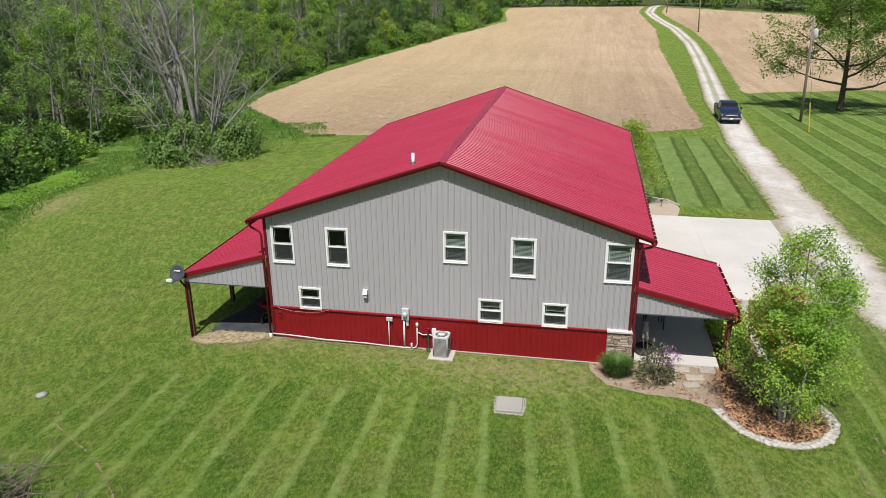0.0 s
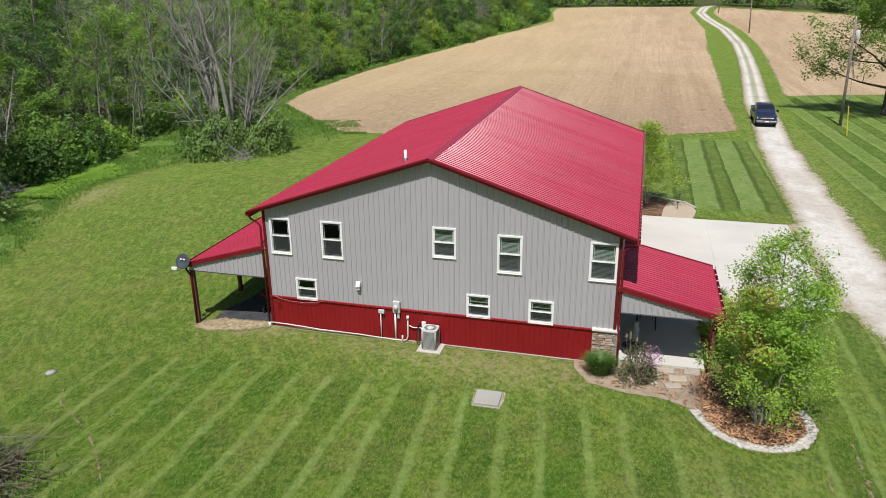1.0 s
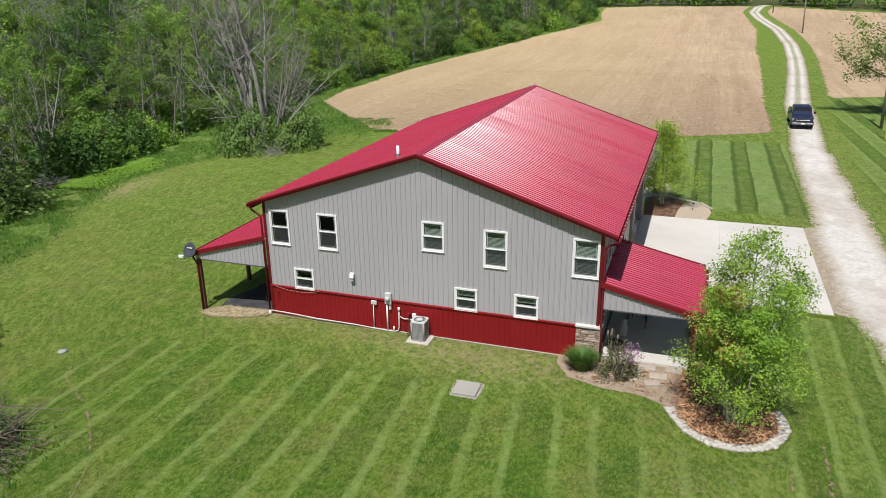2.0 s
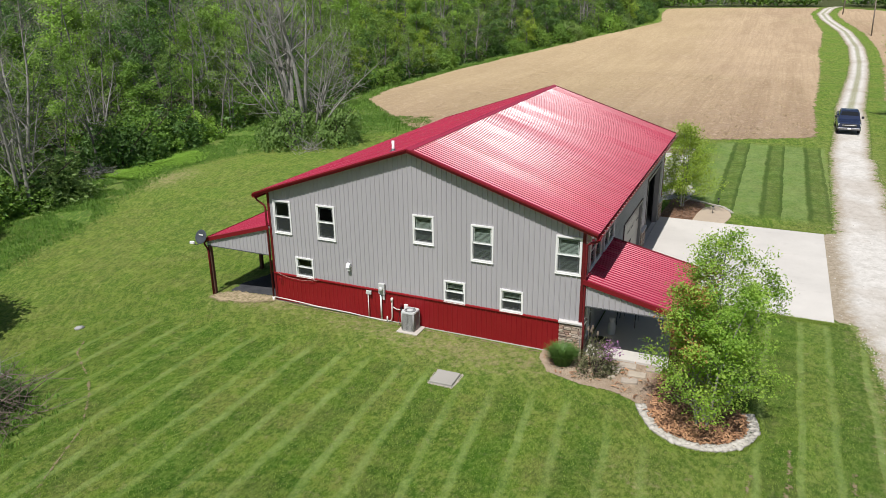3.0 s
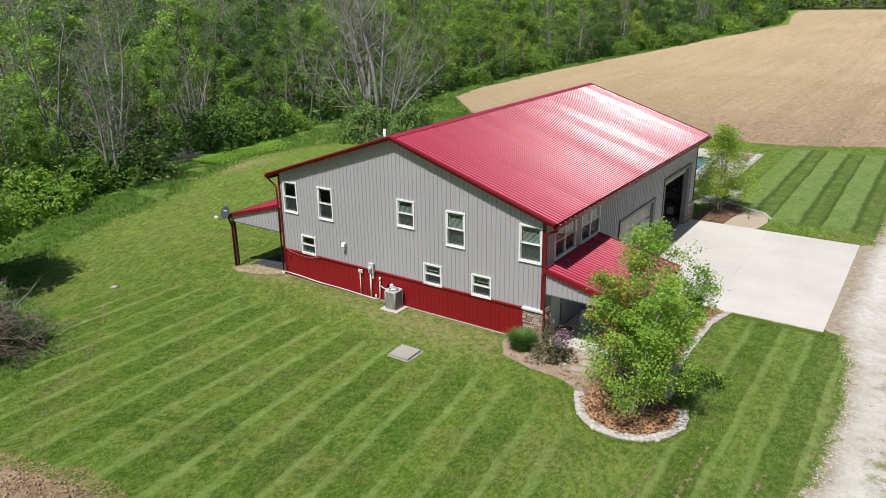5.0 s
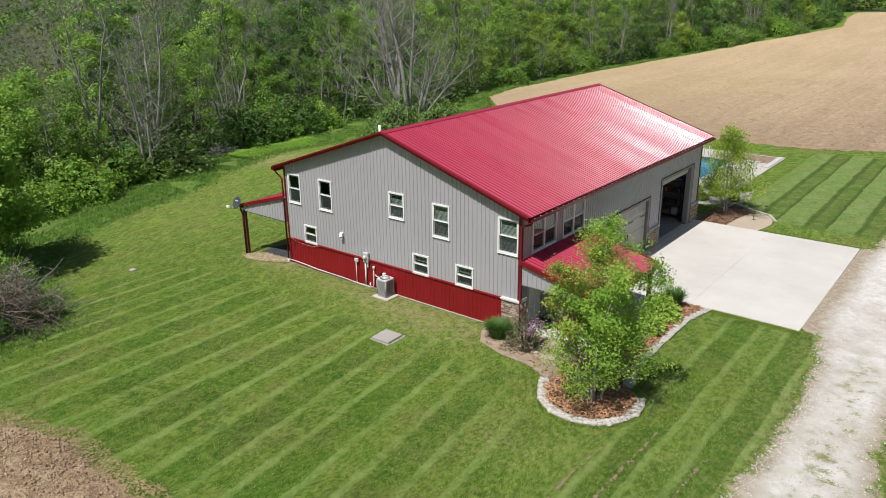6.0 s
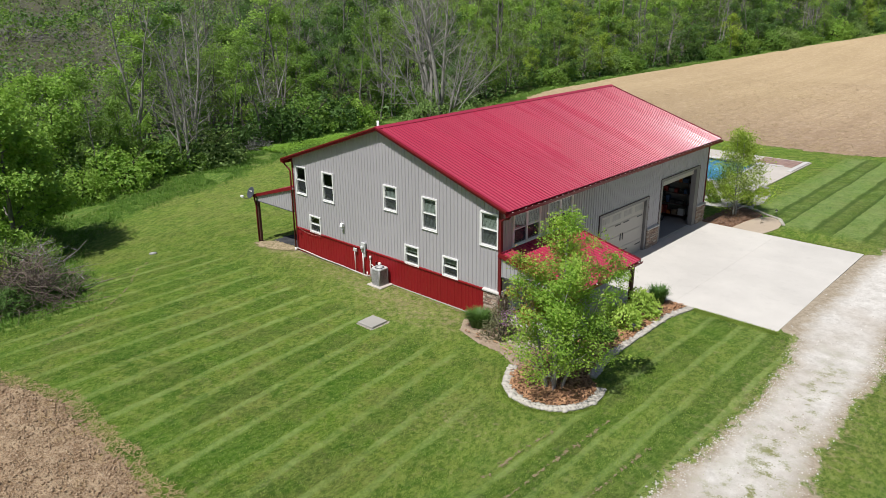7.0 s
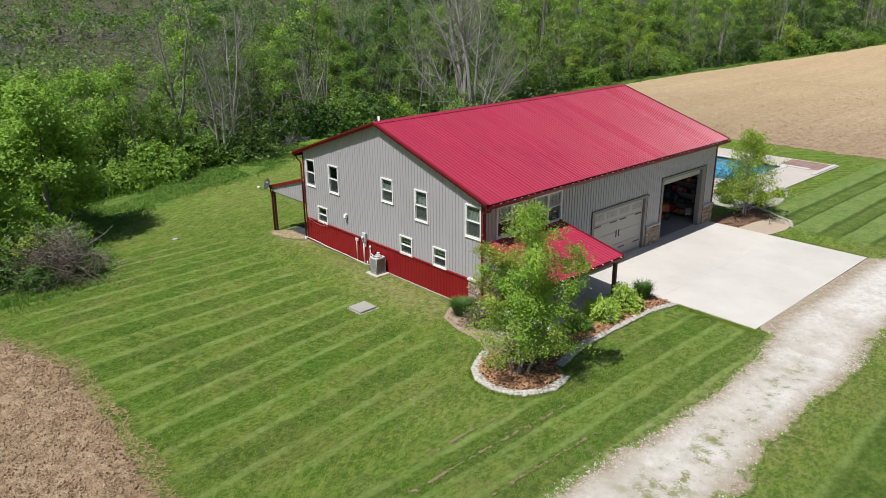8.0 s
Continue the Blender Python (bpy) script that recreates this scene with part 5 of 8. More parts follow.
for dx in (0.0, 0.45):
    lad.tube([(7.2 + dx, PY1 + 0.35, 0.13), (7.2 + dx, PY1 + 0.35, 0.75), (7.2 + dx, PY1 + 0.2, 0.92), (7.2 + dx, PY1 - 0.05, 0.9), (7.2 + dx, PY1 - 0.12, 0.6), (7.2 + dx, PY1 - 0.12, -0.6)], 0.022, 8)
part("ladder_rail", lad, M_ALU, pool, "steel pool ladder rails", True)
mat_brick = rough_stone("red_brown_paver", [(0.26, 0.15, 0.12), (0.33, 0.22, 0.18), (0.22, 0.14, 0.12)], 8, 0.3)
pave = thing("paver_strip", "red-brown paved strip by the pool", "paving", kind="structure", at=pose(9.0, 32.4, 0.104))
brk = Mesh().slab(0, 0, 0, 0.36, 0.30, 0.03, 0.01).data("paver", mat_brick)
for i in range(7):
    for j in range(7):
        part("paver", brk, mat_brick, pave).matrix_basis = Matrix.Translation((i * 0.37, j * 0.31, 0.001 * ((i * 7 + j * 3) % 5)))
for p0, p1 in (((11.8, 31.0), (11.9, 34.6)), ((9.2, 32.3), (11.0, 32.2))):
    thing("patio_curb", "low white curb along the pool patio", "curb", mesh=Mesh().slab(min(p0[0], p1[0]) - 0.1, min(p0[1], p1[1]), 0.12, max(p0[0], p1[0]) + 0.1, max(p0[1], p1[1]) + 0.15, 0.17, 0.03), material=M_CAP)


# ---- planting beds ----
def inside_poly(x, y, poly):
    hit, n = False, len(poly)
    for i in range(n):
        (xa, ya), (xb, yb) = poly[i], poly[(i + 1) % n]
        if (ya > y) != (yb > y) and x < (xb - xa) * (y - ya) / (yb - ya) + xa:
            hit = not hit
    return hit


def poly_gap(x, y, poly):
    best, n = 1e9, len(poly)
    for i in range(n):
        a, b, p = Vector(poly[i]), Vector(poly[(i + 1) % n]), Vector((x, y))
        t = max(0, min(1, (p - a).dot(b - a) / (b - a).length_squared))
        best = min(best, (p - a - (b - a) * t).length)
    return best if inside_poly(x, y, poly) else -best


RING_C, RING_R = (16.25, -2.35), 1.38
BED_A = [(10.95, -0.04), (11.0, -0.6), (11.5, -1.4), (12.6, -1.75), (13.7, -1.8), (14.6, -2.2), (14.85, -2.85)] + [(RING_C[0] + RING_R * math.cos(a), RING_C[1] + RING_R * math.sin(a)) for a in (radians(d) for d in range(205, 395, 15))] + [(16.85, -1.2), (16.5, 0.5), (16.52, 2.1), (16.5, 4.6), (16.8, 5.92), (15.06, 5.95), (15.06, 0.20), (12.27, 0.18), (12.2, -0.04)]
BED_B = [(12.25, 16.9), (13.9, 16.9), (14.05, 18.2), (14.3, 19.4), (14.2, 20.2), (13.0, 20.9), (12.4, 20.6), (12.25, 18.0)]
for nm, poly, lab in (("planting_bed", BED_A, "reddish bark mulch bed round the porch and tree"), ("planting_bed", BED_B, "dark mulch bed beside the driveway")):
    xs, ys = [p[0] for p in poly], [p[1] for p in poly]
    sheet(nm, axis_steps([(min(xs) - 0.3, max(xs) + 0.3, 0.11)]), axis_steps([(min(ys) - 0.3, max(ys) + 0.3, 0.11)]), lambda x, y, q=poly: min(1, max(0, poly_gap(x, y, q) / 0.18 + 0.5)), 0.03, M_MULCH, lab, "mulch bed", {"bare": lambda x, y: smoothstep(15.0, 14.4, x) * smoothstep(0.6, 0.1, y)}, wobble=0.022)
POOL_BED = [(8.4, 18.6), (12.2, 20.4), (13.2, 21.2), (13.4, 22.6), (13.0, 24.6), (12.2, 26.5), (12.1, 24.75), (8.4, 24.75)]
sheet("stone_bed", axis_steps([(8.2, 13.8, 0.15)]), axis_steps([(18.3, 26.8, 0.15)]), lambda x, y: min(1, max(0, poly_gap(x, y, POOL_BED) / 0.5 + 0.5)), 0.03, M_POOLSTONE, "bed of pale grey stone chips between pool and lawn", "stone bed", wobble=0.02)
PORCH_PAD = [(-0.06, 0.22), (-0.06, 9.2), (-2.2, 9.2), (-2.0, 5.0), (-2.2, 2.4), (-2.75, 1.1), (-2.6, 0.35), (-1.0, 0.28)]
sheet("rear_porch_floor", axis_steps([(-3.1, -0.05, 0.14)]), axis_steps([(0.0, 9.4, 0.14)]), lambda x, y: 1.0 if x > -0.3 and y > 0.5 else min(1, max(0, poly_gap(x, y, PORCH_PAD) / 0.5 + 0.5)), 0.02, M_CHIPGRAVEL, "grey gravel floor under the rear porch, coloured darker for the porch's shade", "porch floor")


def ribbon(name, path, wide, material, label, category, bold=0.5, lift=0.012):
    """A thin ragged strip laid over the ground along a line."""
    me, ins = Mesh(), []
    pts = []
    for (xa, ya), (xb, yb) in zip(path, path[1:]):
        k = max(2, round(math.hypot(xb - xa, yb - ya) / 0.15))
        pts += [(xa + (xb - xa) * i / k, ya + (yb - ya) * i / k) for i in range(k)]
    pts.append(path[-1])
    for i, (x, y) in enumerate(pts):
        (xa, ya), (xb, yb) = pts[max(0, i - 1)], pts[min(len(pts) - 1, i + 1)]
        q = math.hypot(xb - xa, yb - ya)
        w = wide * (1 + 0.5 * noise.noise((x * 1.3, y * 1.3, 9)))
        for a in (-1, 0, 1):
            px, py = x - (yb - ya) / q * a * w, y + (xb - xa) / q * a * w
            me.v.append((px, py, ground_z(px, py) + lift + (0.008 if a == 0 else 0)))
            ins.append(bold if a == 0 else 0.0)
    me.f = [(3 * i + k, 3 * i + k + 1, 3 * i + k + 4, 3 * i + k + 3) for i in range(len(pts) - 1) for k in (0, 1)]
    d = me.data(name, material, True)
    set_attr(d, "inside", ins)
    tagged(new(name, d), label, category, kind="structure")


DIRT = [(0.15, -0.15), (0.1, 0.30), (-1.0, 0.34), (-2.3, 0.55), (-3.1, 0.10), (-3.3, -0.45), (-2.4, -0.85), (-1.2, -0.75), (-0.4, -0.55)]
sheet("bare_earth", axis_steps([(-3.6, 0.5, 0.12)]), axis_steps([(-1.3, 0.8, 0.12)]), lambda x, y: min(0.74, max(0, poly_gap(x, y, DIRT) / 0.9 + 0.34)), 0.03, M_TRAIL, "dry bare earth in front of the rear porch", "soil")
ribbon("worn_trail", [(-4.8, -5.2), (-4.2, -6.0), (-3.1, -6.7), (-2.2, -7.25), (-1.1, -8.15), (0.3, -9.6), (1.1, -11.2), (1.6, -12.2)], 0.17, M_TRAIL, "thin worn trail of dry earth across the lawn", "trail", 0.48)
for tx, ya, yb in ((18.52, -3.0, -9.6), (19.98, -3.4, -9.4), (17.62, -4.5, -7.4)):
    ribbon("tyre_scuff", [(tx + 0.10, ya), (tx, (ya + yb) / 2), (tx + 0.02, yb)], 0.30, M_TRAIL, "brown scuffed tyre line across the lawn", "tyre track", 0.46, 0.024)
ribbon("wall_margin", [(0.1, -0.16), (3, -0.18), (5.5, -0.2), (6.9, -0.22), (9, -0.2), (10.9, -0.2)], 0.20, M_TRAIL, "bare strip of dry earth along the foot of the wall", "soil strip")


def chips(name, poly, count, material, label, seed, size=(0.03, 0.10)):
    """Loose chips strewn over a bed, in one mesh."""
    rng, me = random.Random(seed), Mesh()
    xs, ys = [p[0] for p in poly], [p[1] for p in poly]
    while count:
        x, y = rng.uniform(min(xs), max(xs)), rng.uniform(min(ys), max(ys))
        if poly_gap(x, y, poly) < 0.05 or x < 14.9 and y < 0.3 and rng.random() < 0.93:
            continue
        m = pose(x, y, ground_z(x, y) + 0.09, rng.uniform(-25, 25), rng.uniform(-25, 25), rng.uniform(0, 360))
        a, b = rng.uniform(*size), rng.uniform(0.012, 0.03)
        me.add([m @ Vector(q) for q in ((-a, -b, 0), (a, -b * 0.7, 0.004), (a * 0.9, b, 0), (-a * 0.8, b * 0.8, 0.006))], [(0, 1, 2, 3)])
        count -= 1
    thing(name, label, "mulch", kind="stuff", mesh=me, material=material)


M_CHIP = leafy("mulch_chips", (0.15, 0.07, 0.035), (0.50, 0.30, 0.16), clear=0.0)
chips("bark_chips", BED_A, 4500, M_CHIP, "loose reddish bark chips", 5)
chips("bark_chips", BED_B, 900, leafy("dark_mulch_chips", (0.10, 0.055, 0.035), (0.28, 0.18, 0.12), clear=0.0), "loose brown bark chips", 6)


def boulder(rng, r, flat=0.6):
    """A rounded, uneven stone of about 60 faces."""
    bm = bmesh.new()
    bmesh.ops.create_icosphere(bm, subdivisions=1, radius=1.0)
    off = Vector((rng.random() * 50, rng.random() * 50, rng.random() * 50))
    me = Mesh()
    for v in bm.verts:
        k = 1 + 0.28 * noise.noise(v.co * 1.4 + off)
        v.co = Vector((v.co.x * r * k, v.co.y * r * k * rng.uniform(0.97, 1.03), v.co.z * r * k * flat))
    me.v = [tuple(v.co) for v in bm.verts]
    me.f = [tuple(v.index for v in f.verts) for f in bm.faces]
    bm.free()
    return me


rng = random.Random(11)
STONES = [boulder(rng, 0.115, 0.30).data("edging_stone", M_EDGING, True) for _ in range(6)]


def edging(path, label, gap=0.15, wide=2):
    """A border of pale stones, laid one by one along a line."""
    line = thing("stone_border", label, "garden edging", kind="structure")
    for (xa, ya), (xb, yb) in zip(path, path[1:]):
        q = math.hypot(xb - xa, yb - ya)
        nx, ny = (yb - ya) / q * 0.15 * wide / 2, -(xb - xa) / q * 0.15 * wide / 2
        tx, ty = (xb - xa) / q * 0.02, (yb - ya) / q * 0.02
        z = ground_z((xa + xb) / 2, (ya + yb) / 2)
        part("bedding", Mesh().prism([(xa - tx - nx, ya - ty - ny, z - 0.05), (xb + tx - nx, yb + ty - ny, z - 0.05), (xb + tx + nx, yb + ty + ny, z - 0.05), (xa - tx + nx, ya - ty + ny, z - 0.05)], (0, 0, 0.105 + 0.004 * rng.random())), M_BEDDING, line, "pale crushed stone between the edging stones")
    for (xa, ya), (xb, yb) in zip(path, path[1:]):
        n = max(1, round(math.hypot(xb - xa, yb - ya) / gap))
        for i in range(n):
            for k in range(wide):
                t = (i + rng.uniform(0.2, 0.8)) / n
                nx, ny = (yb - ya), -(xb - xa)
                q = math.hypot(nx, ny)
                o = (k - (wide - 1) / 2) * 0.13 + rng.uniform(-0.03, 0.03)
                x, y = xa + (xb - xa) * t + nx / q * o, ya + (yb - ya) * t + ny / q * o
                ob = part("edging_stone", rng.choice(STONES), M_EDGING, line)
                s = rng.uniform(0.7, 1.25)
                ob.matrix_basis = pose(x, y, ground_z(x, y) + 0.045, rng.uniform(-15, 15), rng.uniform(-15, 15), rng.uniform(0, 360)) @ Matrix.Diagonal((s * 1.15, s, s * 0.9, 1))


edging([(14.6, -2.25), (14.8, -2.7)] + [(RING_C[0] + (RING_R + 0.06) * math.cos(a), RING_C[1] + (RING_R + 0.06) * math.sin(a)) for a in (radians(d) for d in range(200, 400, 10))], "ring of pale stones round the tree bed")
edging([(16.9, -1.2), (16.55, 0.3), (16.52, 2.1), (16.53, 4.6), (16.85, 5.9)], "border of pale stones along the mulch bed")
edging([(15.72, 19.0), (15.2, 19.95), (14.5, 20.25), (13.2, 21.0)], "border of pale stones round the drive-side bed", 0.2, 1)

for k, (x, y, a, s) in enumerate(((13.82, -0.15, 5, 1), (13.38, -0.52, -8, 1.05), (14.2, -0.6, 4, 1.0), (14.05, -1.08, 10, 0.9), (13.5, -1.05, 25, 0.4), (14.65, -0.08, 0, 0.9))):
    thing("stepping_stone", "flat tan stepping stone in the mulch bed", "stepping stone", "stepping stones", at=pose(x, y, ground_z(x, y) + 0.05, 1, -1, a),
          mesh=Mesh().slab(-0.28 * s, -0.16 * s, -0.02, 0.28 * s, 0.16 * s, 0.06, 0.02), material=M_FLAG)

# ---- things in the yard ----
lid = thing("septic_lid", "square grey concrete tank lid lying in the lawn", "concrete lid", at=pose(8.68, -3.09, 0.0, 0, 0, 2))
part("riser", Mesh().slab(-0.43, -0.43, -0.05, 0.43, 0.43, 0.04, 0.015), M_LID, lid)
part("lid_plate", Mesh().slab(-0.385, -0.39, 0.04, 0.385, 0.39, 0.12, 0.02), M_LID, lid, "lighter weathered cover plate")
rngl, grit = random.Random(14), Mesh()
for _ in range(110):
    a, r = rngl.uniform(0, 6.28), rngl.uniform(0.42, 0.47)
    q = max(abs(math.cos(a)), abs(math.sin(a)))
    x, y, k = 8.68 + r / q * math.cos(a), -3.09 + r / q * math.sin(a), rngl.uniform(0.010, 0.022)
    grit.slab(x - k, y - k * 0.8, 0.03, x + k, y + k * 0.8, 0.05 + k * 0.6, k * 0.4)
thing("lid_gravel", "ring of small tan stones round the tank lid", "gravel", kind="stuff", mesh=grit, material=M_FLAG)
thing("yard_stone", "flat grey stone in the grass", "stone", mesh=boulder(random.Random(4), 0.22, 0.3), material=M_ROCK, at=pose(-6.1, -4.3, ground_z(-6.1, -4.3) + 0.03, 0, 0, 30), smooth=True)
for x, y, s in ((12.2, 25.6, 0.32), (11.2, 24.5, 0.4), (11.7, 24.3, 0.22), (12.5, 25.0, 0.2), (10.6, 24.3, 0.25)):
    thing("patio_rock", "grey landscape rock beside the patio", "rock", "patio rocks", mesh=boulder(random.Random(int(x * 10)), s, 0.6), material=M_ROCK, at=pose(x, y, ground_z(x, y) + s * 0.3), smooth=True)


def air_conditioner():
    at = pose(6.12, -0.34, 0.0)
    thing("equipment_pad", "square pale concrete pad under the air conditioner", "concrete pad", mesh=Mesh().slab(-0.41, -0.40, -0.05, 0.43, 0.32, 0.09, 0.015), material=M_PATIO, at=at)
    ac = thing("air_conditioner", "grey outdoor air-conditioning condenser on its pad", "air conditioner", at=pose(6.12, -0.37, 0.09))
    s, h = 0.262, 0.73

    def rounded(half, z, corner=0.10):
        c = half - corner
        return [(sx * c + corner * math.cos(a), sy * c + corner * math.sin(a), z) for sx, sy, a0 in ((1, 1, 0), (-1, 1, 90), (-1, -1, 180), (1, -1, 270)) for a in (radians(a0 + 18 * i) for i in range(6))]

    part("coil", Mesh().prism(rounded(s - 0.022, 0.04), (0, 0, h - 0.08)), M_COIL, ac, "dark finned coil behind the louvres")
    part("base_pan", Mesh().prism(rounded(s, 0.0), (0, 0, 0.06)), M_AC, ac)
    for sx, sy in ((-1, -1), (1, -1), (1, 1), (-1, 1)):
        c = s - 0.036
        part("corner_post", Mesh().tube([(sx * c, sy * c, 0.06), (sx * c, sy * c, h - 0.06)], 0.034, 10), M_AC, ac, smooth=True)
    ring = Mesh().prism(rounded(s - 0.004, 0.0), (0, 0, 0.025)).data("louvre", M_AC)
    for k in range(15):
        part("louvre", ring, M_AC, ac).matrix_basis = Matrix.Translation((0, 0, 0.075 + k * 0.040))
    part("top_cover", Mesh().prism(rounded(s + 0.006, h - 0.055), (0, 0, 0.035)).prism(rounded(s - 0.008, h - 0.0199), (0, 0, 0.02)), M_GREYBOX, ac, "pale grey top cover")
    # No hole in the cover: a flat dark disc gives the opening's inner shade.
    part("fan_recess", Mesh().lathe([(0.205, 0), (0.208, 0.005), (0.195, 0.006)], (0, 0, h), 28), M_COIL, ac, "flat dark disc painted like the shaded fan opening")
    for r in (0.13, 0.16, 0.19):
        part("fan_guard", Mesh().tube([(r * math.cos(a), r * math.sin(a), h + 0.02) for a in (2 * math.pi * i / 24 for i in range(25))], 0.004, 5, False), M_GREYBOX, ac)
    for i in range(8):
        a = math.pi * i / 4
        part("guard_spoke", Mesh().tube([(0.09 * math.cos(a), 0.09 * math.sin(a), h + 0.02), (0.205 * math.cos(a), 0.205 * math.sin(a), h + 0.012)], 0.004, 5), M_GREYBOX, ac)
    part("fan_hub", Mesh().lathe([(0.115, 0), (0.112, 0.010), (0.03, 0.016)], (0, 0, h + 0.008), 22), M_GREYBOX, ac, "pale fan motor cap", True)
    dis = thing("disconnect_box", "small white electrical disconnect box on the wall", "electrical box", at=pose(5.80, -0.025, 0.74))
    part("box", Mesh().slab(-0.07, -0.09, -0.1, 0.07, 0.0, 0.12, 0.012), M_WHITE, dis)
    part("cable", Mesh().tube([(0, -0.05, -0.1), (0.02, -0.06, -0.3), (0.1, -0.12, -0.42), (0.16, -0.2, -0.45)], 0.014, 8), M_DKGREY, dis)


air_conditioner()


def utilities():
    met = thing("electric_meter", "grey electric meter with round glass on the gable wall", "electric meter", at=pose(4.83, -0.03, 1.32))
    part("meter_box", Mesh().slab(-0.125, -0.11, -0.20, 0.125, 0.0, 0.22, 0.015), M_GREYBOX, met)
    part("meter_glass", Mesh().lathe([(0.085, 0), (0.085, 0.06), (0.07, 0.09), (0.03, 0.1)], (0, 0, 0), 20, Matrix.Translation((0.0, -0.11, 0.02)) @ Matrix.Rotation(radians(90), 4, "X")), M_GREYBOX, met, "round meter dial cover", True)
    part("conduit", Mesh().tube([(-0.06, -0.05, -0.2), (-0.06, -0.05, -1.32)], 0.032, 10), M_PIPE, met, "white conduit", True)
    part("lower_box", Mesh().slab(0.02, -0.07, -0.42, 0.10, 0.0, -0.2, 0.01), M_GREYBOX, met)
    box = thing("telephone_box", "small grey junction box on the gable wall", "junction box", at=pose(4.27, -0.05, 1.09))
    part("cover", Mesh().slab(-0.11, -0.07, -0.06, 0.11, 0.0, 0.07, 0.012), M_GREYBOX, box)
    part("conduit", Mesh().tube([(-0.03, -0.04, -0.06), (-0.03, -0.04, -1.05)], 0.018, 8), M_PIPE, box, "thin pale conduit", True)
    part("wire", Mesh().tube([(0.04, -0.04, -0.06), (0.10, -0.03, -0.3), (0.25, -0.03, -0.62), (0.48, -0.03, -0.98)], 0.006, 6), M_TRIM, box)
    pvc = thing("drain_line", "white plastic pipe running along the foot of the wall", "pipe")
    pts = [(0.0, -0.10, 0.20), (0.6, -0.10, 0.19), (1.2, -0.10, 0.165), (1.9, -0.11, 0.13), (2.6, -0.10, 0.12), (3.4, -0.10, 0.115), (4.1, -0.11, 0.09), (4.7, -0.10, 0.065), (5.05, -0.10, 0.07), (5.17, -0.10, 0.12), (5.22, -0.09, 0.24), (5.22, -0.07, 0.9)]
    part("pipe", Mesh().tube(pts, 0.024, 10), M_DRAIN, pvc, "", True)
    part("cleanout_cap", Mesh().tube([(5.22, -0.07, 0.88), (5.22, -0.07, 1.02)], 0.045, 12), M_PIPE, pvc, "", True)
    part("short_stub", Mesh().tube([(5.02, -0.1, 0.07), (5.02, -0.1, 0.26)], 0.03, 10), M_PIPE, pvc, "", True)
    ref = thing("refrigerant_line", "insulated copper line from wall to condenser", "pipe")
    part("line", Mesh().tube([(5.26, -0.06, 0.66), (5.4, -0.07, 0.60), (5.66, -0.07, 0.62), (5.84, -0.1, 0.56), (5.92, -0.2, 0.5)], 0.02, 8), M_PIPE, ref, "pale insulated line", True)
    fau = thing("hose_bib", "dark red yard hydrant at the wall", "hydrant", at=pose(5.62, -0.10, 0.0))
    part("standpipe", Mesh().tube([(0, 0, 0), (0, 0, 0.78)], 0.022, 8), M_DKGREY, fau)
    part("head", Mesh().slab(-0.04, -0.05, 0.76, 0.04, 0.03, 0.88, 0.015), M_TRIM, fau)
    part("hose", Mesh().tube([(0, -0.05, 0.76), (-0.05, -0.08, 0.5), (-0.08, -0.1, 0.2), (0.0, -0.14, 0.06), (0.12, -0.12, 0.08)], 0.013, 6), M_BLACK, fau)
    for x, y, z in ((3.46, -0.03, 2.03),):
        hood = thing("wall_vent", "white plastic dryer vent hood on the gable wall", "vent hood", at=pose(x, y, z))
        part("hood", Mesh().prism([(-0.075, 0.0, 0.09), (-0.075, -0.1, 0.07), (-0.075, -0.14, -0.07), (-0.075, 0.0, -0.07)], (0.15, 0, 0)), M_WHITE, hood)
        part("flap", Mesh().slab(-0.06, -0.10, -0.20, 0.06, -0.02, -0.07, 0.01), M_GREYBOX, hood, "grey damper flap")
    cab = thing("slack_cable", "thin pale cable drooping along the wainscot", "cable", mesh=Mesh().tube([(0.18, -0.06, 1.27), (0.35, -0.075, 1.19), (0.8, -0.075, 1.12), (1.3, -0.075, 1.10), (1.8, -0.075, 1.15), (2.1, -0.06, 1.24)], 0.007, 6), material=M_CABLE)
    coil = thing("cable_coil", "small coiled cable hung by the corner", "cable", mesh=Mesh().tube([(0.32 + 0.07 * math.cos(a), -0.06 - 0.004 * a, 0.98 + 0.08 * math.sin(a)) for a in (i * 0.5 for i in range(28))], 0.007, 5), material=M_TRIM)


utilities()


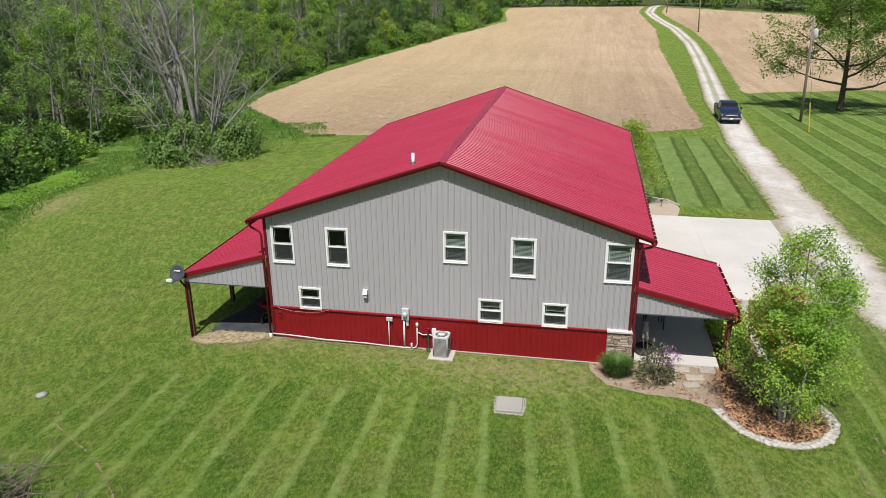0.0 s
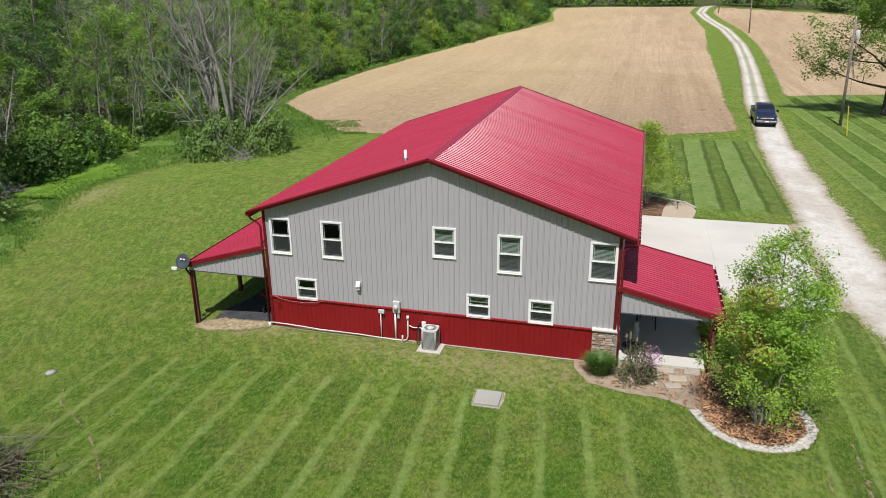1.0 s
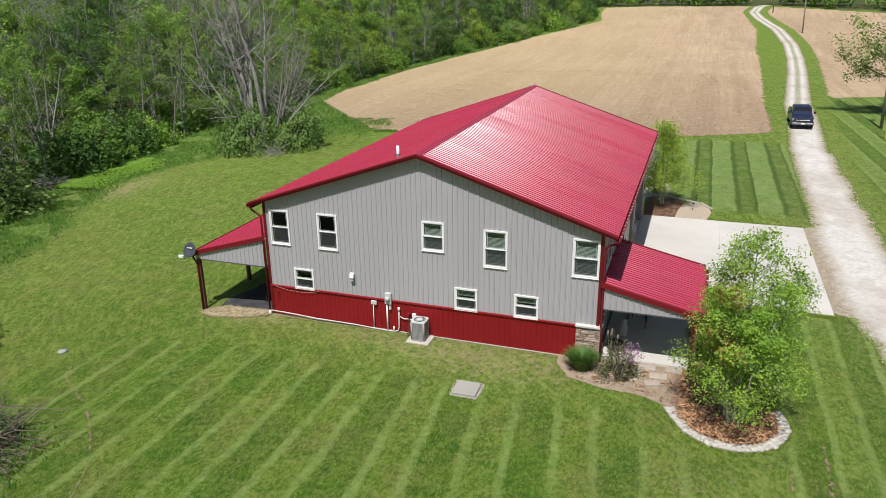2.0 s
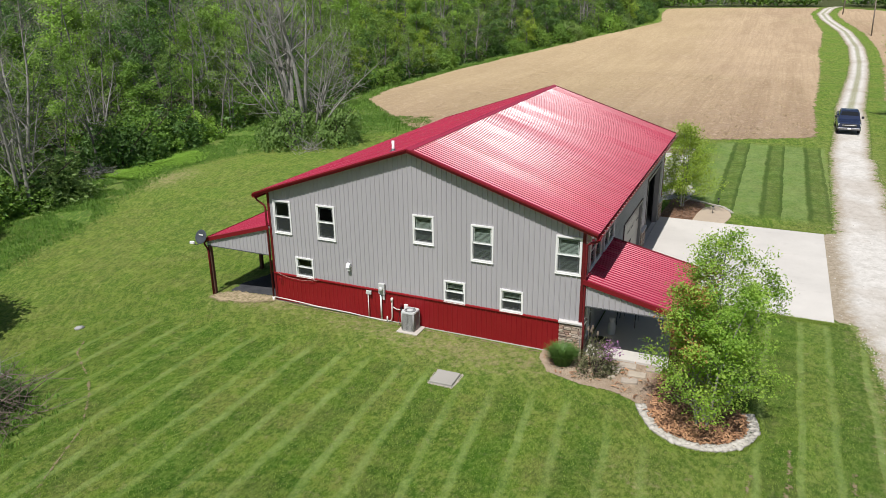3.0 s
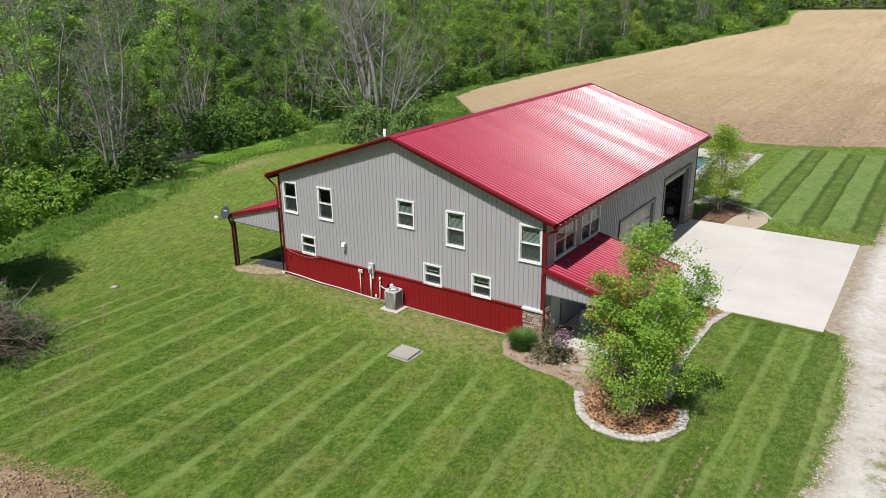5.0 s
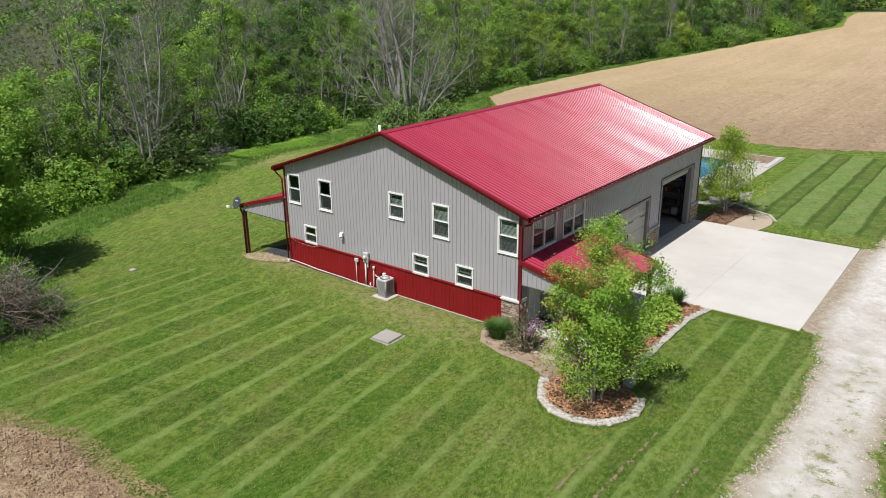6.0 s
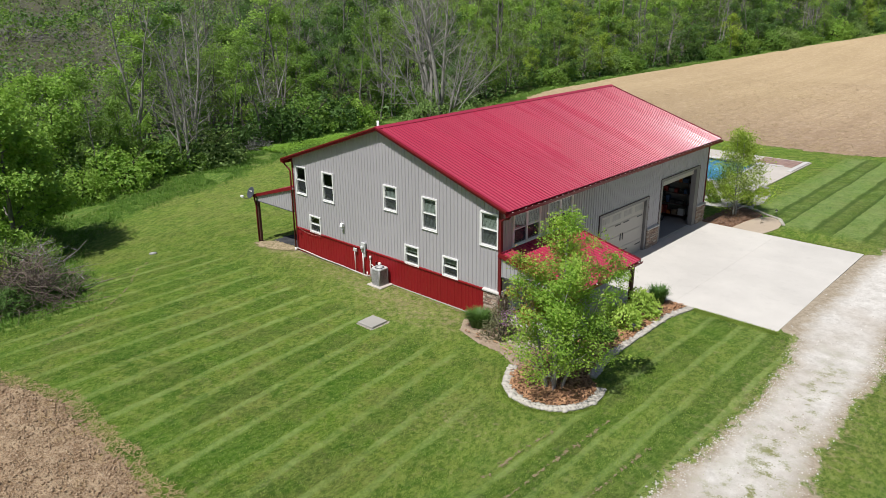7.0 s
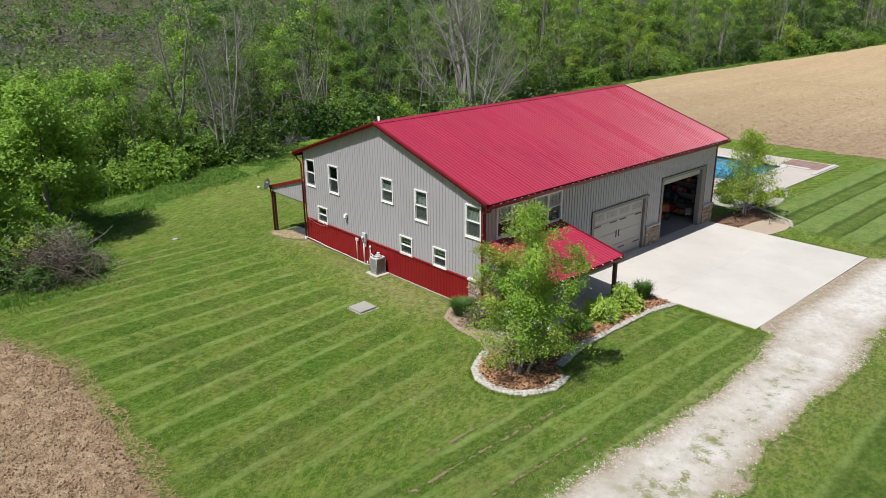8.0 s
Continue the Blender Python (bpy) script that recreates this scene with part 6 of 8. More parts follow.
def satellite_dish():
    d = thing("satellite_dish", "dark grey satellite dish on the rear porch corner", "satellite dish", at=pose(-3.30, -0.26, 2.34, 0, 0, -4))
    part("mast", Mesh().tube([(0.18, 0.22, -0.28), (0.1, 0.16, -0.2), (0.02, 0.1, -0.05), (0.02, 0.08, 0.0)], 0.022, 8), M_DKGREY, d)
    m = Matrix.Rotation(radians(66), 4, "X")
    prof = [(r * 1.02, z * 1.02) for r, z in [(0.02, 0.055), (0.12, 0.045), (0.22, 0.022), (0.285, 0.0), (0.29, -0.006), (0.28, -0.012), (0.2, 0.008), (0.02, 0.035)]]
    part("reflector", Mesh().lathe([(r, -z) for r, z in prof], (0, 0, 0), 28, m), painted("dish_grey", (0.055, 0.062, 0.075), 0.4, 0.1, 4, 40), d, "", True)
    part("feed_arm", Mesh().tube([m @ Vector((0, -0.27, 0.0)), m @ Vector((0, -0.36, 0.16)), m @ Vector((-0.02, -0.30, 0.36))], 0.016, 8), M_DKGREY, d)
    part("receiver", Mesh().slab(-0.11, -0.05, -0.045, 0.11, 0.05, 0.05, 0.02, Matrix.Translation(m @ Vector((-0.02, -0.28, 0.38)))), M_WHITE, d, "white receiver head")
    bars = Mesh()
    for x0, x1 in ((-0.11, -0.06), (-0.04, -0.01), (0.01, 0.06), (0.075, 0.11)):
        bars.box(x0, 0.05, 0.022, x1, 0.10, 0.026, m)
    part("mark", bars, M_PIPE, d, "small pale printed mark")


satellite_dish()


def wheelbarrow():
    w = thing("wheelbarrow", "red wheelbarrow with pale handles under the rear porch", "wheelbarrow", at=pose(-0.72, 1.75, -0.04, 0, 0, 80))
    tray = Mesh()
    lo = [(-0.28, -0.2), (0.32, -0.24), (0.32, 0.24), (-0.28, 0.2)]
    hi = [(-0.55, -0.32), (0.5, -0.38), (0.5, 0.38), (-0.55, 0.32)]
    tray.add([(x, y, 0.32) for x, y in lo] + [(x, y, 0.66) for x, y in hi] + [(x * 0.93, y * 0.93, 0.35) for x, y in lo] + [(x * 0.96, y * 0.95, 0.66) for x, y in hi],
             [(3, 2, 1, 0), (8, 9, 10, 11)] + [(i, (i + 1) % 4, 4 + (i + 1) % 4, 4 + i) for i in range(4)] + [(8 + (i + 1) % 4, 8 + i, 12 + i, 12 + (i + 1) % 4) for i in range(4)] + [(4 + i, 4 + (i + 1) % 4, 12 + (i + 1) % 4, 12 + i) for i in range(4)])
    part("tray", tray, painted("red_barrow_paint", (0.42, 0.03, 0.02), 0.4, 0.15, 6, 40), w, "red steel tray")
    for s in (-1, 1):
        part("handle", Mesh().tube([(-0.75, 0.05 * s, 0.24), (0.3, 0.24 * s, 0.31), (0.95, 0.30 * s, 0.55)], 0.022, 8), M_STRAWOOD, w, "pale wooden handle")
        part("leg", Mesh().tube([(0.3, 0.22 * s, 0.3), (0.38, 0.24 * s, 0.0), (0.16, 0.22 * s, 0.0), (0.05, 0.2 * s, 0.29)], 0.015, 6), M_DKGREY, w)
    part("tyre", Mesh().lathe([(0.10, -0.045), (0.16, -0.05), (0.19, -0.03), (0.19, 0.03), (0.16, 0.05), (0.10, 0.045)], (0, 0, 0), 20, Matrix.Translation((-0.72, 0, 0.19)) @ Matrix.Rotation(radians(90), 4, "X")), M_BLACK, w, "black rubber tyre", True)


M_STRAWOOD = painted("pale_wood", (0.40, 0.30, 0.19), 0.6, 0.15, 5, 30, 0.1)
wheelbarrow()


def porch_things():
    can = thing("milk_can", "pale metal milk can by the porch wall", "milk can", at=pose(12.85, 1.95, 0.13) @ Matrix.Scale(0.85, 4))
    part("can", Mesh().lathe([(0.15, 0), (0.16, 0.02), (0.16, 0.42), (0.10, 0.52), (0.09, 0.60), (0.12, 0.64), (0.11, 0.66)], (0, 0, 0), 20), M_GREYBOX, can, "", True)
    part("lid", Mesh().lathe([(0.115, 0.66), (0.12, 0.69), (0.04, 0.73)], (0, 0, 0), 20), M_GREYBOX, can, "", True)
    tub = thing("planter_bowl", "black bowl planter on the porch", "planter", mesh=Mesh().lathe([(0.14, 0), (0.20, 0.04), (0.27, 0.22), (0.30, 0.30), (0.28, 0.30), (0.24, 0.2), (0.02, 0.16)], (0, 0, 0), 22), material=M_BLACK, at=pose(12.72, 0.72, 0.13), smooth=True)
    table = thing("porch_table", "small dark metal table on the porch", "table", at=pose(13.2, 3.0, 0.13))
    part("tabletop", Mesh().slab(-0.35, -0.35, 0.62, 0.35, 0.35, 0.66, 0.015), M_BLACK, table)
    for sx in (-1, 1):
        for sy in (-1, 1):
            part("leg", Mesh().tube([(0.31 * sx, 0.31 * sy, 0.63), (0.33 * sx, 0.33 * sy, 0.0)], 0.017, 8), M_BLACK, table)
    ch = thing("porch_chair", "black metal porch chair beside the table", "chair", at=pose(13.3, 3.7, 0.13, 0, 0, 70))
    part("seat", Mesh().slab(-0.24, -0.24, 0.42, 0.24, 0.24, 0.46, 0.015), M_BLACK, ch)
    part("backrest", Mesh().slab(-0.24, 0.2, 0.5, 0.24, 0.24, 0.95, 0.01), M_BLACK, ch)
    for sx in (-1, 1):
        part("leg", Mesh().tube([(0.22 * sx, -0.22, 0.0), (0.22 * sx, -0.2, 0.43)], 0.015, 6), M_BLACK, ch)
        part("leg", Mesh().tube([(0.22 * sx, 0.24, 0.0), (0.22 * sx, 0.22, 0.9)], 0.015, 6), M_BLACK, ch)


porch_things()

for x, y in ((16.35, 2.4), (16.35, 4.3), (14.75, 18.5), (14.9, 20.2)):
    pl = thing("path_light", "small black solar path light in the mulch", "garden light", "path lights", at=pose(x, y, ground_z(x, y) + 0.05))
    part("stake", Mesh().tube([(0, 0, -0.05), (0, 0, 0.28)], 0.012, 6), M_BLACK, pl)
    part("lens", Mesh().lathe([(0.035, 0.26), (0.045, 0.34)], (0, 0, 0), 12), M_GREYBOX, pl)
    part("cap", Mesh().lathe([(0.08, 0.34), (0.075, 0.355), (0.015, 0.40)], (0, 0, 0), 14), M_BLACK, pl)


# ---- garage contents ----
def garage_contents():
    rng = random.Random(21)
    cols = [painted("box_" + nm, c, 0.7, 0.15, 5, 40) for nm, c in (("white", (0.42, 0.42, 0.40)), ("brown", (0.20, 0.13, 0.08)), ("red", (0.22, 0.025, 0.02)), ("blue", (0.04, 0.08, 0.16)), ("grey", (0.16, 0.16, 0.165)), ("black", (0.03, 0.03, 0.03)), ("orange", (0.36, 0.09, 0.015)))]
    for k in range(4):
        y = 16.62
        sh = thing("storage_shelf", "steel shelf crowded with boxes and tools", "shelf", "garage shelves", at=pose(6.2 + k * 1.55, y, 0.10))
        for z in (0.15, 0.75, 1.35, 1.95):
            part("shelf_board", Mesh().slab(-0.72, -0.22, z, 0.72, 0.22, z + 0.03, 0.006), M_POST, sh)
        for sx in (-0.72, 0.72):
            for sy in (-0.2, 0.2):
                part("upright", Mesh().box(sx - 0.02, sy - 0.02, 0, sx + 0.02, sy + 0.02, 2.2), M_DKGREY, sh)
        for z in (0.18, 0.78, 1.38, 1.98):
            x = -0.66
            while x < 0.5:
                w, h = rng.uniform(0.14, 0.36), rng.uniform(0.15, 0.42)
                if x + w > 0.68:
                    break
                thing("storage_box", "box standing on a garage shelf", "box", "boxes on shelves", at=pose(6.2 + k * 1.55 + x, y - 0.18, 0.10 + z + 0.002, 0, 0, rng.uniform(-4, 4)), mesh=Mesh().slab(0, 0, 0, w, rng.uniform(0.2, 0.32), h, 0.01), material=rng.choice(cols))
                x += w + rng.uniform(0.02, 0.1)
    t = thing("riding_mower", "orange riding mower parked in the garage", "riding mower", at=pose(9.9, 15.1, 0.10, 0, 0, 60))
    org = painted("orange_mower_paint", (0.34, 0.065, 0.012), 0.35, 0.1, 5, 40)
    part("hood", Mesh().slab(0.1, -0.28, 0.35, 0.95, 0.28, 0.82, 0.08), org, t, "orange hood")
    part("deck", Mesh().slab(-0.5, -0.55, 0.12, 0.5, 0.55, 0.3, 0.05), org, t, "orange cutting deck")
    part("seat", Mesh().slab(-0.55, -0.25, 0.62, -0.1, 0.25, 0.74, 0.05), M_BLACK, t)
    part("backrest", Mesh().slab(-0.62, -0.24, 0.74, -0.52, 0.24, 1.1, 0.04), M_BLACK, t)
    part("steering_wheel", Mesh().tube([(0.08 + 0.05 * math.sin(a), 0.18 * math.cos(a), 0.98 + 0.17 * math.sin(a)) for a in (i * 0.35 for i in range(19))], 0.015, 6, False), M_BLACK, t)
    for x, r in ((0.65, 0.2), (-0.45, 0.27)):
        for y in (-0.45, 0.45):
            part("tyre", Mesh().lathe([(r * 0.5, -0.09), (r * 0.9, -0.1), (r, -0.06), (r, 0.06), (r * 0.9, 0.1), (r * 0.5, 0.09)], (0, 0, 0), 18, Matrix.Translation((x, y, r)) @ Matrix.Rotation(radians(90), 4, "X")), M_BLACK, t, "black tyre", True)
    for k in range(9):
        x = 5.2 + k * 0.62
        thing("hanging_tool", "long-handled tool hung on the garage wall", "tool", "tools on the wall", mesh=Mesh().tube([(x, 16.85, 2.4), (x + rng.uniform(-0.05, 0.05), 16.82, 3.6)], 0.02, 6).slab(x - 0.12, 16.8, 2.3, x + 0.12, 16.84, 2.5, 0.02), material=rng.choice(cols + [M_STRAWOOD]))


garage_contents()


# ---- growing things ----
def leaf_mesh(name, centres, size, material, seed, up=0.55, slim=0.62, vary=0.4, heart=None):
    """Many small bent leaves, one island each; with a heart they turn outwards from that height on the axis."""
    g = np.random.default_rng(seed)
    c = np.asarray(centres, float)
    n = len(c)
    a = g.normal(size=(n, 3))
    a[:, 2] *= 0.6
    a /= np.linalg.norm(a, axis=1)[:, None]
    nr = g.normal(size=(n, 3)) + np.array((0, 0, up * 3))
    if heart is not None:
        away = c - np.array((0, 0, heart))
        nr = 0.75 * g.normal(size=(n, 3)) + 2.2 * away / (np.linalg.norm(away, axis=1)[:, None] + 1e-6)
    b = np.cross(nr, a)
    b /= np.linalg.norm(b, axis=1)[:, None] + 1e-9
    nn = np.cross(a, b)
    s = (size * (1 + vary * (g.random(n) * 2 - 1)))[:, None] / 2
    v = np.stack([c - a * s, c + b * s * slim + nn * s * 0.18, c + a * s - nn * s * 0.15, c - b * s * slim + nn * s * 0.18], 1).reshape(-1, 3)
    me = bpy.data.meshes.new(name)
    me.from_pydata(v.tolist(), [], np.arange(4 * n).reshape(n, 4).tolist())
    me.materials.append(material)
    return me


def grow(seed, height, girth, stems=1, lean=0.12, first=0.25, kids=8, twigs=5, reach=0.42, rise=0.55, sides=(7, 5, 3), wob=0.06, shrink=0.85, fine=0, lift=0.0):
    """Trunks with limbs and twigs. Returns the wood and the points where leaves may sit."""
    rng = random.Random(seed)
    wood, tips = Mesh(), []

    def rod(p, d, length, r0, r1, steps, bend, ns):
        pts, rad = [p.copy()], [r0]
        for i in range(steps):
            d = (d + Vector((rng.gauss(0, bend), rng.gauss(0, bend), rng.gauss(0, bend) + 0.03))).normalized()
            p = p + d * (length / steps)
            pts.append(p.copy()), rad.append(r0 + (r1 - r0) * (i + 1) / steps)
        wood.tube(pts, rad, ns, False)
        return pts, rad

    for s in range(stems):
        az = rng.uniform(0, 6.28) if stems == 1 else 6.28 * s / stems + rng.uniform(-0.5, 0.5)
        tilt = rng.uniform(0.2, 1.0) * lean if stems == 1 else lean * rng.uniform(0.4, 1.2)
        d = Vector((math.cos(az) * tilt, math.sin(az) * tilt, 1)).normalized()
        h = height * (rng.uniform(0.75, 1.0) if stems > 1 else 1)
        start = Vector((math.cos(az), math.sin(az), 0)) * (girth * 1.1 if stems > 1 else 0) + Vector((0, 0, -0.15))
        pts, rad = rod(start, d, h, girth * (0.75 if stems > 1 else 1), girth * 0.12, 10, wob, sides[0])
        for k in range(kids):
            t = first + (1 - first) * (k + rng.random()) / kids
            i = min(9, int(t * 10))
            p = pts[i].lerp(pts[i + 1], t * 10 - i)
            a = k * 2.4 + rng.uniform(-0.6, 0.6) + az
            ln = height * reach * (1.15 - shrink * t) * rng.uniform(0.7, 1.2)
            bd = Vector((math.cos(a), math.sin(a), rise + lift * t + rng.uniform(-0.15, 0.3))).normalized()
            bp, br = rod(p, bd, ln, rad[i] * 0.5, girth * 0.03, 6, wob * 2, sides[1])
            for q in range(twigs):
                u = 0.3 + 0.7 * (q + rng.random()) / twigs
                j = min(5, int(u * 6))
                tp = bp[j].lerp(bp[j + 1], u * 6 - j)
                td = Vector((rng.gauss(0, 1), rng.gauss(0, 1), rng.gauss(0.35, 0.5))).normalized()
                td = (td + (bp[-1] - bp[0]).normalized() * 0.7).normalized()
                tl = ln * rng.uniform(0.25, 0.5)
                wp, wr = rod(tp, td, tl, br[j] * 0.45, girth * 0.012, 3, wob * 2.5, sides[2])
                tips += [wp[1], wp[2], wp[3], wp[3]]
                for _ in range(fine):
                    fp = wp[rng.randint(0, 2)]
                    fd = (td + Vector((rng.gauss(0, 0.7), rng.gauss(0, 0.7), rng.gauss(0.2, 0.5)))).normalized()
                    fq, _r = rod(fp, fd, tl * rng.uniform(0.35, 0.7), girth * 0.018, girth * 0.007, 1, 0.12, 3)
                    tips.append(fq[-1])
            tips += [bp[4], bp[5], bp[6]]
        tips += [pts[9], pts[10]]
    return wood, tips


def leaf_points(tips, count, scatter, seed, low=None, keep=1.0):
    """Leaves round the twigs' ends; keep is the share of the ends that carry any, so that clumps form."""
    g = np.random.default_rng(seed)
    t = np.array([tuple(p) for p in tips])
    if keep < 1:
        t = t[g.permutation(len(t))[:int(len(t) * keep)]]
    pick = t[g.integers(0, len(t), count)]
    p = pick + g.normal(size=(count, 3)) * np.array((scatter, scatter, scatter * 0.75))
    if low is not None:
        p[:, 2] = np.maximum(p[:, 2], low + g.random(count) * 0.25)
    return p


def make_tree(name, label, category, wood, wood_mat, leaves, at, group="", smooth=True):
    t = thing(name, label, category, group, at=at)
    part("trunk", wood, wood_mat, t, smooth=smooth)
    if leaves:
        part("crown", leaves, None, t)
    return t


# the young tree by the entrance porch
wood, tips = grow(7, 5.35, 0.075, stems=1, lean=0.03, first=0.07, kids=34, twigs=5, reach=0.33, rise=0.42, wob=0.03, shrink=0.82, fine=1, lift=0.5)
for seed, high, turn in ((8, 4.5, 0.4), (9, 4.4, 2.3), (11, 4.5, 4.1), (12, 4.6, 5.3)):
    w2, t2 = grow(seed, high, 0.055, stems=1, lean=0.01, first=0.08, kids=15, twigs=5, reach=0.29, rise=0.36, wob=0.04, shrink=0.9, fine=1, lift=0.6)
    m = Matrix.Translation((0.22 * math.cos(turn), 0.22 * math.sin(turn), 0)) @ Matrix.Rotation(turn, 4, "Z") @ Matrix.Rotation(radians(40 - 6 * high), 4, "Y")
    wood.add([m @ Vector(p) for p in w2.v], w2.f)
    tips += [m @ p for p in t2]
wood.v = [(x + 0.015 * z, y + 0.06 * z, z) for x, y, z in wood.v]
tips = [Vector((p.x + 0.015 * p.z, p.y + 0.06 * p.z, p.z)) for p in tips]
lp = leaf_points(tips, 31000, 0.14, 3, 0.38, 0.85)
tree_a = make_tree("porch_tree", "young multi-stemmed tree in fresh green leaf, some leaves reddish", "tree", wood, M_BARK, leaf_mesh("crown", lp, 0.074, M_LEAF_E, 4, heart=1.6), pose(16.36, -2.5, 0.06))
red = [p for p in tips if p.x < -0.15 and 2.3 < p.z < 4.5 and noise.noise(p * 0.9) > -0.1]
part("reddish_foliage", leaf_mesh("reddish_foliage", leaf_points(red, 2600, 0.15, 8), 0.07, M_LEAF_P, 9), None, tree_a, "reddish new leaves")
# its thinner neighbour beside the pool
wood, tips = grow(19, 5.2, 0.055, stems=3, lean=0.05, first=0.05, kids=19, twigs=6, reach=0.34, rise=0.45, wob=0.04, shrink=0.95, fine=1)
rng = random.Random(5)
tips = [p for p in tips if rng.random() < 1.15 - 0.17 * p.z]
make_tree("young_tree", "slender young tree with light yellow-green leaves in a mulch bed", "tree", wood, M_BARK, leaf_mesh("crown", leaf_points(tips, 14500, 0.17, 5), 0.085, M_LEAF_Y, 6), pose(13.1, 19.1, 0.08))

# ---- shrubs and clumps in the beds ----
def dome_points(n, rx, ry, h, seed, shell=0.55):
    g = np.random.default_rng(seed)
    d = g.normal(size=(n, 3))
    d /= np.linalg.norm(d, axis=1)[:, None]
    d[:, 2] = np.abs(d[:, 2])
    r = shell + (1 - shell) * g.random(n) ** 0.6
    lump = np.array([1 + 0.46 * noise.noise((a * 1.9 + seed, b * 1.9, c * 1.9)) + 0.30 * noise.noise((a * 4.7 + seed, b * 4.7, c * 4.7)) for a, b, c in d])
    return d * (r * lump)[:, None] * np.array((rx, ry, h))


def shrub(name, label, x, y, rx, h, leaf, size, count, seed, category="shrub", extra=None, group=""):
    z = ground_z(x, y) + 0.05
    s = thing(name, label, category, group, at=pose(x, y, z))
    rngs = random.Random(seed)
    stems = Mesh()
    for _ in range(12):
        a, r = rngs.uniform(0, 6.28), rngs.uniform(0.3, 0.85)
        stems.tube([(0.03 * math.cos(a), 0.03 * math.sin(a), -0.05), (rx * 0.4 * r * math.cos(a), rx * 0.4 * r * math.sin(a), h * 0.45), (rx * 0.85 * r * math.cos(a), rx * 0.85 * r * math.sin(a), h * 0.85)], [0.016, 0.011, 0.005], 5, False)
    part("woody_base", stems, M_BARK_DK, s)
    part("foliage", leaf_mesh("foliage", dome_points(count, rx, rx, h, seed), size, leaf, seed, heart=0.1), None, s)
    if extra:
        part("blossom", leaf_mesh("blossom", dome_points(extra, rx * 0.55, rx * 0.8, h * 0.45, seed + 1, 0.5) + np.array((rx * 0.55, 0, h * 0.62)), 0.06, M_FLOWER, seed + 2), None, s, "mauve flowers")
    return s


def grass_clump(label, x, y, r, h, count, seed, material=None):
    g = random.Random(seed)
    me = Mesh()
    for _ in range(count):
        a, q = g.uniform(0, 6.28), math.sqrt(g.random()) * r * 0.5
        l, b = h * g.uniform(0.7, 1.1), g.uniform(0.3, 1.0) * r * 0.9
        c, s = math.cos(a), math.sin(a)
        w = 0.008
        p0, p1, p2 = Vector((q * c, q * s, -0.03)), Vector(((q + b * 0.35) * c, (q + b * 0.35) * s, l * 0.65)), Vector(((q + b) * c, (q + b) * s, l * g.uniform(0.72, 1.0)))
        n = Vector((-s, c, 0)) * w
        me.add([p0 - n, p0 + n, p1 + n, p1 - n, p2], [(0, 1, 2, 3), (3, 2, 4)])
    c = thing("grass_clump", label, "ornamental grass", at=pose(x, y, ground_z(x, y) + 0.05))
    part("tuft", me, material or M_LEAF_B, c)


grass_clump("rounded dark green ornamental grass at the stone corner", 11.82, -0.72, 0.55, 0.62, 1500, 2)
grass_clump("tufted green ornamental grass at the drive's edge", 15.72, 5.4, 0.45, 0.75, 1100, 3)
shrub("flowering_bush", "loose green bush with mauve flower spikes", 12.98, -0.85, 0.66, 1.05, leafy("bush_leaves", (0.085, 0.105, 0.045), (0.225, 0.225, 0.115)), 0.075, 1500, 12, "bush", 300)
spikes = thing("seed_stalks", "dry upright flower stalks in the bush", "plant", at=pose(12.8, -0.65, 0.1))
rng = random.Random(3)
for k in range(4):
    x, y, h = rng.uniform(-0.25, 0.3), rng.uniform(-0.2, 0.25), rng.uniform(1.15, 1.4)
    part("stalk", Mesh().tube([(x * 0.4, y * 0.4, 0), (x, y, h)], [0.012, 0.007], 5).tube([(x, y, h - 0.08), (x, y, h), (x, y, h + 0.1)], [0.02, 0.045, 0.02], 7), M_TWIG, spikes)
shrub("golden_shrub", "bright yellow-green rounded shrub in the mulch bed", 15.72, 2.7, 0.64, 0.8, M_LEAF_G, 0.09, 2600, 22, group="shrubs by the porch")
shrub("golden_shrub", "bright yellow-green rounded shrub in the mulch bed", 15.72, 4.1, 0.68, 0.9, M_LEAF_G, 0.09, 2800, 23, group="shrubs by the porch")
shrub("golden_shrub", "bright yellow-green rounded shrub in the mulch bed", 15.7, 1.35, 0.5, 0.65, M_LEAF_A, 0.09, 1800, 24, group="shrubs by the porch")
for k, (x, y, r) in enumerate(((12.2, 23.0, 0.45), (10.8, 23.6, 0.5), (9.4, 23.9, 0.4), (12.7, 21.6, 0.35), (12.6, 24.3, 0.40), (11.5, 22.2, 0.42), (10.2, 22.4, 0.5), (11.2, 20.9, 0.4), (9.7, 20.6, 0.55))):
    shrub("low_shrub", "low green shrub beside the pool patio", x, y, r, r * 0.9, M_LEAF_A if k % 2 else M_LEAF_C, 0.10, 900, 40 + k, group="low shrubs")

# ---- the woods along the creek ----
WOODS = {}


def wood_kind(key, seed, height, girth, leaf, count, size, scatter, bark_mat, keep=0.4, sprays=0, **kw):
    """A kind of woodland tree: its trunk, its leafy crown and, where it is hardly in leaf, sprays of fine twigs."""
    wood, tips = grow(seed, height, girth, **kw)
    w = wood.data("trunk_" + key, bark_mat, True)
    c = leaf_mesh("crown_" + key, leaf_points(tips, count, scatter, seed + 1, 0.2, keep), size, leaf, seed + 2, heart=height * 0.35) if count else None
    t = leaf_mesh("sprays_" + key, leaf_points(tips, sprays, 0.30, seed + 5), 0.75, M_HAZE, seed + 6, up=0.1, slim=0.022, vary=0.6) if sprays else None
    WOODS[key] = (w, c, t)


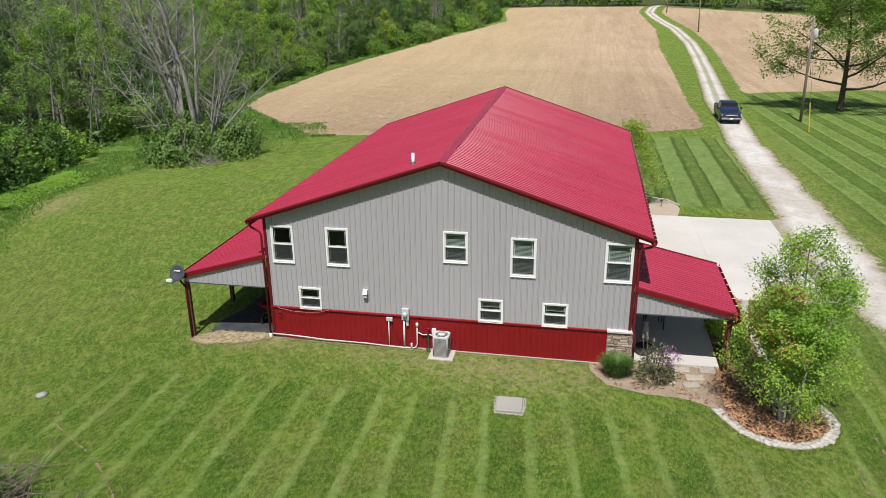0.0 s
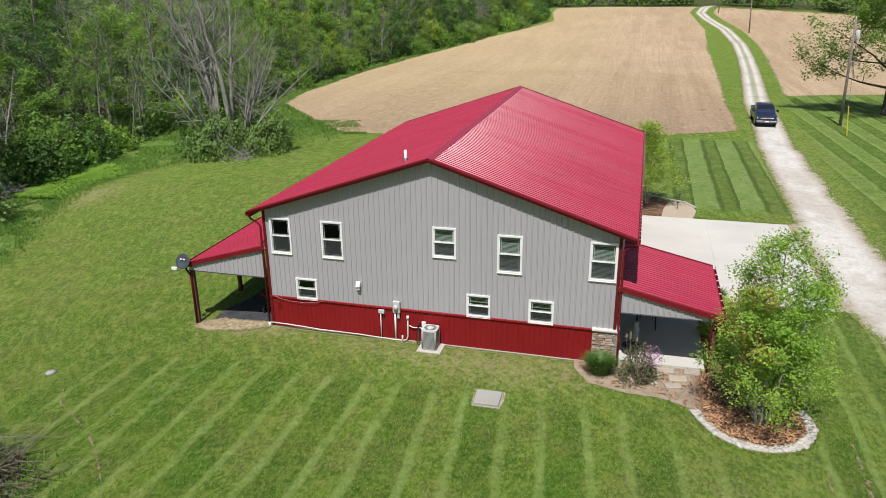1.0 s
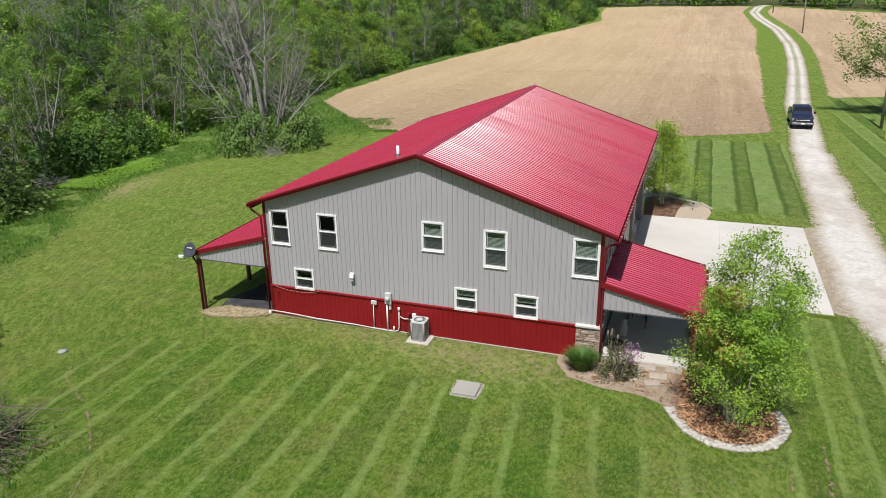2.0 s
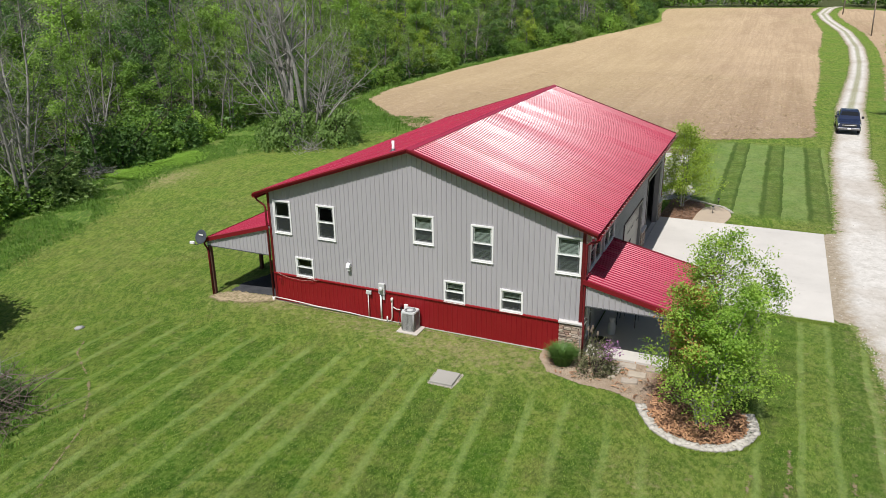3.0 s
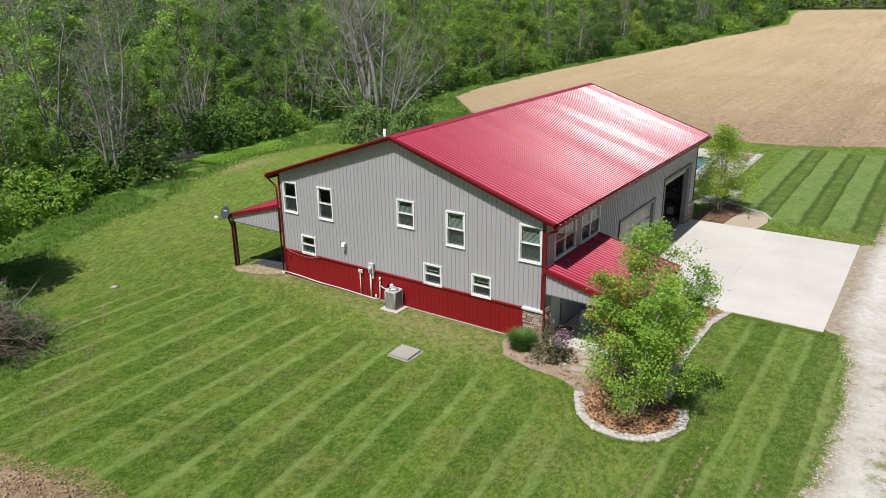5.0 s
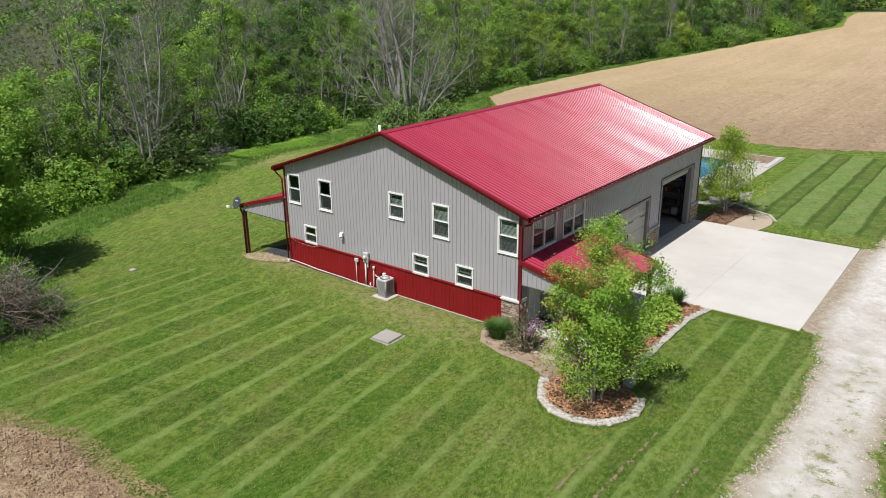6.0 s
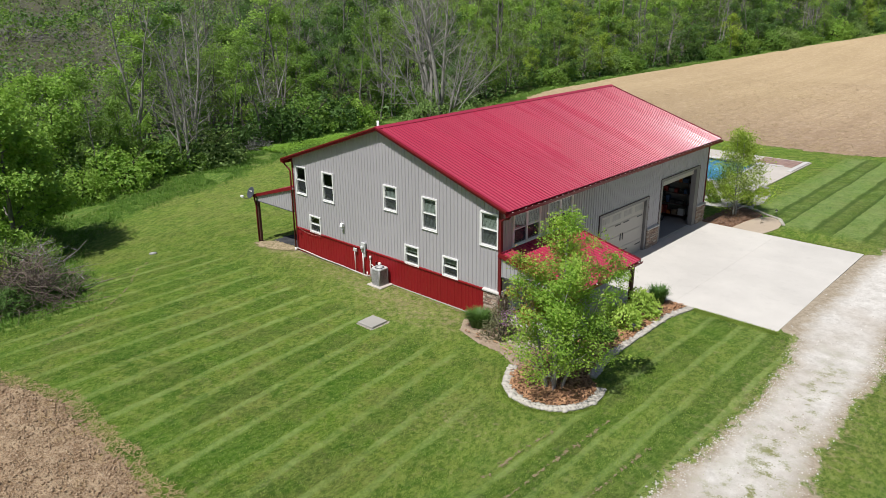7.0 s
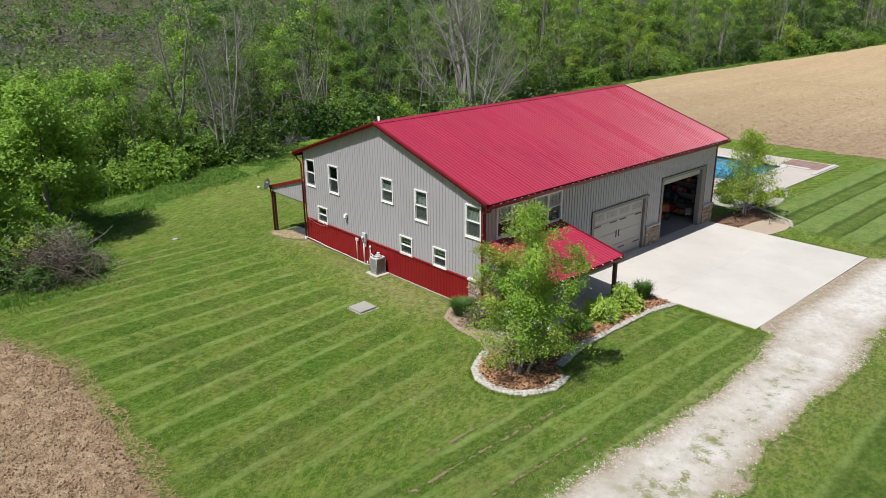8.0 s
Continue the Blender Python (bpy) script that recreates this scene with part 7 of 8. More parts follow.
for k in range(3):
    wood_kind(f"full{k}", 100 + k, 10.0 + k, 0.17, (M_LEAF_A, M_LEAF_B, M_LEAF_F)[k], 4300, 0.24, 0.36, M_BARK_WOOD, 0.24, first=0.10, kids=14, twigs=5, reach=0.36, rise=0.45)
wood_kind("mist0", 110, 9.0, 0.15, M_LEAF_O, 2200, 0.255, 0.32, M_BARK_WOOD, 0.20, first=0.06, kids=15, twigs=5, reach=0.38, rise=0.5, shrink=0.8)
wood_kind("mist1", 111, 8.0, 0.14, M_LEAF_C, 2700, 0.25, 0.32, M_BARK_WOOD, 0.19, first=0.05, kids=14, twigs=5, reach=0.42, rise=0.45, shrink=0.8)
for k in range(3):
    wood_kind(f"thin{k}", 120 + k, 12.0 + k, 0.12, (M_LEAF_A, M_LEAF_O, M_LEAF_B)[k], 2000, 0.18, 0.28, M_BARK_WOOD, 0.14, 160, first=0.26, kids=13, twigs=6, reach=0.28, rise=0.75, fine=1)
for k in range(3):
    wood_kind(f"bare{k}", 140 + k, 11.5 + k, 0.19, (M_LEAF_O, M_LEAF_D, M_LEAF_O)[k], 360, 0.15, 0.3, (M_BARK, M_BARK_PALE, M_BARK)[k], 0.3, 420, stems=2 + k % 2, lean=0.10, first=0.22, kids=9, twigs=6, reach=0.28, rise=0.85, fine=2)
for k in range(5):
    g = dome_points(3600 if k == 3 else 3100, 1.9, 1.9, 2.1, 160 + k, 0.72)
    stems = Mesh()
    rng = random.Random(k)
    for _ in range(9):
        a = rng.uniform(0, 6.28)
        stems.tube([(0, 0, -0.2), (0.7 * math.cos(a), 0.7 * math.sin(a), 1.1), (1.5 * math.cos(a), 1.5 * math.sin(a), 1.9)], [0.04, 0.025, 0.01], 5, False)
    WOODS[f"bush{k}"] = (stems.data(f"stems_bush{k}", M_BARK_DK, True), leaf_mesh(f"crown_bush{k}", g, 0.165 if k == 3 else 0.18, (M_LEAF_A, M_LEAF_B, M_LEAF_C, M_SALLOW, M_LEAF_F)[k], 170 + k, heart=0.3), None)
for k in range(2):
    wood_kind(f"rich{k}", 180 + k, 7.4, 0.15, M_LEAF_F, 9000, 0.205, 0.34, M_BARK_WOOD, 0.4, first=0.08, kids=15, twigs=6, reach=0.42, rise=0.45, shrink=0.75)
LABELS = {"rich": ("leafy_tree", "broad tree thick with bright fresh green leaves", "tree"), "full": ("leafy_tree", "tree in full fresh green leaf at the wood's edge", "tree"), "mist": ("leafy_tree", "rounded tree in thin yellow-green spring leaf", "tree"), "thin": ("slender_tree", "slender grey-stemmed tree with sparse spring leaves", "tree"),
          "bare": ("bare_tree", "bare grey tree with fine twigs, hardly in leaf", "tree"), "bush": ("thicket_bush", "dense green undergrowth bush at the wood's edge", "bush")}


def plant(key, x, y, scale, turn, sink=0.0, squash=1.0):
    """One tree or bush of the woods; those of a kind share their meshes."""
    nm, lab, cat = LABELS[key[:4]]
    t = thing(nm, lab, cat, "woods along the creek", at=pose(x, y, ground_z(x, y) - sink, 0, 0, turn) @ Matrix.Diagonal((scale, scale, scale * squash, 1)))
    w, c, sprays = WOODS[key]
    part("woody_base" if key[:4] == "bush" else "trunk", w, None, t)
    if c:
        part("crown", c, None, t)
    if sprays:
        part("twig_spray", sprays, None, t, "grey fine twigs", kind="stuff")


def rim_x(y):
    """The x of the woods' rim at y."""
    return along(WOOD_RIM, y) if y < 41 else field_left(min(y, 239)) - 3.0


def far_view(x, y):
    """The low, open ground beyond the thicket, over which the valley shows."""
    return math.degrees(math.atan2(y + 18, x - 30)) > 157.5


rng = random.Random(77)
spots = []


def free(x, y, gap):
    return all((x - a) ** 2 + (y - b) ** 2 > gap * gap for a, b in spots)


# rim: bushes and small leafy trees close together
tries = 0
while len(spots) < 125 and tries < 9000:
    tries += 1
    y = rng.uniform(0, 212) if rng.random() < 0.6 else rng.uniform(0, 45)
    x = rim_x(y) - rng.uniform(0, 4.5)
    if free(x, y, 2.5):
        spots.append((x, y))
        r = rng.random()
        if y > 45 and r > 0.55:
            plant(rng.choice(("mist0", "mist1", "mist0", "full1", "bare0")), x, y, rng.uniform(0.55, 0.95), rng.uniform(0, 360))
        elif r < 0.62:
            plant("bush" + rng.choice("001134"), x, y, rng.uniform(0.8, 1.9), rng.uniform(0, 360), 0.1, rng.uniform(0.75, 1.2))
        elif r < 0.78:
            plant("full" + rng.choice("012"), x, y, rng.uniform(0.45, 0.8), rng.uniform(0, 360))
        else:
            plant(rng.choice(("thin0", "thin1", "bare0", "thin2", "bare1")), x, y, rng.uniform(0.6, 1.05), rng.uniform(0, 360))
# behind it: taller trees
tries = 0
while len(spots) < 310 and tries < 20000:
    tries += 1
    y = rng.uniform(-4, 212) if rng.random() < 0.6 else rng.uniform(0, 70)
    depth = rng.uniform(3, 26) if rng.random() < 0.75 else rng.uniform(20, 50)
    x = rim_x(y) - depth
    if free(x, y, 3.2) and not (far_view(x, y) and x < -27):
        spots.append((x, y))
        r = rng.random()
        if y > 45:
            key = rng.choice(("mist0", "mist0", "mist1", "full2", "full2", "full0", "bare0", "bare2", "thin1", "full1"))
        else:
            key = ("bare" + rng.choice("0012")) if r < 0.38 else ("thin" + rng.choice("0122")) if r < 0.54 else "mist0" if r < 0.58 else ("full" + rng.choice("01122")) if r < 0.93 else ("bush" + rng.choice("01"))
        plant(key, x, y, rng.uniform(0.85, 1.3), rng.uniform(0, 360))

# leafy thicket and brush pile at the yard's near corner
for key, x, y, s in (("rich0", -10.9, -8.8, 1.0), ("rich1", -16.0, -10.6, 1.1), ("rich0", -20.5, -8.4, 1.05), ("rich1", -13.3, -8.6, 1.0), ("rich1", -8.4, -12.8, 0.8), ("bush4", -7.0, -11.2, 1.0), ("bush2", -5.6, -11.8, 0.8), ("bush4", -9.4, -9.2, 0.9), ("bush4", -23.2, 1.6, 1.35), ("bush4", -21.6, -1.6, 1.0), ("bush3", -5.9, -10.2, 0.85), ("bush1", -4.9, -12.6, 0.8), ("bush4", -13.4, -9.8, 1.1), ("bush1", -5.6, -14.0, 1.1),
                     ("bush4", -18.6, -7.6, 1.2), ("rich0", -24.6, -4.6, 1.0), ("bush4", -22.8, -3.4, 1.3), ("rich1", -27.5, -0.6, 0.95), ("bush4", -25.4, 0.6, 1.3), ("rich1", -31.0, 2.0, 1.0), ("bush4", -25.8, 3.4, 1.5), ("bush0", -26.4, 6.2, 1.2), ("bare0", -24.5, 7.5, 1.0), ("bare1", -27.0, 9.5, 1.1), ("bare2", -29.0, 6.0, 1.15), ("bare0", -31.5, 12.0, 1.15)):
    plant(key, x, y, s, (x * 57) % 360)


def brush_heap(x0, y0, count, wide, high, label, material, seed):
    """Loose branches heaped one over another."""
    rng = random.Random(seed)
    pile = thing("brush_pile", label, "brush pile", at=pose(x0, y0, ground_z(x0, y0)))
    for k in range(count):
        a, r, h = rng.uniform(0, 6.28), rng.uniform(0, wide), rng.uniform(0.0, high)
        p = Vector((r * math.cos(a) * 1.1, r * math.sin(a) * 1.15, h * max(0.1, wide - r)))
        d = Vector((rng.gauss(0, 1), rng.gauss(0, 1), rng.gauss(0.25, 0.35))).normalized()
        l = rng.uniform(0.4, 1.25) * wide
        q = p + d * l * 0.5 + Vector((rng.gauss(0, 0.08), rng.gauss(0, 0.08), rng.gauss(0.05, 0.05)))
        e = q + (d + Vector((rng.gauss(0, 0.3), rng.gauss(0, 0.3), rng.gauss(0.0, 0.2)))) * l * 0.5
        m = Mesh().tube([p, q, e], [rng.uniform(0.012, 0.03), 0.012, 0.004], 5, False)
        for _ in range(3):
            m.tube([q, q + Vector((rng.gauss(0, 0.3), rng.gauss(0, 0.3), rng.uniform(0, 0.35)))], [0.008, 0.003], 4, False)
        part("branch", m, material, pile)


brush_heap(-3.65, -10.6, 300, 1.7, 1.2, "heap of dry brown branches at the lawn's edge", M_TWIG, 31)
brush_heap(-5.1, -9.7, 70, 1.6, 1.5, "loose grey twigs standing over the brush at the lawn's edge", M_BARK, 35)
brush_heap(-29.0, 16.8, 90, 1.3, 0.75, "small heap of pale dry brush below the trees", M_BARK_PALE, 32)
brush_heap(-17.6, 28.4, 46, 1.4, 0.5, "fallen pale limbs lying at the foot of the thicket", M_BARK_PALE, 33)
plant("bush1", -2.9, -11.6, 0.5, 10)
plant("bush1", -3.3, -9.4, 0.36, 70)
plant("bare1", -25.8, 8.9, 0.62, 40)
plant("bush1", -27.0, 8.2, 1.3, 200)
plant("bush1", -27.5, 11.0, 1.0, 100)

# the big many-stemmed dead tree behind the yard, in a thicket
big = thing("dead_tree", "large many-stemmed tree with bare pale grey limbs", "tree", at=pose(-20.0, 31.0, ground_z(-20, 31)))
rng = random.Random(12)
for k in range(19):
    upright = k < 9
    a = radians(rng.uniform(150, 330) if upright else rng.uniform(-20, 90) if k < 16 else rng.uniform(190, 240))
    r = rng.uniform(0.1, 0.95) if upright else rng.uniform(0.5, 1.1)
    lean = rng.uniform(0, 7) if upright else rng.uniform(10, 27) if k < 16 else rng.uniform(24, 34)
    high, girth = (rng.uniform(12.5, 16.5), rng.uniform(0.15, 0.25)) if upright else (rng.uniform(8.0, 11.0), rng.uniform(0.09, 0.14))
    wood, tips = grow(403 + k, high, girth, stems=1, lean=0.02, first=0.42 if upright else 0.30, kids=12, twigs=7, reach=0.30, rise=0.80 if upright else 0.55, sides=(8, 5, 3), wob=0.055, shrink=0.55, fine=3)
    st = part("stem", wood, M_BARK_PALE if k % 4 else M_BARK, big, smooth=True)
    st.matrix_basis = Matrix.Translation((r * 1.1 * math.cos(a), r * 1.1 * math.sin(a), 0)) @ Matrix.Rotation(a, 4, "Z") @ Matrix.Rotation(radians(lean), 4, "Y")
for key, x, y, s in (("bush3", -20.7, 29.7, 1.25), ("bush3", -16.9, 31.4, 1.15), ("bush3", -18.8, 32.3, 1.15), ("bush0", -22.0, 31.2, 1.0), ("bush1", -23.6, 32.2, 0.9)):
    plant(key, x, y, s, (x * 91) % 360, 0.1, 1.45)


# ---- wooded hills beyond, in one mesh ----
def far_woods():
    g, rng = np.random.default_rng(9), random.Random(9)
    sets = [[], [], [], [], []]
    count = 0
    while count < 4300:
        kind = rng.random()
        if kind < 0.11:
            x, y = rng.uniform(-40, 190), 0.0
            y = 192 - 0.62 * max(0, min(x, 90) - 27) + rng.uniform(0, 18)
            if abs(x - 28) < 3:
                continue
        elif kind < 0.23:
            a, r = radians(rng.uniform(157, 174)), rng.uniform(75, 320) if kind < 0.19 else rng.uniform(330, 520)
            x, y = 30 + r * math.cos(a), -18 + r * math.sin(a)
        elif kind < 0.40:
            a, r = rng.uniform(0.3, 3.05), rng.uniform(225, 520)
            x, y = r * math.cos(a), r * math.sin(a)
        elif kind < 0.72:
            y = rng.uniform(-20, 240)
            x = rim_x(max(y, -8)) - rng.uniform(26, 110)
        else:
            y = rng.uniform(-20, 260)
            x = rim_x(max(y, -8)) - rng.uniform(60, 330)
        if in_field(x, y) > 0 or in_field_right(x, y) > 0 or (x > 15 and y < 150):
            continue
        h, w = rng.uniform(6, 13), rng.uniform(2.0, 4.2)
        if kind < 0.11:
            h, w = rng.uniform(2.5, 6.0), rng.uniform(2.0, 4.5)
        low = far_view(x, y) and x > -320
        if low:
            h, w = rng.uniform(1.8, 5.0), rng.uniform(1.5, 3.5)
            if rng.random() < 0.16:
                h, w = rng.uniform(5, 9), rng.uniform(2.5, 4.5)
        near = math.hypot(x, y + 20) < 190
        n = 72 if near else 48
        d = g.normal(size=(n, 3))
        d /= np.linalg.norm(d, axis=1)[:, None]
        q = d * (0.45 + 0.55 * g.random(n))[:, None] * np.array((w, w, h * 0.46)) + np.array((x, y, ground_z(x, y) + h * 0.55))
        sets[rng.choice((3, 3, 3, 3, 3, 3, 1) if low and h < 5 else (0, 2) if low else (4, 4, 1, 2, 0, 3, 3))].append((q, near))
        count += 1
    for k, (m, lab) in enumerate(((M_LEAF_A, "fresh green"), (M_LEAF_D, "dull grey-green"), (M_LEAF_B, "deep green"), (M_HAZE, "bare grey-brown"), (M_LEAF_O, "misty yellow-green"))):
        for near, size in ((True, 0.59), (False, 1.24)):
            pts = np.concatenate([q for q, f in sets[k] if f == near])
            tagged(new("far_woods", leaf_mesh("far_woods", pts, size * (1.25 if k == 3 else 0.85), m, 30 + k, vary=0.5, slim=(0.035 if near else 0.07) if k == 3 else 0.62)), f"{lab} woods beyond the creek and on the far hills", "woods", kind="stuff")
    # grey trunks and twigs showing between the crowns
    stems = Mesh()
    for _ in range(420):
        y = rng.uniform(0, 190)
        x = rim_x(y) - rng.uniform(10, 90)
        if far_view(x, y):
            continue
        z, h = ground_z(x, y), rng.uniform(9, 16)
        dx, dy = rng.gauss(0, 0.8), rng.gauss(0, 0.8)
        stems.tube([(x, y, z - 0.2), (x + dx * 0.4, y + dy * 0.4, z + h * 0.5), (x + dx, y + dy, z + h)], [0.16, 0.11, 0.03], 5, False)
        for _ in range(7):
            t, a = rng.uniform(0.35, 0.95), rng.uniform(0, 6.28)
            p = Vector((x + dx * t, y + dy * t, z + h * t))
            e = p + Vector((math.cos(a), math.sin(a), rng.uniform(0.5, 1.4))) * rng.uniform(1.0, 2.6)
            stems.tube([p, e], [0.045, 0.012], 3, False)
    thing("far_trunks", "grey trunks and limbs deep in the woods", "woods", kind="stuff", mesh=stems, material=M_BARK_WOOD)
    # undergrowth on the woods' floor
    pts = []
    for _ in range(26000):
        y = rng.uniform(-14, 165)
        d = rng.random() ** 1.4 * 42
        x = rim_x(y) - d + 0.5
        pts.append((x, y, ground_z(x, y) + rng.random() ** 1.7 * 2.2 + 0.1))
    tagged(new("undergrowth", leaf_mesh("undergrowth", pts, 0.5, M_LEAF_B, 77, vary=0.5)), "low green undergrowth on the woods' floor", "undergrowth", kind="stuff")


far_woods()


# ---- the other side of the drive ----
wood, tips = grow(55, 11.0, 0.30, stems=1, lean=0.05, first=0.16, kids=18, twigs=7, reach=0.66, rise=0.22, shrink=0.75, fine=1)
make_tree("shade_tree", "broad dark-stemmed shade tree on the striped lawn", "tree", wood, M_BARK_DK, leaf_mesh("crown", leaf_points(tips, 30000, 0.40, 6, None, 0.6), 0.20, M_LEAF_O, 7), pose(33.9, 53.8, ground_z(33.9, 53.8)))


def utility_pole(x, y, h, lean, label, box=False):
    p = thing("utility_pole", label, "utility pole", "poles along the drive", at=pose(x, y, ground_z(x, y), 0, lean, 0))
    part("pole", Mesh().tube([(0, 0, -0.3), (0, 0, h * 0.5), (0, 0, h)], [0.13, 0.115, 0.09], 10), M_POLE, p, smooth=True)
    part("insulator", Mesh().lathe([(0.05, 0), (0.07, 0.08), (0.03, 0.16)], (0, 0, h), 10), M_GREYBOX, p, "grey insulator", True)
    if box:
        part("transformer", Mesh().lathe([(0.15, 0), (0.17, 0.04), (0.17, 0.65), (0.12, 0.72), (0.05, 0.77)], (0.30, 0, h - 1.6), 14), M_GREYBOX, p, "grey can transformer", True)
        part("bracket", Mesh().box(0.08, -0.04, h - 1.2, 0.2, 0.04, h - 1.12), M_DKGREY, p)
    return p


utility_pole(28.95, 47.4, 8.7, -1.2, "weathered timber utility pole with a transformer", True)
utility_pole(31.6, 139, 8.0, -2, "weathered timber utility pole beside the field")
utility_pole(28.4, 175, 8.0, 1, "weathered timber utility pole beside the field")
mk = thing("guy_marker", "yellow plastic guy-wire marker in the lawn", "guy marker", at=pose(28.4, 42.5, ground_z(28.4, 42.5), 0, -6, 0))
part("sleeve", Mesh().tube([(0, 0, 0), (0, 0, 2.4)], 0.045, 8), painted("yellow_plastic", (0.62, 0.48, 0.04), 0.5, 0.1), mk)
part("guy_wire", Mesh().tube([(0, 0, 2.4), (1.5, 5.2, 7.8)], 0.012, 5), M_DKGREY, mk)


# ---- the pickup on the drive ----
M_CHROME = painted("dull_chrome", (0.30, 0.30, 0.32), 0.25, 0.1, 5, 60, 0.02, 0.9)


def pickup():
    t = thing("pickup_truck", "dark blue pickup truck standing on the gravel drive", "pickup truck", at=pose(22.75, 47.4, ground_z(22.75, 47.4) + 0.04, 0, 0, -91) @ Matrix.Diagonal((0.87, 0.87, 0.87, 1)))
    blue = painted("dark_blue_car_paint", (0.018, 0.027, 0.060), 0.18, 0.08, 3, 40, 0.0)
    dark = painted("tinted_glass", (0.012, 0.014, 0.016), 0.06, 0.05, 3, 40, 0.0)

    def loft(sections):
        me = Mesh()
        n = len(sections[0])
        for s in sections:
            me.v += [tuple(p) for p in s]
        for i in range(len(sections) - 1):
            me.f += [(i * n + j, i * n + (j + 1) % n, (i + 1) * n + (j + 1) % n, (i + 1) * n + j) for j in range(n)]
        me.f += [tuple(range(n - 1, -1, -1)), tuple((len(sections) - 1) * n + j for j in range(n))]
        return me

    def ring(x, half, z0, z1, c=0.1):
        return [(x, -half + c * 0.5, z0), (x, half - c * 0.5, z0), (x, half, z0 + c), (x, half, z1 - c), (x, half - c, z1), (x, -half + c, z1), (x, -half, z1 - c), (x, -half, z0 + c)]

    part("body", loft([ring(2.85, 0.86, 0.52, 1.00), ring(2.72, 0.95, 0.42, 1.10), ring(1.35, 1.0, 0.42, 1.18), ring(-0.9, 1.0, 0.42, 1.22), ring(-0.92, 1.0, 0.42, 1.30), ring(-2.75, 0.98, 0.45, 1.30), ring(-2.85, 0.94, 0.5, 1.26)]), blue, t, "dark blue painted body")
    part("cab", loft([ring(1.32, 0.90, 1.14, 1.20, 0.02), ring(0.62, 0.80, 1.14, 1.82, 0.10), ring(0.2, 0.78, 1.14, 1.90, 0.10), ring(-0.75, 0.78, 1.14, 1.88, 0.10), ring(-0.9, 0.84, 1.14, 1.24, 0.04)]), blue, t, "dark blue cab")
    part("windscreen", Mesh().add([(1.26, -0.80, 1.235), (1.26, 0.80, 1.235), (0.66, 0.68, 1.81), (0.66, -0.68, 1.81)], [(0, 1, 2, 3)]), dark, t, "dark windscreen")
    for s in (-1, 1):
        part("side_window", Mesh().add([(0.95, s * 0.885, 1.28), (-0.75, s * 0.865, 1.28), (-0.68, s * 0.805, 1.74), (0.55, s * 0.812, 1.74)], [(0, 1, 2, 3)]), dark, t)
        part("headlight", Mesh().slab(2.70, min(s * 0.62, s * 0.93), 0.80, 2.84, max(s * 0.62, s * 0.93), 0.98, 0.02), M_GREYBOX, t, "clear headlight")
        part("mirror", Mesh().slab(0.95, min(s * 1.0, s * 1.22), 1.24, 1.12, max(s * 1.0, s * 1.22), 1.46, 0.03), M_BLACK, t, "black side mirror")
        for x in (1.85, -1.75):
            w = part("wheel", Mesh().lathe([(0.20, -0.12), (0.36, -0.12), (0.39, -0.07), (0.39, 0.07), (0.36, 0.12), (0.20, 0.12)], (0, 0, 0), 22, Matrix.Translation((x, s * 0.89, 0.39)) @ Matrix.Rotation(radians(90), 4, "X")), M_BLACK, t, "black tyre on a grey rim", True)
            part("rim", Mesh().lathe([(0.22, -0.128), (0.21, -0.132), (0.05, -0.12), (0.05, 0.12), (0.21, 0.132), (0.22, 0.128)], (0, 0, 0), 18, Matrix.Translation((x, s * 0.89, 0.39)) @ Matrix.Rotation(radians(90), 4, "X")), M_ALU, w, "", True)
    part("grille", Mesh().slab(2.82, -0.58, 0.72, 2.875, 0.58, 0.98, 0.02), M_BLACK, t, "black grille with a bright bar")
    part("grille_bar", Mesh().slab(2.87, -0.60, 0.83, 2.895, 0.60, 0.88, 0.008), M_ALU, t)
    part("bumper", Mesh().slab(2.74, -0.97, 0.46, 2.98, 0.97, 0.64, 0.05), M_CHROME, t, "chrome front bumper")
    part("plate", Mesh().box(2.981, -0.16, 0.50, 2.99, 0.16, 0.64), M_WHITE, t, "plain pale plate")
    part("bed_liner", Mesh().box(-2.65, -0.85, 1.302, -1.02, 0.85, 1.31), M_BLACK, t, "black bed liner")


pickup()


# ---- loose grass and earth ----
def tufts(name, label, count, spot, height, material, seed, blades=4, wide=0.012, flat=1.0):
    """Blades of grass strewn over the ground, in one mesh."""
    rng, v, f = random.Random(seed), [], []
    while count:
        x, y = spot(rng)
        if x is None:
            continue
        z = ground_z(x, y)
        for _ in range(blades):
            a, l = rng.uniform(0, 6.28), height * rng.uniform(0.5, 1.2)
            c, s = math.cos(a), math.sin(a)
            bx, by = x + rng.gauss(0, 0.05), y + rng.gauss(0, 0.05)
            k, o = len(v), l * rng.uniform(0.2, 0.7)
            v += [(bx - s * wide, by + c * wide, z + (1 - flat) * 0.06), (bx + s * wide, by - c * wide, z + (1 - flat) * 0.06), (bx + c * (o if flat == 1 else l), by + s * (o if flat == 1 else l), z + l * flat)]
            f.append((k, k + 1, k + 2))
        count -= 1
    me = bpy.data.meshes.new(name)
    me.from_pydata(v, [], f)
    me.materials.append(material)
    tagged(new(name, me), label, "grass", kind="stuff")


def rim_spot(rng):
    y = rng.uniform(-14, 41) if rng.random() < 0.85 else rng.uniform(41, 44)
    x = mown_left(y) - rng.random() * max(1.0, mown_left(y) - along(WOOD_RIM, y)) + rng.gauss(0, 0.5)
    if noise.noise((x * 0.45, y * 0.45, 3.0)) < -0.25:
        return None, None
    return x, y


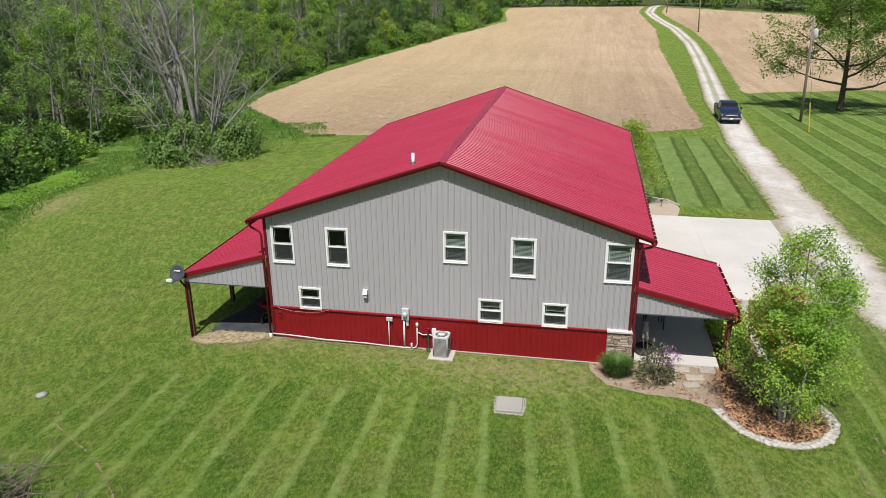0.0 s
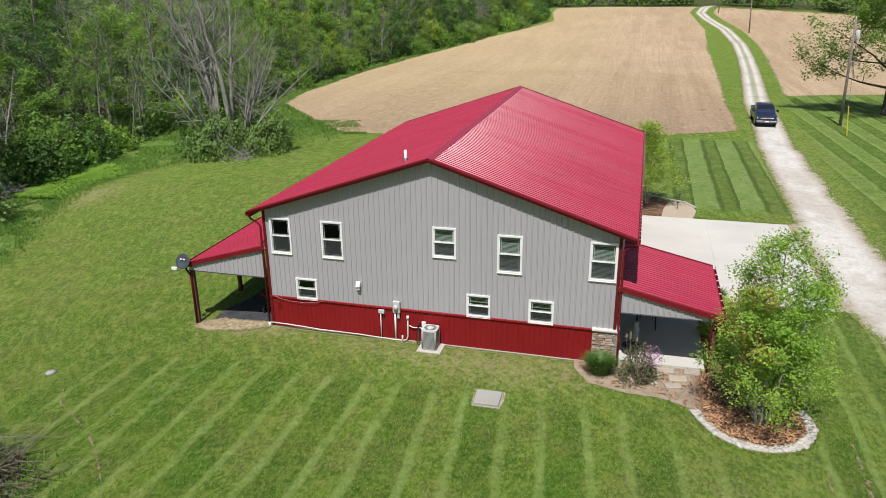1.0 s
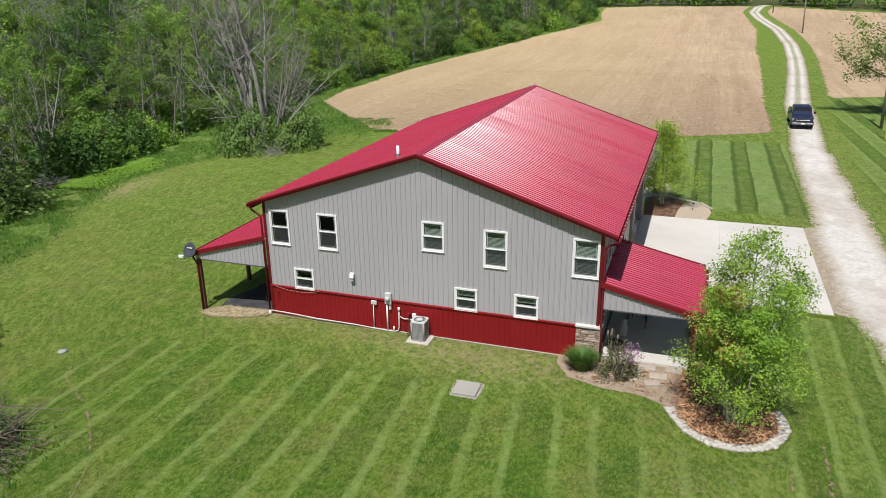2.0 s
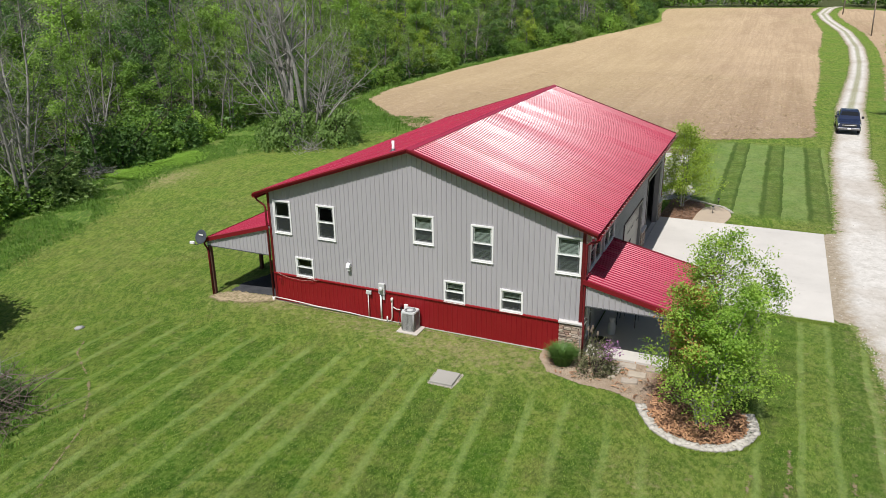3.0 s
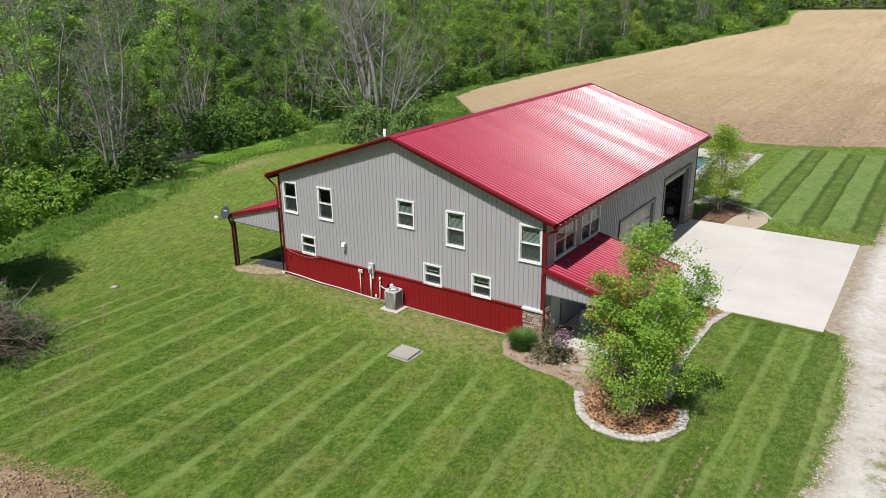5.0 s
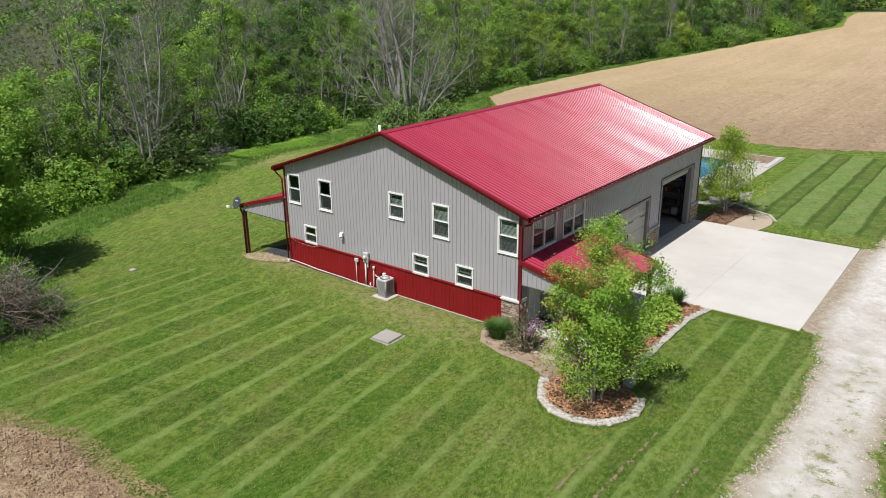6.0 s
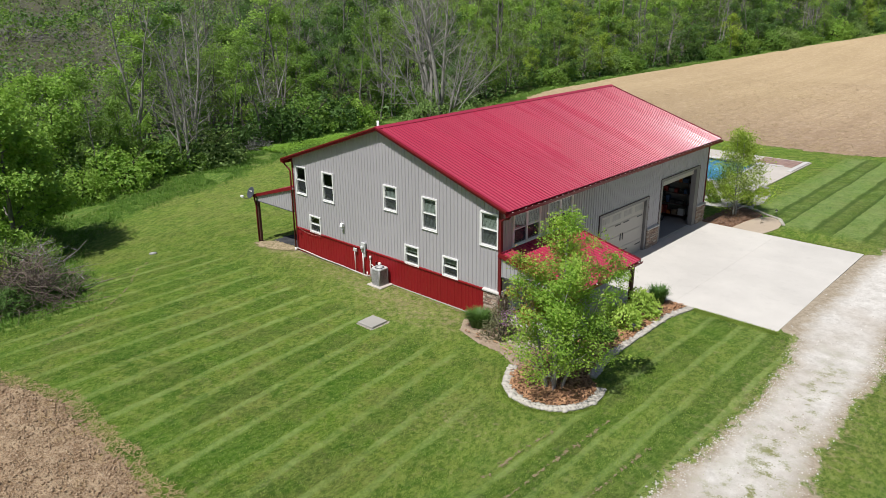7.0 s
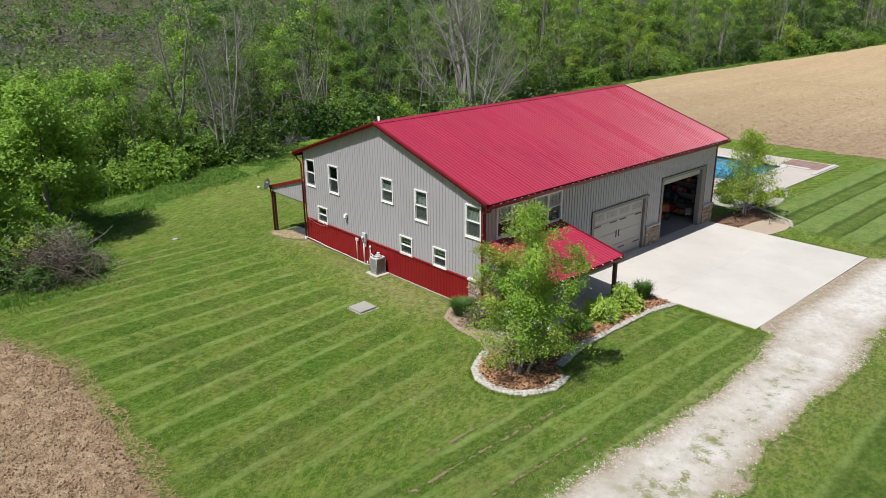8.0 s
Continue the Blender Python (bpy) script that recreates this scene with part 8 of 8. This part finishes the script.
def lawn_spot(rng):
    x, y = rng.uniform(-9, 20.3), rng.uniform(-13.8, 4.0)
    if in_soil(x, y) > 0.3 or poly_gap(x, y, BED_A) > -0.02 or y > -0.06 and -3.0 < x < 16.6 or x < mown_left(y):
        return None, None
    return x, y


def field_rim(rng):
    t = rng.random()
    if t < 0.7:
        y = rng.uniform(40, 120)
        return field_left(y) - abs(rng.gauss(0, 1.5)), y
    x = -26 + 15 * rng.random() ** 1.5
    return x, 39.0 + 0.03 * x + 3.2 * smoothstep(12, 21, x) - abs(rng.gauss(0, 0.3)) if x > -13 else 38.6 - 1.08 * (x + 13) - abs(rng.gauss(0, 2.5))


tufts("rank_grass", "tall fresh grass along the wood's edge", 25000, rim_spot, 0.17, M_RANK, 41, 4, 0.016)


def weed_spot(rng):
    y = rng.uniform(16.5, 25.8)
    x = -27.6 - 0.12 * (y - 21) + 0.6 * math.sin(y * 0.9) + rng.gauss(0, 1.0)
    return (x, y) if x < mown_left(y) - 0.1 else (None, None)


M_WEED = leafy("fresh_weeds", (0.120, 0.260, 0.025), (0.280, 0.470, 0.065), clear=0.3)
tufts("fresh_weeds", "bright green leafy weeds at the lawn's rim", 7500, weed_spot, 0.30, M_WEED, 46, 4, 0.06, 0.6)


def stubble_spot(rng):
    x, y = rng.uniform(-16, 20), 40 + 45 * rng.random() ** 1.5
    return (x, y) if in_field(x, y) > 0.6 else (None, None)


tufts("stubble", "short broken corn stubble on the field", 9000, stubble_spot, 0.16, M_STRAW, 47, 2, 0.05, 0.12)
tufts("field_margin", "rough grass along the field's edge", 6500, field_rim, 0.22, M_RANK, 42, 3, 0.025)


def edge_spot(rng):
    """Along the rims of paving, beds and walls, where the mower does not reach."""
    r = rng.random()
    if r < 0.40:
        x = rng.uniform(16.9, 20.1)
        return x, 5.93 - abs(rng.gauss(0, 0.10))
    if r < 0.60:
        return rng.uniform(15.9, 20.0), 16.93 + abs(rng.gauss(0, 0.08))
    if r < 0.63:
        return rng.uniform(0, 10.9), -0.30 - abs(rng.gauss(0, 0.10))
    if r < 0.80:
        a = rng.uniform(3.4, 6.9)
        return RING_C[0] + (RING_R + 0.2 + abs(rng.gauss(0, 0.05))) * math.cos(a), RING_C[1] + (RING_R + 0.2 + abs(rng.gauss(0, 0.05))) * math.sin(a)
    if r < 0.90:
        y = rng.uniform(-9, 5.8)
        return along(ROAD_LEFT, y) + rng.gauss(0.1, 0.28), y
    if r < 0.95:
        y = rng.uniform(-7, 30)
        return along(ROAD_RIGHT, y) + rng.gauss(0.0, 0.25), y
    x = rng.uniform(1.5, 16)
    return x, -13.2 - 1.1 * smoothstep(6, 1.5, x) - 0.4 * smoothstep(10, 15, x) + rng.gauss(0.0, 0.3)


def road_stones():
    """Loose pale stones along the drive's rims and over its bed."""
    rng, me = random.Random(18), Mesh()
    for _ in range(5200):
        y = rng.uniform(-14, 7) if rng.random() < 0.8 else rng.uniform(7, 36)
        a, b, r = along(ROAD_LEFT, y), along(ROAD_RIGHT, y), rng.random()
        x = a + rng.gauss(0.12, 0.16) if r < 0.45 and y < 5 else b + rng.gauss(-0.1, 0.2) if r < 0.62 else rng.uniform(a, b)
        k = 0.008 + 0.026 * rng.random() ** 2.2
        m = pose(x, y, ground_z(x, y) + 0.03 + k * 0.3, rng.uniform(0, 360), rng.uniform(0, 360), rng.uniform(0, 360))
        me.add([m @ (Vector(q) * k * rng.uniform(0.7, 1.3)) for q in ((1, 0, 0), (-1, 0, 0), (0, 1, 0), (0, -1, 0), (0, 0, 1), (0, 0, -1))], [(0, 2, 4), (2, 1, 4), (1, 3, 4), (3, 0, 4), (2, 0, 5), (1, 2, 5), (3, 1, 5), (0, 3, 5)])
    thing("drive_stones", "loose pale limestone pieces on the drive", "gravel", kind="stuff", mesh=me, material=rough_stone("loose_limestone", [(0.50, 0.47, 0.42), (0.66, 0.64, 0.60), (0.40, 0.36, 0.30), (0.60, 0.57, 0.52)], 20, 0.3))


road_stones()


def straw_spot(rng):
    x, y = rng.uniform(-1, 16), rng.uniform(-17, -12.6)
    k = in_soil(x, y)
    return (x, y) if 0.1 < k and (k < 0.95 or rng.random() < 0.3) else (None, None)


tufts("edge_grass", "longer untrimmed grass along paving and walls", 6500, edge_spot, 0.05, M_BLADE, 44, 4, 0.012)
tufts("straw_litter", "pale straw bits on the tilled earth", 6500, straw_spot, 0.12, M_STRAW, 45, 2, 0.010, 0.45)
tufts("lawn_grass", "short mown grass blades", 26000, lawn_spot, 0.045, M_BLADE, 43, 3, 0.009)


def clods():
    rng, me = random.Random(8), Mesh()
    for _ in range(11000):
        x, y = rng.uniform(-1, 15), rng.uniform(-17.5, -13)
        if in_soil(x, y) < 0.5:
            continue
        r = 0.01 + 0.04 * rng.random() ** 2.5
        z = ground_z(x, y) + 0.07 + r * 0.3
        m = pose(x, y, z, rng.uniform(0, 360), rng.uniform(0, 360), rng.uniform(0, 360))
        me.add([m @ (Vector(q) * r * rng.uniform(0.7, 1.3)) for q in ((1, 0, 0), (-1, 0, 0), (0, 1, 0), (0, -1, 0), (0, 0, 1), (0, 0, -1))], [(0, 2, 4), (2, 1, 4), (1, 3, 4), (3, 0, 4), (2, 0, 5), (1, 2, 5), (3, 1, 5), (0, 3, 5)])
    thing("soil_clods", "loose clods on the tilled earth", "clods", kind="stuff", mesh=me, material=M_CLOD)


M_CLOD = leafy("dry_clods", (0.22, 0.145, 0.085), (0.46, 0.345, 0.22), clear=0.0)
clods()
